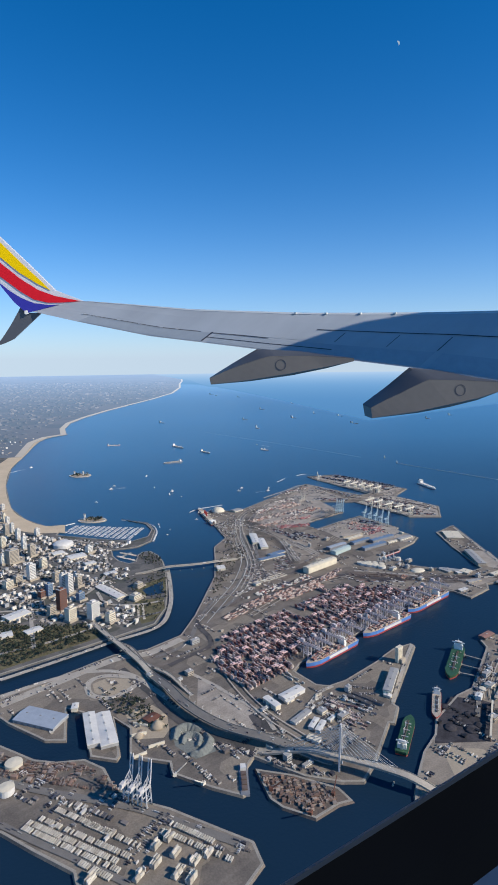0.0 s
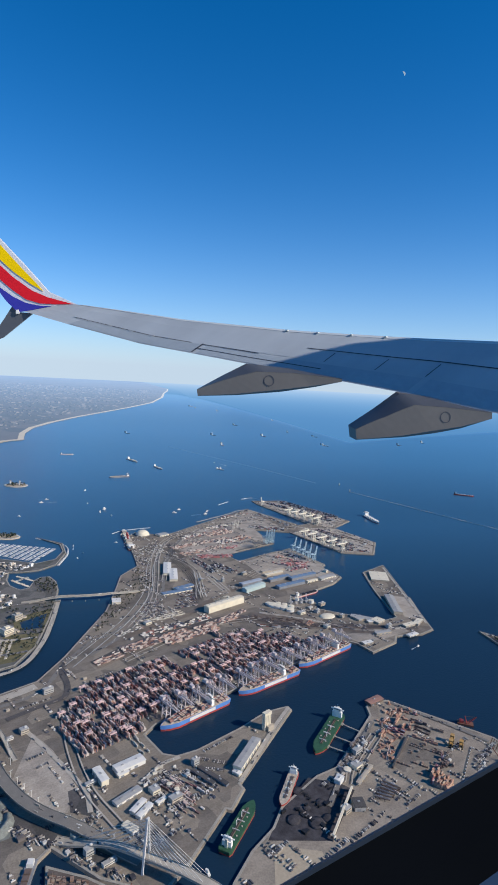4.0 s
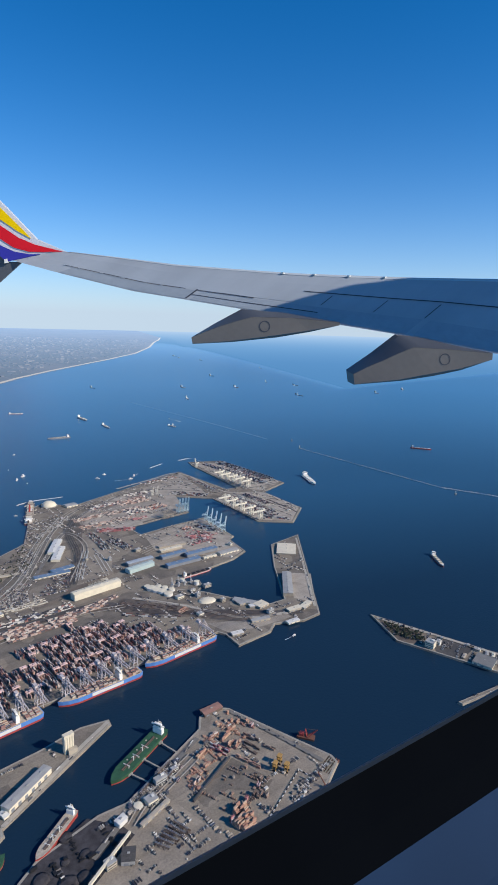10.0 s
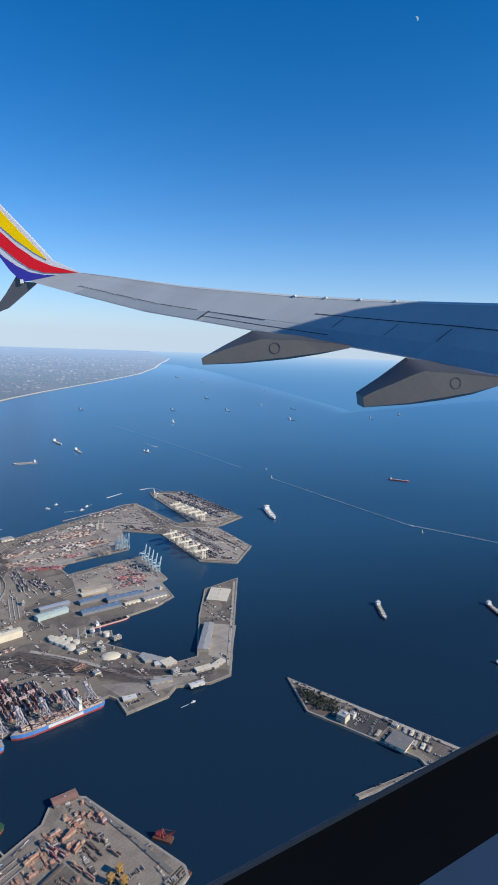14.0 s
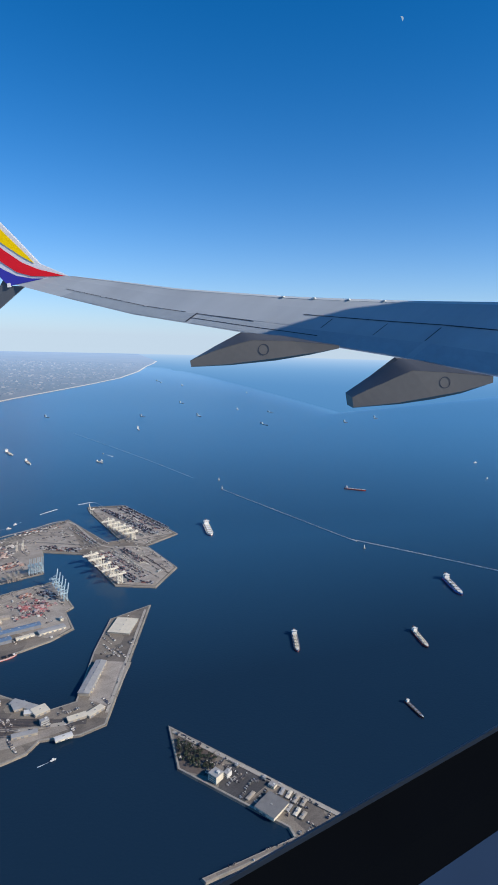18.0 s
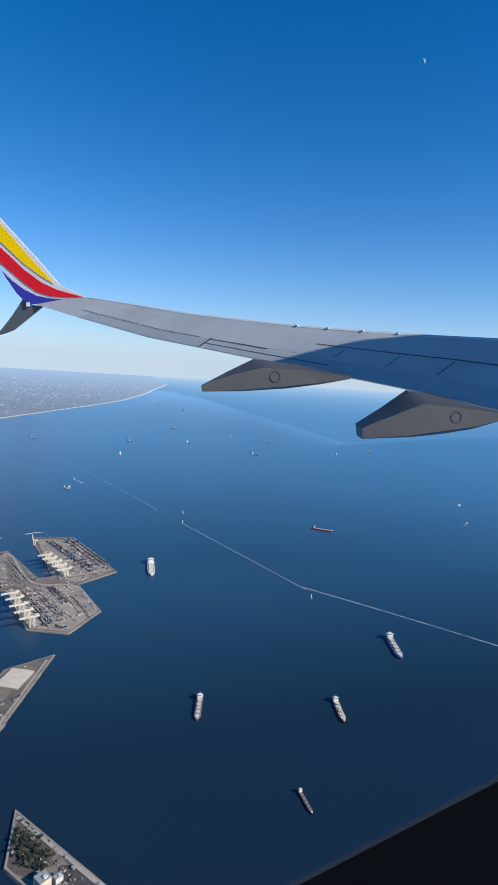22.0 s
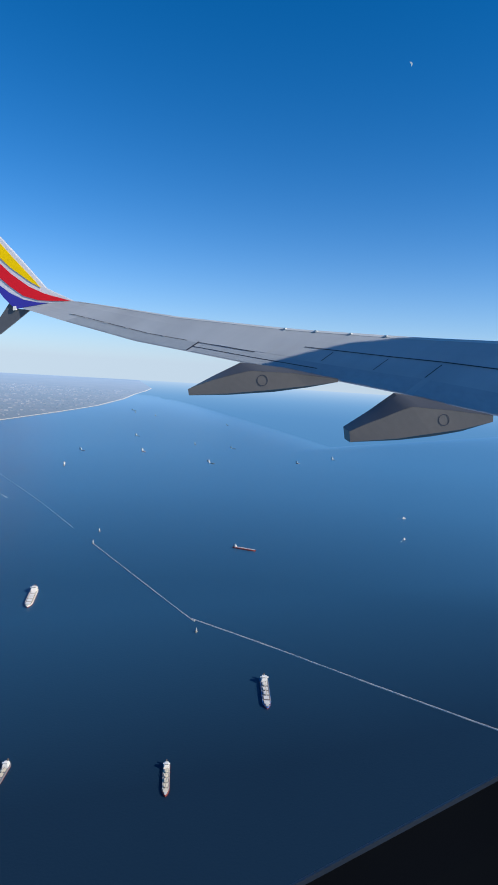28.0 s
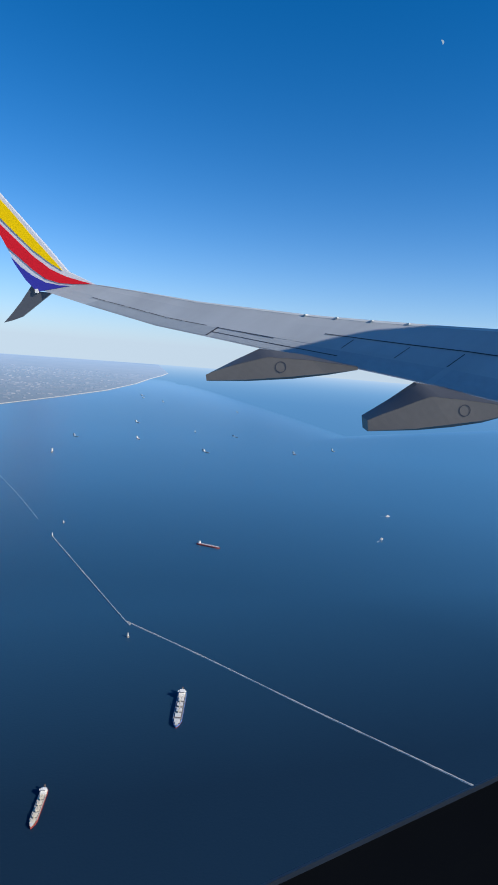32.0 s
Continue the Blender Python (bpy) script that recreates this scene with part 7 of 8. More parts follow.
for k in range(5):
    car_row(between((-49.6, 200.2), (-50.2, 194.3), k / 4), between((-42.1, 191.1), (-43.8, 186.6), k / 4), "row of cars on a city lot", mt=M_TRAILER)
for k in range(5):
    car_row(between((-41.4, 183.9), (-36.2, 184.5), k / 4), between((-40.9, 175.7), (-33.7, 173.0), k / 4), "row of cars beside the river park", mt=M_TRAILER)
for k in range(4):
    car_row(between((15.5, 249.1), (15.5, 227.7), k / 3), between((22.1, 239.2), (18.6, 223.1), k / 3), "row of vehicles on the dark lot")
for k in range(6):
    car_row(between((-4.5, 198.9), (-1.7, 218.8), k / 5), between((2.5, 203.9), (4.1, 218.1), k / 5), "row of trucks beside the harbour highway", pitch=0.42, mt=M_BOXMIXED, size=1.0)
for k in range(6):
    car_row(between((7.8, 210.7), (7.8, 222.7), k / 5), between((15.9, 215.1), (14.5, 227.7), k / 5), "row of trucks beside the rail depot", pitch=0.42, mt=M_BOXMIXED, size=1.0)
for k in range(5):
    car_row(between((19.6, 135.1), (17.7, 123.6), k / 4), between((26.5, 133.6), (22.8, 125.6), k / 4), "row of vehicles on the finger quay", pitch=0.4, size=0.9)

land("pier_jetty", [(46.5, 215.3), (47.3, 219.7), (56.3, 223.6), (57.7, 219.2), (55.3, 213.1), (50.0, 212.9)], M_YARD, "small loading jetty beside the storage tanks", width=0.25, z=LAND - 0.01)

# oil berth and conveyor
for a, b in (((52.3, 148.2), (55.8, 145.5)), ((49.5, 143.7), (53.4, 141.2)), ((47.6, 140.0), (51.6, 137.8))):
    t = thing("berth_trestle", pose(*a, 0), "thin concrete trestle from the dock to the tanker", "pier", "oil berth trestles")
    d = Vector((b[0] - a[0], b[1] - a[1], 0))
    part("walkway", Geo().beam((0, 0, 0.55), (d.x, d.y, 0.55), 0.28, 0.12), M_EDGE, t)
    for k in (0.15, 0.5, 0.85):
        part("pile", Geo().cyl(d.x * k, d.y * k, -0.4, 0.5, 0.07, n=6), M_STEEL, t)
    part("loading_platform", Geo().box(0, 0, 0.3, 0.62, 1.0, 0.8, QUAY + 10), M_EDGE, t)
conv = thing("coal_conveyor", pose(*(50.0, 126.5), LAND), "long pale covered conveyor beside the coal yard", "conveyor")
d = Vector((44.2, 114.5)) - Vector((50.0, 126.5))
part("gallery", Geo().beam((0, 0, 1.0), (d.x, d.y, 1.0), 0.4, 0.4), M_CREAM, conv)
for k in range(8):
    part("trestle_leg", Geo().box(d.x * k / 7, d.y * k / 7, 0, 0.85, 0.15, 0.3), M_STEEL, conv)

# barges, tugs and small craft
def boat(p, L, rot, label, name="small_boat", wake=0.0, tall=0.35):
    b = thing(name, pose(p[0], p[1], 0, 0, 0, rot), label, "boat", "small craft")
    part("hull", Geo().loft([hull_ring(L * 0.94, L * 0.28, -0.1), hull_ring(L, L * 0.32, L * 0.13)]), M_WHITE, b)
    part("cabin", Geo().box(-L * 0.08, 0, L * 0.13, L * tall, L * 0.35, L * 0.2, 0, 0.8), M_WHITE, b)
    if wake:
        part("wake", Geo().add([(-L * 0.4, 0, 0.03), (-L * 0.4 - wake, wake * 0.05, 0.03), (-L * 0.4 - wake, -wake * 0.05, 0.03)], [(0, 1, 2)]), M_FOAM, b, "pale foam wake")


for k, (p, L, w) in enumerate((((322.6, 539.2), 3.5, 5), ((306.9, 480.4), 3.5, 6), ((19.1, 513.8), 4.5, 0), ((13.0, 545.1), 2.2, 16), ((-84.5, 324.4), 2.0, 0), ((-83.6, 358.0), 2.5, 8), ((-68.0, 398.1), 2.0, 0), ((-45.6, 341.1), 3.0, 0), ((-38.1, 334.8), 1.6, 0),
                               ((-4.8, 347.1), 2.6, 0), ((12.9, 347.3), 2.4, 8), ((-160.8, 439.0), 3.0, 30), ((-43.4, 277.2), 1.6, 5), ((-37.3, 260.3), 1.2, 0), ((-26.0, 284.9), 1.6, 0), ((-3.1, 355.2), 2.2, 0), ((13.4, 353.8), 2.4, 4), ((-57.3, 360.7), 1.6, 0),
                               ((-36.9, 267.9), 1.0, 0), ((-83.2, 367.1), 2.2, 4), ((84.2, 189.9), 1.4, 3), ((-44.9, 348.6), 3.6, 0), ((22.9, 108.1), 1.6, 0), ((-55.8, 1421.6), 6, 0))):
    boat(p, L, 20 + 37 * k % 360, "small white boat under way with a wake" if w else "small white boat lying at rest", wake=w)
far = []
for k, p in enumerate(((6.1, 790.5), (37.4, 969.8), (74.9, 813.4), (124.7, 966.9), (180.7, 1035.0), (159.4, 803.8), (266.0, 815.0), (318.0, 868.0), (-68.9, 1480.0), (-0.1, 1378.8), (150.6, 1623.3), (19.1, 681.6), (-103.9, 763.5), (10.8, 769.6), (76.3, 783.5), (41.4, 943.8), (22.4, 656.7),
                       (122.5, 941.3), (169.4, 1015.9))):
    if all(dist(p, q) > 30 for q in far):
        far.append(p)
        L = 8.0 + 2 * (k % 3)
        a = radians(-30 - 14 * (k % 4))
        cargo_ship((p[0] - L / 2 * math.cos(a), p[1] - L / 2 * math.sin(a)), (p[0] + L / 2 * math.cos(a), p[1] + L / 2 * math.sin(a)), "distant cargo ship lying at anchor with a white house", hull=(M_GREYHULL, M_BLACK, M_RED, M_GREYHULL)[k % 4], deck=M_EDGE, cover=M_SHIPWHITE, boot=M_GREYHULL, H=0.55, h=2.6, hatches=3, long_house=0.27)


def barge(a, b, w, mt, label, name="barge"):
    L, c = dist(a, b), between(a, b)
    s = thing(name, pose(c[0], c[1], 0, 0, 0, heading(a, b)), label, "barge")
    part("hull", Geo().box(0, 0, -0.2, 0.5, L, w), M_GREYHULL, s)
    part("deck", Geo().box(0, 0, 0.5, 0.55, L * 0.96, w * 0.92), mt, s)
    part("deck_house", Geo().box(-L * 0.35, 0, 0.55, 1.2, L * 0.15, w * 0.6), M_WHITE, s)
    for k in range(4):
        part("cargo", Geo().box(-L * 0.15 + k * L * 0.16, 0, 0.55, 0.9, L * 0.12, w * 0.6), M_STEEL, s)


barge((-5.2, 109.6), (-4.8, 102.0), 1.7, M_GREYHULL, "grey floating dry dock moored in the channel", "dry_dock")
barge((-20.2, 87.1), (-19.7, 87.7), 1.0, M_STEEL, "small rusty work barge at the quay")
for p in ((84.3, 136.4), (82.1, 133.5), (10.6, 101.4), (-0.2, 102.9), (6.1, 97.3), (-17.7, 107.2), (-12.3, 104.8)):
    c = thing("derrick_crane", pose(p[0], p[1], LAND, 0, 0, p[0] * 40 % 360), "small derrick crane at the quay edge", "crane", "derricks")
    paint = M_CRANECREAM if p[0] < -10 else M_BRICK
    part("cab", Geo().box(0, 0, 0, 0.6, 0.7, 0.6), paint, c)
    part("jib", Geo().beam((0.2, 0, 0.5), (2.2, 0, 2.2), 0.14), paint, c)
    part("mast", Geo().beam((0, 0, 0.6), (-0.3, 0, 1.6), 0.1), M_STEEL, c)

floating = thing("crane_barge", pose(82.3, 150.2, 0, 0, 0, heading((80.5, 150.0), (84.5, 148.7))), "dark red floating crane with a lattice jib at the dock edge", "crane barge")
part("hull", Geo().box(0, 0, -0.2, 0.42, 3.6, 1.5), M_BRICK, floating)
part("deck_house", Geo().box(-0.9, 0, 0.42, 1.0, 0.9, 0.9), M_RED, floating)
for y in (-0.45, 0.45):
    part("frame_leg", Geo().beam((0.3, y, 0.42), (-0.2, y * 0.3, 2.0), 0.12), M_RED, floating)
    part("jib_chord", Geo().beam((0.5, y, 0.5), (2.3, y * 0.15, 2.3), 0.11), M_RED, floating)
for k in range(5):
    t = 0.12 + 0.18 * k
    part("jib_lacing", Geo().beam((0.5 + 1.8 * t, 0.45 - 0.38 * t, 0.5 + 1.8 * t), (0.5 + 1.8 * (t + 0.1), -0.45 + 0.38 * t, 0.5 + 1.8 * (t + 0.1)), 0.06), M_RED, floating)
part("back_tie", Geo().beam((-0.2, 0, 2.0), (2.2, 0, 2.25), 0.06), M_STEEL, floating)
for p, r, h in (((42.0, 118.4), 1.7, 0.35), ((44.3, 119.5), 1.3, 0.3), ((43.4, 123.4), 1.0, 0.25), ((39.4, 126.4), 1.2, 0.3), ((37.8, 119.0), 1.4, 0.3), ((40.6, 122.0), 0.8, 0.2)):
    heap(p, r, h, M_COAL, "black heap of loose coal")
shed((19.0, 131.1), (23.4, 127.3), 0.8, 0.7, M_DARK, "long dark-roofed truck shed on the finger quay", M_GREYHULL, 0.1, doors=False)
shed((20.4, 131.9), (26.0, 127.2), 0.8, 0.7, M_DARK, "long dark-roofed truck shed on the finger quay", M_GREYHULL, 0.1, doors=False)
shed((39.6, 250.2), (49.0, 255.0), 2.0, 0.9, M_DECKTAN, "long tan-roofed hall on the finger pier", M_TANWALL, 0.06, doors=False)
shed((67.6, 209.6), (76.2, 206.3), 2.2, 0.7, M_GREYROOF, "low flat pale warehouse on the quay", M_CREAM, 0.03)


def pipe_rack(a, b, label):
    """A low steel frame of posts and long pipes."""
    L = dist(a, b)
    r = thing("pipe_rack", pose(a[0], a[1], LAND + 0.03, 0, 0, heading(a, b)), label, "pipe rack", "pipe racks on the dock")
    for k in range(max(2, int(L / 0.8))):
        for y in (-0.25, 0.25):
            part("post", Geo().box(0.2 + k * 0.8, y, 0, 0.4, 0.07, 0.07), M_STEEL, r)
    for y in (-0.25, -0.08, 0.08, 0.25):
        part("pipe", Geo().beam((0, y, 0.43), (L, y, 0.43), 0.07), M_GREYHULL if y > 0 else M_STEEL, r)


for k in range(6):
    pipe_rack(between((54.2, 125.0), (56.8, 129.3), k / 5), between((56.8, 123.9), (59.4, 127.5), k / 5), "dark steel pipe rack on the dock")
for a, b in (((52.6, 139.2), (54.8, 143.0)), ((50.6, 135.6), (52.2, 138.6)), ((54.4, 138.0), (56.4, 141.6))):
    pipe_rack(a, b, "dark steel pipe rack beside the oil berth")

# ---- the city ----
def tower(p, w, d, h, mt, label, rot=55):
    b = thing("tower_block", pose(p[0], p[1], LAND, 0, 0, rot), label, "building", "city towers")
    part("wall", Geo().box(0, 0, 0, h, w, d), mt, b)
    part("roof", Geo().box(0, 0, h, h + 0.08, w * 0.98, d * 0.98), M_GREYROOF, b)
    part("roof_house", Geo().box(0, 0, h + 0.08, h + 0.5, w * 0.45, d * 0.45), mt, b)
    part("podium", Geo().box(w * 0.2, 0, 0, min(0.7, h * 0.3), w * 1.5, d * 1.4), M_TANWALL, b)
    floors = max(2, int(h / 0.55))
    for k in range(floors):
        z = 0.35 + k * (h - 0.4) / floors
        part("window_band", Geo().box(0, -d / 2 - 0.012, z, z + 0.17, w * 0.86, 0.03).box(w / 2 + 0.012, 0, z, z + 0.17, 0.03, d * 0.86), M_GLASS, b)


for p, w, h, mt, lab in (((-92.7, 225.2), 4.2, 5.5, M_TANWALL, "broad beige slab block"), ((-94.1, 241.5), 1.7, 5.5, M_WHITE, "slim white tower"), ((-87.8, 232.7), 2.4, 5.0, M_TANWALL, "beige tower block"), ((-78.9, 219.4), 2.4, 3.6, M_CREAM, "cream tower block"),
                         ((-78.9, 206.9), 2.6, 6.0, M_WHITE, "white tower with dark window bands"), ((-64.2, 195.0), 1.7, 6.6, M_WHITE, "tall white twin tower"), ((-61.7, 193.9), 2.0, 6.8, M_WHITE, "tall white twin tower"), ((-60.3, 180.7), 2.6, 7.0, M_BRICK, "dark red-brown office tower"),
                         ((-55.5, 173.3), 2.8, 4.2, M_CREAM, "cream rounded tower block"), ((-48.9, 173.8), 3.0, 5.6, M_WHITE, "white office tower with striped windows"), ((-43.4, 171.6), 2.4, 3.2, M_CREAM, "cream office block"), ((-65.9, 235.6), 2.6, 3.0, M_WHITE, "white harbour tower"),
                         ((-67.6, 191.4), 1.8, 4.6, M_BLUEROOF, "blue-grey glass tower"), ((-109.1, 261.3), 2.0, 5.5, M_TANWALL, "beige shoreline tower"), ((-108.2, 265.6), 1.6, 4.6, M_WHITE, "white shoreline tower"), ((-119.5, 285.2), 1.6, 4.0, M_CREAM, "cream shoreline tower"),
                         ((-101.5, 255.0), 1.8, 5.0, M_WHITE, "white shoreline tower"), ((-129.3, 307.6), 1.6, 3.4, M_WHITE, "white shoreline block"), ((-84.4, 200.0), 2.8, 2.8, M_CREAM, "cream office block"), ((-83.0, 205.0), 2.6, 2.6, M_TANWALL, "beige office block"),
                         ((-69.7, 190.6), 2.2, 2.6, M_BRICK, "brown office block"), ((-69.7, 205.4), 2.2, 3.4, M_TANWALL, "beige office tower"), ((-56.5, 187.7), 2.2, 3.0, M_BLUEROOF, "dark glass office tower"), ((-95.7, 224.1), 2.4, 4.0, M_WHITE, "white apartment tower"),
                         ((-39.0, 188.2), 3.2, 1.8, M_CREAM, "cream waterfront hotel"), ((-39.8, 198.6), 2.6, 1.6, M_TANWALL, "tan waterfront hotel"), ((-62.5, 177.5), 2.2, 3.0, M_TANWALL, "beige apartment block"), ((-104.3, 245.1), 2.0, 4.5, M_CREAM, "cream shoreline tower"),
                         ((-95.2, 260.5), 2.0, 3.5, M_WHITE, "white shoreline tower"), ((-115.9, 280.0), 1.6, 3.8, M_WHITE, "white shoreline tower"), ((-60.3, 199.7), 1.8, 4.0, M_TANWALL, "beige office tower")):
    tower(p, w, w * 0.75, h, mt, lab + " in the city")
    TAKEN.append((p[0], p[1], w * 0.8))
for a, b, w, h in (((-80.0, 233.0), (-76.5, 236.2), 4.0, 1.1), ((-72.2, 227.9), (-66.8, 232.2), 5.0, 1.2), ((-63.9, 221.0), (-60.6, 223.4), 3.0, 0.9), ((-75.2, 174.3), (-70.8, 179.9), 4.5, 0.9), ((-65.9, 164.8), (-62.7, 168.2), 3.0, 0.9), ((-53.4, 199.4), (-43.7, 189.3), 3.0, 0.7), ((-53.9, 210.0), (-50.4, 212.6), 3.0, 0.7), ((-72.4, 163.5), (-69.6, 165.0), 3.5, 0.8)):
    shed(a, b, w, h, M_WHITE, "broad white-roofed hall in the city", name="exhibition_hall")
arena = thing("arena", pose(*(-79.1, 245.1), LAND), "round white-domed arena near the marina", "arena")
part("drum", Geo().cyl(0, 0, 0, 1.4, 4.2, n=24), M_WHITE, arena)
part("roof", Geo().dome(0, 0, 1.4, 4.1, 1.0, 24, 4), M_WHITE, arena, smooth=True)

CITY_CORE = [(-133.4, 313.9), (-112.3, 274.9), (-99.3, 260.7), (-64.3, 250.4), (-50.5, 248.0), (-58.5, 235.2), (-53.4, 221.7), (-46.8, 215.3), (-42.7, 198.8), (-39.9, 188.2), (-35.1, 170.5), (-42.9, 164.8), (-52.6, 171.3), (-76.1, 172.4), (-120.0, 190.0), (-190.0, 330.0)]


def free(x, y, r):
    return all((x - a) ** 2 + (y - b) ** 2 > (c + r) ** 2 for a, b, c in TAKEN)


def near_road(x, y, extra=0.2):
    for path, w, _ in ROAD_LINES:
        for q in path[::2]:
            if abs(q.x - x) < w and abs(q.y - y) < w and (q.x - x) ** 2 + (q.y - y) ** 2 < (w * 0.5 + extra) ** 2:
                return True
    return False


rng = random.Random(21)
town = Geo()
for i in range(-40, 60):
    for j in range(-40, 70):
        c, s = math.cos(radians(55)), math.sin(radians(55))
        x, y = -85 + c * i * 2.4 - s * j * 2.1, 215 + s * i * 2.4 + c * j * 2.1
        if i % 5 == 0 or j % 6 == 0 or not inside(x, y, CITY_CORE) or not free(x, y, 0.6):
            continue
        for k in range(rng.choice((1, 2, 3, 3, 4))):
            town.box(x + rng.uniform(-0.7, 0.7), y + rng.uniform(-0.7, 0.7), LAND, LAND + rng.choice((0.2, 0.25, 0.3, 0.3, 0.4, 0.5, 0.7, 1.2)), rng.uniform(0.4, 1.5), rng.uniform(0.4, 1.1), 55)
solid("low_rise_buildings", town, M_TOWN, "dense pale low-rise city blocks", "buildings", kind="stuff")

far_town = Geo()
FAR_IN = outline(ccw(FAR_LAND), -26)
for k in range(4200):
    y = 330 + 2300 * rng.random() ** 1.5
    x = -rng.uniform(150, 420 + y * 0.42)
    if inside(x, y, FAR_IN):
        w = rng.uniform(1.2, 4.5) * (1 + y / 900)
        far_town.box(x, y, 0.4, 0.5 + rng.uniform(0.5, 2.2), w, w * rng.uniform(0.3, 0.8), 55 + rng.choice((0, 90)))
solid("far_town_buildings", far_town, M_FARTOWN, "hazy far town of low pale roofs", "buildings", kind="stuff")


# trees: small clumps of leaf facets on a short trunk
def grove(name, spots, label, size=0.45, seed_=1):
    rg = random.Random(seed_)
    leaves, trunks = Geo(), Geo()
    for x, y in spots:
        h = size * rg.uniform(0.8, 1.5)
        trunks.cyl(x, y, LAND, LAND + h, 0.06, 0.03, 5)
        for k in range(rg.randint(3, 5)):
            cx, cy, cz, r = x + rg.uniform(-0.5, 0.5) * size, y + rg.uniform(-0.5, 0.5) * size, LAND + h * rg.uniform(0.7, 1.3), size * rg.uniform(0.3, 0.6)
            v = [(cx + r * rg.uniform(0.6, 1.2) * a, cy + r * rg.uniform(0.6, 1.2) * b, cz + r * rg.uniform(0.6, 1.1) * c) for a, b, c in ((1, 0, 0.1), (0.3, 0.9, -0.1), (-0.8, 0.5, 0.1), (-0.7, -0.7, 0), (0.4, -0.9, 0.1), (0, 0, 1), (0, 0, -0.7))]
            leaves.add(v, [(0, 1, 5), (1, 2, 5), (2, 3, 5), (3, 4, 5), (4, 0, 5), (1, 0, 6), (2, 1, 6), (3, 2, 6), (4, 3, 6), (0, 4, 6)])
    g = solid(name, leaves, M_TREE, label, "trees", kind="stuff")
    part("trunks", trunks, M_STEEL, g)


def spots(poly, n, seed_):
    rg = random.Random(seed_)
    xs, ys = [p[0] for p in poly], [p[1] for p in poly]
    out = []
    for _ in range(n * 12):
        x, y = rg.uniform(min(xs), max(xs)), rg.uniform(min(ys), max(ys))
        if inside(x, y, poly) and free(x, y, 0.2) and not near_road(x, y):
            out.append((x, y))
            if len(out) == n:
                break
    return out


grove("park_trees", spots([(-76.1, 172.4), (-65.1, 169.4), (-50.6, 170.1), (-44.0, 162.8), (-65.6, 146.7)], 420, 3), "dark green trees in the riverside park", 0.6, 3)
grove("city_trees", spots(CITY_CORE, 700, 4), "dark green street trees between city blocks", 0.55, 4)
grove("mole_trees", spots([(110.7, 196.5), (120.2, 190.6), (119.8, 186.2), (114.7, 187.8), (111.3, 190.5)], 120, 5), "dark tree patch on the mole", 0.5, 5)
grove("shore_trees", spots([(-43.3, 204.0), (-32.0, 213.3), (-27.9, 179.9), (-30.6, 170.6), (-39.8, 182.5)], 120, 6), "green trees in the shoreline park", 0.5, 6)
grove("harbour_trees", spots([(-13.0, 222.0), (-10.6, 250.9), (-2.3, 232.0), (-10.9, 198.0), (-12.0, 188.0), (-14.8, 191.1)], 160, 7), "dark scrub along the harbour bank", 0.4, 7)
grove("yard_trees", spots([(-35.3, 136.6), (-26.5, 130.5), (-20.3, 121.2), (-26.2, 121.5), (-38.2, 132.1)], 110, 8), "dark scrub beside the channel road", 0.45, 8)

grove("point_trees", spots([(-44.6, 233.7), (-41.1, 234.9), (-36.4, 228.4), (-33.4, 218.1), (-40.8, 221.0), (-44.5, 227.6)], 70, 71), "green trees on the rounded point", 0.5, 71)
shore_town = Geo()
SHORE = [(x - 3.0, y) for x, y in B2[4:40:4]] + [(-330.0, 260.0), (-560.0, 400.0)]
for k in range(1500):
    x, y = rng.uniform(-520, -90), rng.uniform(190, 620)
    if inside(x, y, SHORE):
        shore_town.box(x, y, LAND, LAND + rng.choice((0.3, 0.4, 0.5, 0.8, 1.6)), rng.uniform(0.7, 2.4), rng.uniform(0.6, 1.6), 55 + rng.choice((0, 90)))
solid("shore_buildings", shore_town, M_TOWN, "pale low buildings packed behind the beach", "buildings", kind="stuff")

# marina: pontoons with rows of moored boats
MAR = [(-86.1, 265.1), (-83.2, 279.8), (-62.5, 284.5), (-49.3, 275.7), (-45.8, 266.1), (-46.5, 257.5), (-65.6, 256.1)]
a0, a1 = Vector((-85.0, 265.0)), Vector((-53.9, 253.0))
b0, b1 = Vector((-81.6, 278.7)), Vector((-49.8, 273.8))
rng = random.Random(31)
for k in range(13):
    t = k / 12
    a, b = a0.lerp(a1, t), b0.lerp(b1, t)
    d = b - a
    a, b = a + d * 0.03, b - d * 0.08
    L = (b - a).length
    row = thing("marina_pontoon", pose(a.x, a.y, 0, 0, 0, math.degrees(math.atan2(d.y, d.x))), "floating pontoon lined with moored white boats", "pontoon", "marina pontoons")
    part("walkway", Geo().box(L / 2, 0, 0.02, 0.14, L, 0.22), M_EDGE, row)
    g = Geo()
    for i in range(int(L / 0.42)):
        for s in (-1, 1):
            if rng.random() < 0.82:
                w = rng.uniform(0.5, 0.75)
                g.box(0.3 + i * 0.42, s * (0.16 + w / 2), 0.0, rng.uniform(0.14, 0.22), 0.27, w)
    boats = solid("boat_row", g, M_BOATS, "row of white boats moored at a floating pontoon", "boats", "boats at the marina pontoons", "stuff")
    boats.matrix_basis = row.matrix_basis.copy()
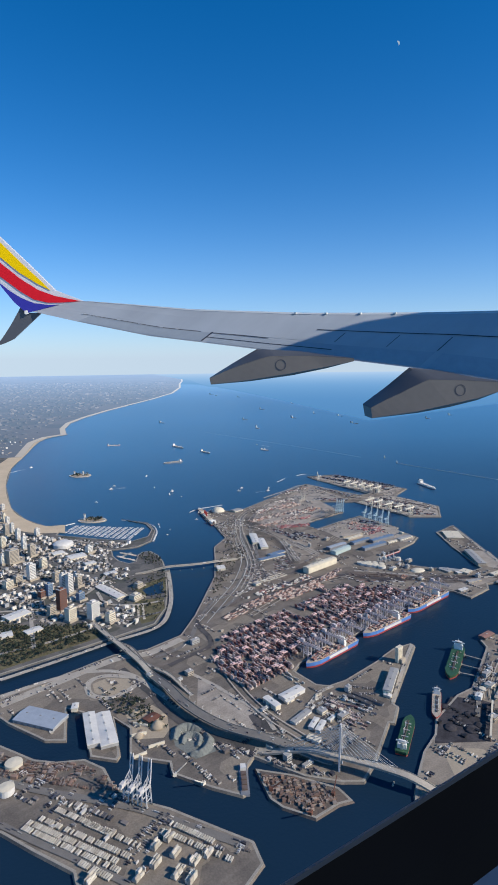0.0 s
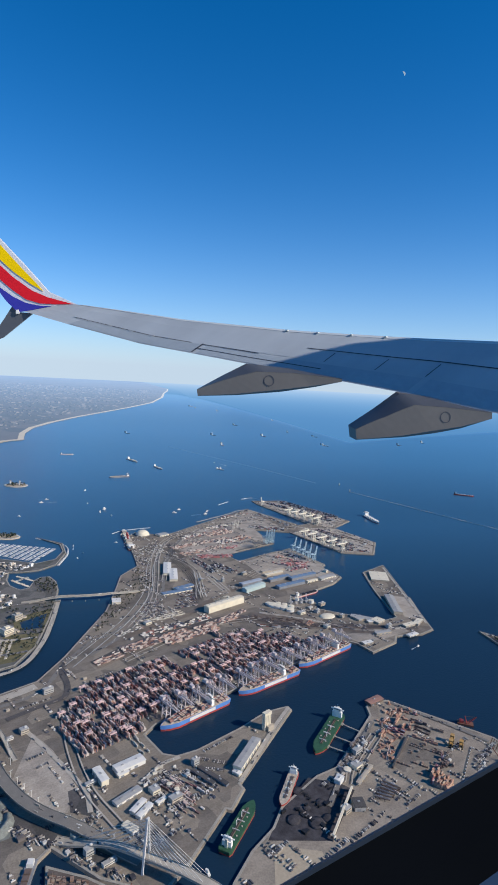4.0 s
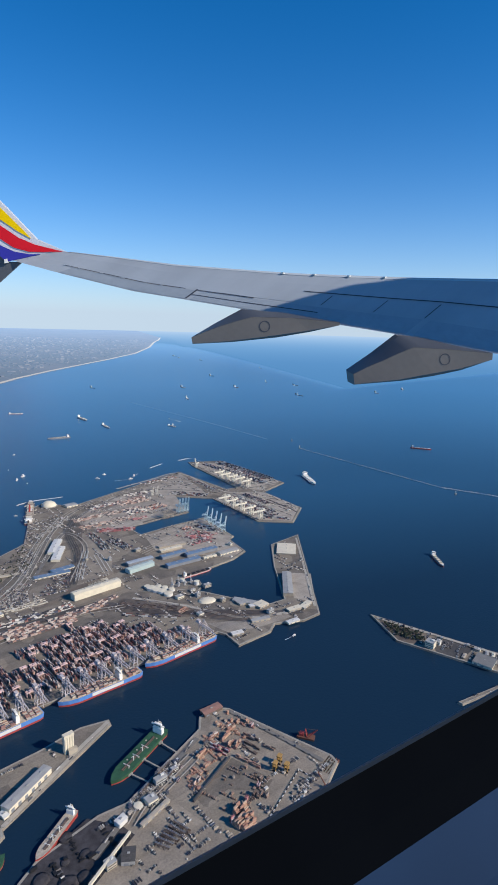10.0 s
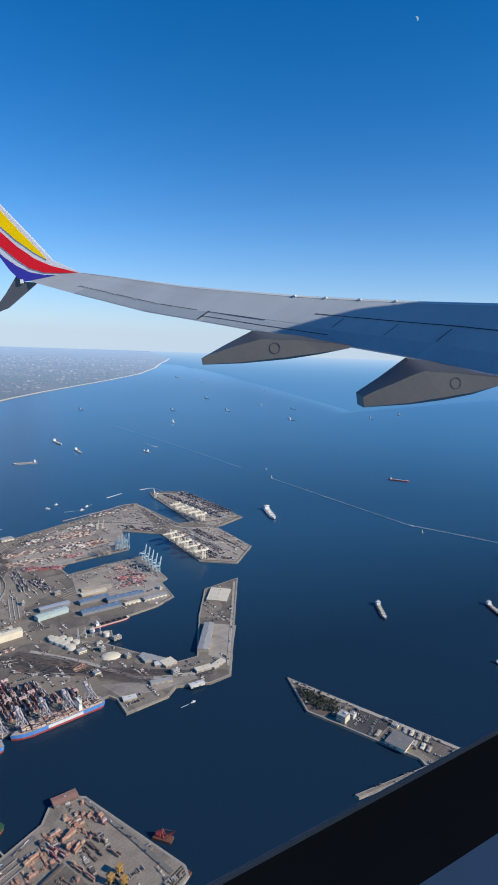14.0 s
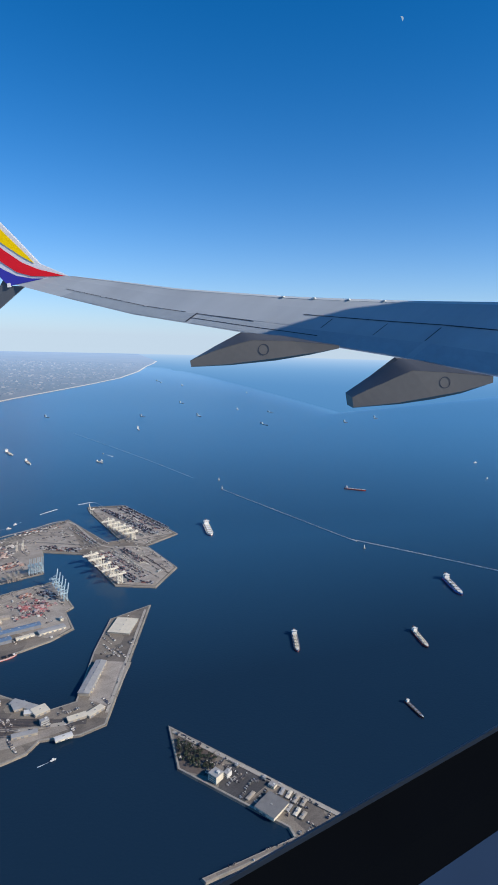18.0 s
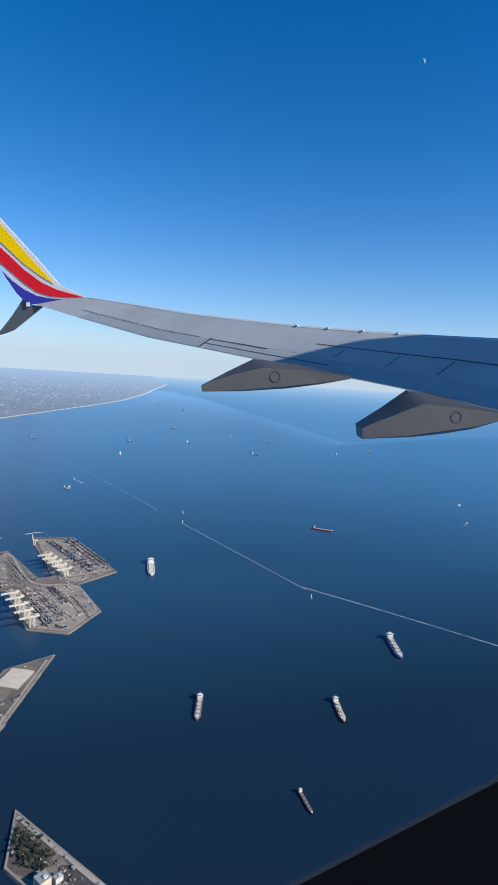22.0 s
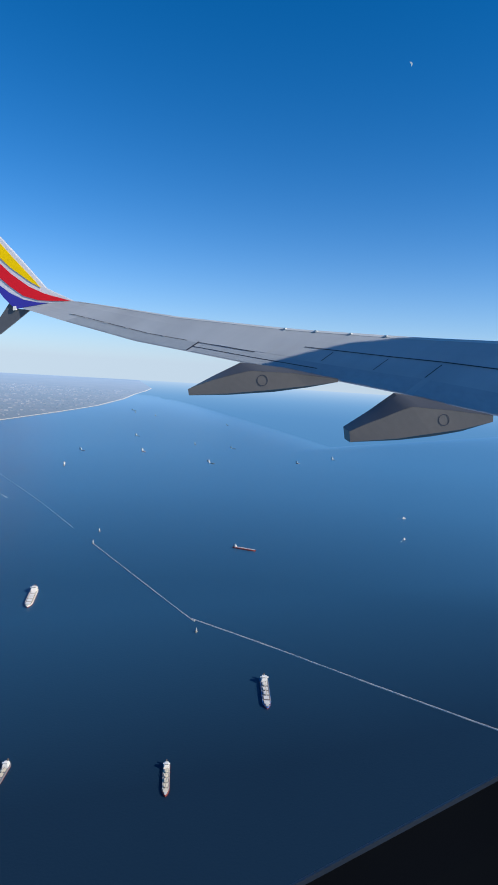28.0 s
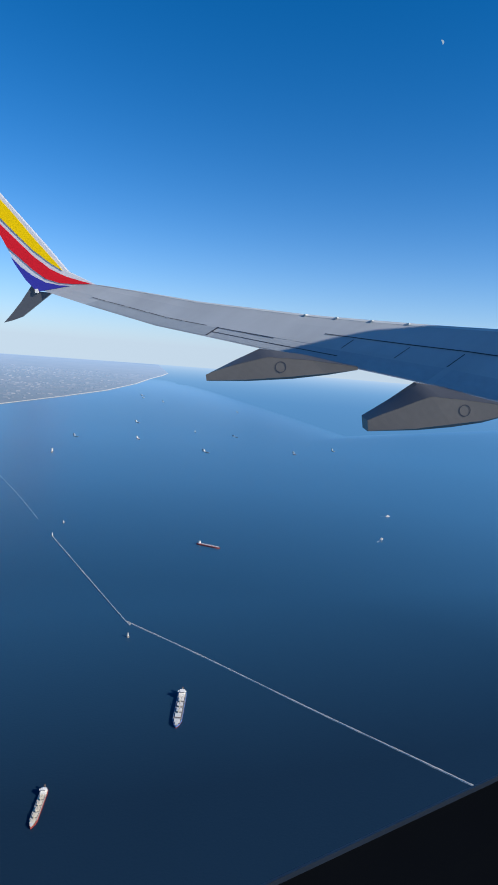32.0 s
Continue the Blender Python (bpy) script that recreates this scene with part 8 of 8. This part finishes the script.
for a, b in (((-56.2, 240.8), (-49.3, 244.8)), ((-52.0, 231.4), (-49.1, 236.0)), ((-54.0, 232.1), (-45.6, 226.3)), ((-53.7, 236.3), (-46.0, 232.4)), ((-14.7, 237.7), (-9.2, 242.3)), ((-14.3, 240.4), (-9.2, 244.5))):
    d = Vector(b) - Vector(a)
    g = Geo()
    for i in range(int(d.length / 0.6)):
        g.box(0.3 + i * 0.6, rng.uniform(-0.1, 0.1), -0.05, rng.uniform(0.14, 0.3), 0.3, 1.0)
    row = solid("boat_row", g, M_TRAILER, "row of small white boats moored off the shore", "boats", "boat rows", "stuff")
    row.matrix_basis = pose(a[0], a[1], 0.02, 0, 0, math.degrees(math.atan2(d.y, d.x)))

# two small oil islands in the bay
def isle(p, rx, ry, label, high):
    pts = [(p[0] + rx * math.cos(a), p[1] + ry * math.sin(a)) for a in np.linspace(0, 2 * math.pi, 15)[:-1]]
    g = land("oil_island", pts, M_PILE, label, M_ROCK, 0.6)
    grove("island_palms", [(p[0] + rx * 0.7 * rng.uniform(-1, 1), p[1] + ry * 0.7 * rng.uniform(-1, 1)) for _ in range(40)], "dark palms on the oil island", 0.7, int(abs(p[0])))
    for k in range(high):
        b = thing("screen_tower", pose(p[0] + rx * (-0.5 + 0.8 * k), p[1], LAND) @ Matrix.Scale(0.62, 4), "pale screening tower on the oil island", "tower", "island towers")
        part("shaft", Geo().box(0, 0, 0, 4.5, 1.4, 1.0), M_WHITE, b)
        part("crown", Geo().box(0, 0, 4.5, 5.0, 1.7, 1.2), M_TANWALL, b)


isle((-77.3, 286.5), 7.0, 4.5, "small planted oil island beside the marina", 1)
isle((-114.7, 404.1), 7.5, 6.0, "small planted oil island out in the bay", 2)

# ---- loose clutter of the yards ----
def scatter(name, poly, n, seed_, label, mt, rot=QUAY, big=0.14, avoid=None, size=1.0):
    rg = random.Random(seed_)
    g = Geo()
    xs, ys = [p[0] for p in poly], [p[1] for p in poly]
    made = 0
    for _ in range(n * 6):
        x, y = rg.uniform(min(xs), max(xs)), rg.uniform(min(ys), max(ys))
        if not inside(x, y, poly) or (avoid and inside(x, y, avoid)) or not free(x, y, 0.3):
            continue
        k = rg.randint(6, 26)
        turn = rot + rg.choice((0, 0, 90))
        dx, dy = math.cos(radians(turn)), math.sin(radians(turn))
        if rg.random() < big:
            w = rg.uniform(0.5, 1.3) * size
            g.box(x, y, LAND, LAND + rg.uniform(0.2, 0.6), w, rg.uniform(0.35, 0.8) * size, turn)
        else:
            pitch = rg.choice((0.28, 0.4)) * size
            for i in range(k):
                qx, qy = x - dy * i * pitch, y + dx * i * pitch
                if rg.random() < 0.8 and inside(qx, qy, poly):
                    g.box(qx, qy, LAND, LAND + rg.uniform(0.14, 0.34), rg.choice((0.35, 0.6, 0.9)) * size, 0.17 * size, turn)
        made += 1
        if made >= n:
            break
    solid(name, g, mt, label, "vehicles", kind="stuff")


inner = outline(ccw(PORT + SLIP + BACK[:-1]), -0.9)
scatter("yard_vehicles", inner, 620, 41, "parked vehicles, chassis and crates strewn over the port", M_VAN, avoid=MAIN_YARD, size=0.8, big=0.08)
scatter("truck_lot", [(-3.0, 204.9), (0.9, 215.4), (8.0, 210.6), (10.3, 205.1), (3.3, 202.0)], 60, 96, "trucks and trailers on the tan gravel lot", M_VAN, rot=25, size=0.8, big=0.1)
scatter("shed_apron", [(17.4, 211.8), (27.5, 221.8), (25.8, 224.3), (15.6, 214.6)], 26, 97, "white vans and crates behind the tall transit shed", M_TRAILER, size=0.8, big=0.1)
scatter("outer_pier_rows", [(63.0, 312.0), (69.0, 319.5), (90.5, 292.5), (83.0, 287.5)], 30, 98, "packed rows of white and black containers on the outer pier", M_BOXMIXED, rot=heading((68.8, 318.9), (87.3, 295.9)), size=1.5, big=0.0)
scatter("far_arm_rows", [(50.0, 380.5), (60.5, 385.5), (90.0, 347.5), (81.0, 339.0)], 34, 99, "packed rows of white and black containers on the far pier arm", M_BOXMIXED, rot=heading((51.0, 381.9), (85.6, 342.1)), size=1.5, big=0.0)
scatter("pier_head_boxes", [(44.5, 262.0), (52.0, 270.5), (62.0, 266.0), (60.5, 256.5), (52.0, 256.0)], 30, 100, "scattered red, pink and dark containers near the pier head", M_BOXRED, rot=QUAY, size=1.2, big=0.25)
scatter("liner_car_park", [(-16.5, 273.9), (-7.3, 289.9), (-0.6, 282.2), (-2.7, 254.3), (-0.1, 227.1), (-4.5, 222.3), (-10.6, 250.9)], 120, 61, "cars packed on dark lots beside the liner", M_VAN, size=0.7, big=0.1)
scatter("terminal_vehicles", [(9.3, 128.3), (15.6, 132.7), (25.3, 126.3), (20.7, 116.5), (13.7, 119.9)], 26, 42, "trucks and crates parked in a small yard", M_VAN, big=0.15, size=0.8)
scatter("dock_crates", [(57.8, 137.5), (62.4, 149.5), (66.2, 145.2), (61.8, 134.3)], 34, 72, "terracotta crates and short containers strewn along the dock", M_BOXORANGE, big=0.3, size=0.65)
scatter("quay_boxes", [(13.1, 128.4), (16.0, 129.5), (20.8, 122.6), (17.9, 120.8)], 40, 91, "cream, orange and brown containers on the small terminal", M_BOXPALE, rot=-40, size=0.8, big=0.2)
scatter("dock_lattice", [(53.6, 124.6), (56.8, 129.6), (60.0, 127.6), (56.9, 123.4)], 14, 92, "dark steel frames and scrap on the dock", M_STEEL, rot=-30, size=0.6, big=0.2)
scatter("dock_middle", [(60.4, 133.8), (66.8, 143.6), (73.8, 138.4), (68.2, 127.2), (64.6, 128.0)], 26, 93, "brown crates and machine parts on stained ground", M_SCRAP, rot=heading((66.4, 144.0), (60.0, 133.4)), size=0.6, big=0.4)
scatter("dock_north", [(60.5, 150.0), (65.8, 157.5), (72.5, 152.6), (66.6, 145.0)], 26, 94, "terracotta containers in short rows on the dock", M_BOXORANGE, rot=QUAY + 10, size=0.7, big=0.3)
scatter("wharf_gear", [(77.3, 134.0), (79.4, 138.2), (82.8, 138.6), (80.0, 131.0)], 24, 95, "dark gear, pontoons and floats at the wharf", M_VAN, rot=30, size=0.6, big=0.4)
scatter("dock_plant", [(48.8, 133.5), (53.6, 141.7), (57.1, 144.2), (55.6, 133.6), (52.5, 128.4), (49.4, 129.6)], 70, 62, "pipes, valves and small huts of the oil berth", M_VAN, size=0.7, big=0.35)
scatter("dock_edge_craft", [(80.1, 138.6), (86.6, 143.9), (86.5, 141.5), (78.3, 131.3)], 8, 63, "small workboats and floats along the dock", M_VAN, size=0.8)
scatter("dock_cars", [(56.6, 132.3), (64.4, 127.3), (59.6, 117.4), (50.6, 121.4)], 24, 64, "rows of parked cars on the dock", M_VAN, size=0.6, big=0.0)
scatter("dock_vehicles", outline(ccw(DOCK), -0.9), 85, 43, "parked vehicles and machinery on the dock", M_VAN, avoid=[(42.1, 130.1), (48.2, 128.7), (50.7, 126.9), (44.2, 114.5), (33.0, 114.3), (35.9, 121.2)])
scatter("mole_vehicles", outline(ccw(ISLE), -0.8), 64, 44, "vehicles and crates on the mole", M_VAN, rot=-35, size=0.65)
scatter("arm_gear", [(136.0, 169.9), (118.8, 161.2), (119.5, 160.5), (136.8, 169.2)], 14, 81, "bollards, cars and gear along the pier arm", M_VAN, rot=30, size=0.26, big=0.4)
scatter("pier_pale_boxes", [(59.4, 313.0), (67.4, 322.5), (83.7, 324.9), (98.6, 301.3), (93.2, 282.7), (78.9, 283.7)], 26, 83, "rows of pale containers on the outer pier", M_TRAILER, rot=heading((67.4, 322.5), (96.1, 290.8)) + 90, size=0.8, big=0.05)
scatter("near_vehicles", [(-53.0, 115.5), (-40.4, 110.5), (-31.4, 108.4), (-22.8, 100.5), (-4.5, 91.9), (-3.3, 87.9), (-6.3, 84.4), (-29.1, 87.4), (-45.0, 95.8)], 40, 45, "vehicles and crates on the near terminal", M_VAN, rot=-30)
scatter("liner_jetties", [(-20.5, 274.0), (-26.5, 300.0), (-22.0, 302.0), (-15.0, 276.0)], 26, 101, "pale huts, gangways and tents packed beside the liner", M_TRAILER, rot=-70, size=0.8, big=0.4)
scatter("scrap_heaps", [(-2.3, 107.0), (-0.1, 101.3), (7.0, 97.0), (10.8, 99.6), (11.8, 102.5), (4.1, 105.8)], 110, 46, "rust-brown scrap and machinery", M_SCRAP, rot=10, big=0.45, size=0.75)
scatter("near_yard_boxes", [(-52.7, 114.6), (-45.0, 111.6), (-36.4, 111.3), (-30.2, 107.6), (-26.7, 103.2), (-33.4, 104.2), (-49.9, 107.9)], 90, 52, "coloured containers and scrap packed along the channel", M_SCRAP, rot=-10, big=0.35)
tank((-48.5, 110.8), 1.6, 0.9, "pale round settling tank by the channel", M_CREAM)
tank((-47.2, 104.0), 1.4, 1.2)
scatter("city_vehicles", CITY_CORE, 420, 47, "parked cars on city lots", M_VAN, rot=55, big=0.1, size=0.8)
scatter("coal_machines", [(42.8, 129.5), (48.2, 128.3), (50.3, 126.5), (44.1, 115.2), (33.7, 115.1), (36.4, 121.2)], 14, 48, "dark machines in the coal yard", M_BLACK, big=0.6)
scatter("edge_yard", [(-16.6, 118.3), (-4.0, 113.6), (4.5, 109.7), (12.4, 106.0), (8.3, 106.1), (-3.0, 111.6), (-9.5, 113.8)], 120, 49, "trucks beneath the viaduct", M_VAN)

cars = Geo()
rng = random.Random(51)
for path, w, z in ROAD_LINES:
    for i in range(len(path) - 1):
        p, q = path[i], path[i + 1]
        d = q - p
        for k in range(int(d.length / 2.0) + 1):
            if rng.random() < 0.6:
                t = rng.random()
                s = Vector((-d.y, d.x, 0)).normalized() * w * rng.choice((-0.33, -0.15, 0.15, 0.33))
                c = p.lerp(q, t) + s
                cars.box(c.x, c.y, c.z + z, c.z + z + rng.choice((0.11, 0.13, 0.27)), rng.choice((0.32, 0.36, 1.0)), 0.15, math.degrees(math.atan2(d.y, d.x)))
solid("road_traffic", cars, M_VAN, "cars and trucks on the port roads", "vehicles", kind="stuff")

# ---- the daytime moon ----
# only the sunlit crescent, built as a shape and made to glow
moon = Geo()
edge_ = [(math.sin(q), math.cos(q)) for q in np.linspace(0, math.pi, 15)]
outer_, inner_ = [(16 * a, 16 * b) for a, b in edge_], [(4 * a, 16 * b) for a, b in edge_]
moon.loft([[(x, 0, z), (x, 4, z), (u, 4, w), (u, 0, w)] for (x, z), (u, w) in zip(outer_, inner_)])
moon = solid("moon", moon, M_MOON, "pale half moon in the blue sky", "moon")
moon.matrix_basis = pose(*(1343.87, 5017.71, 2639.23), 0, -25, 0) @ Matrix.Scale(1.1, 4)
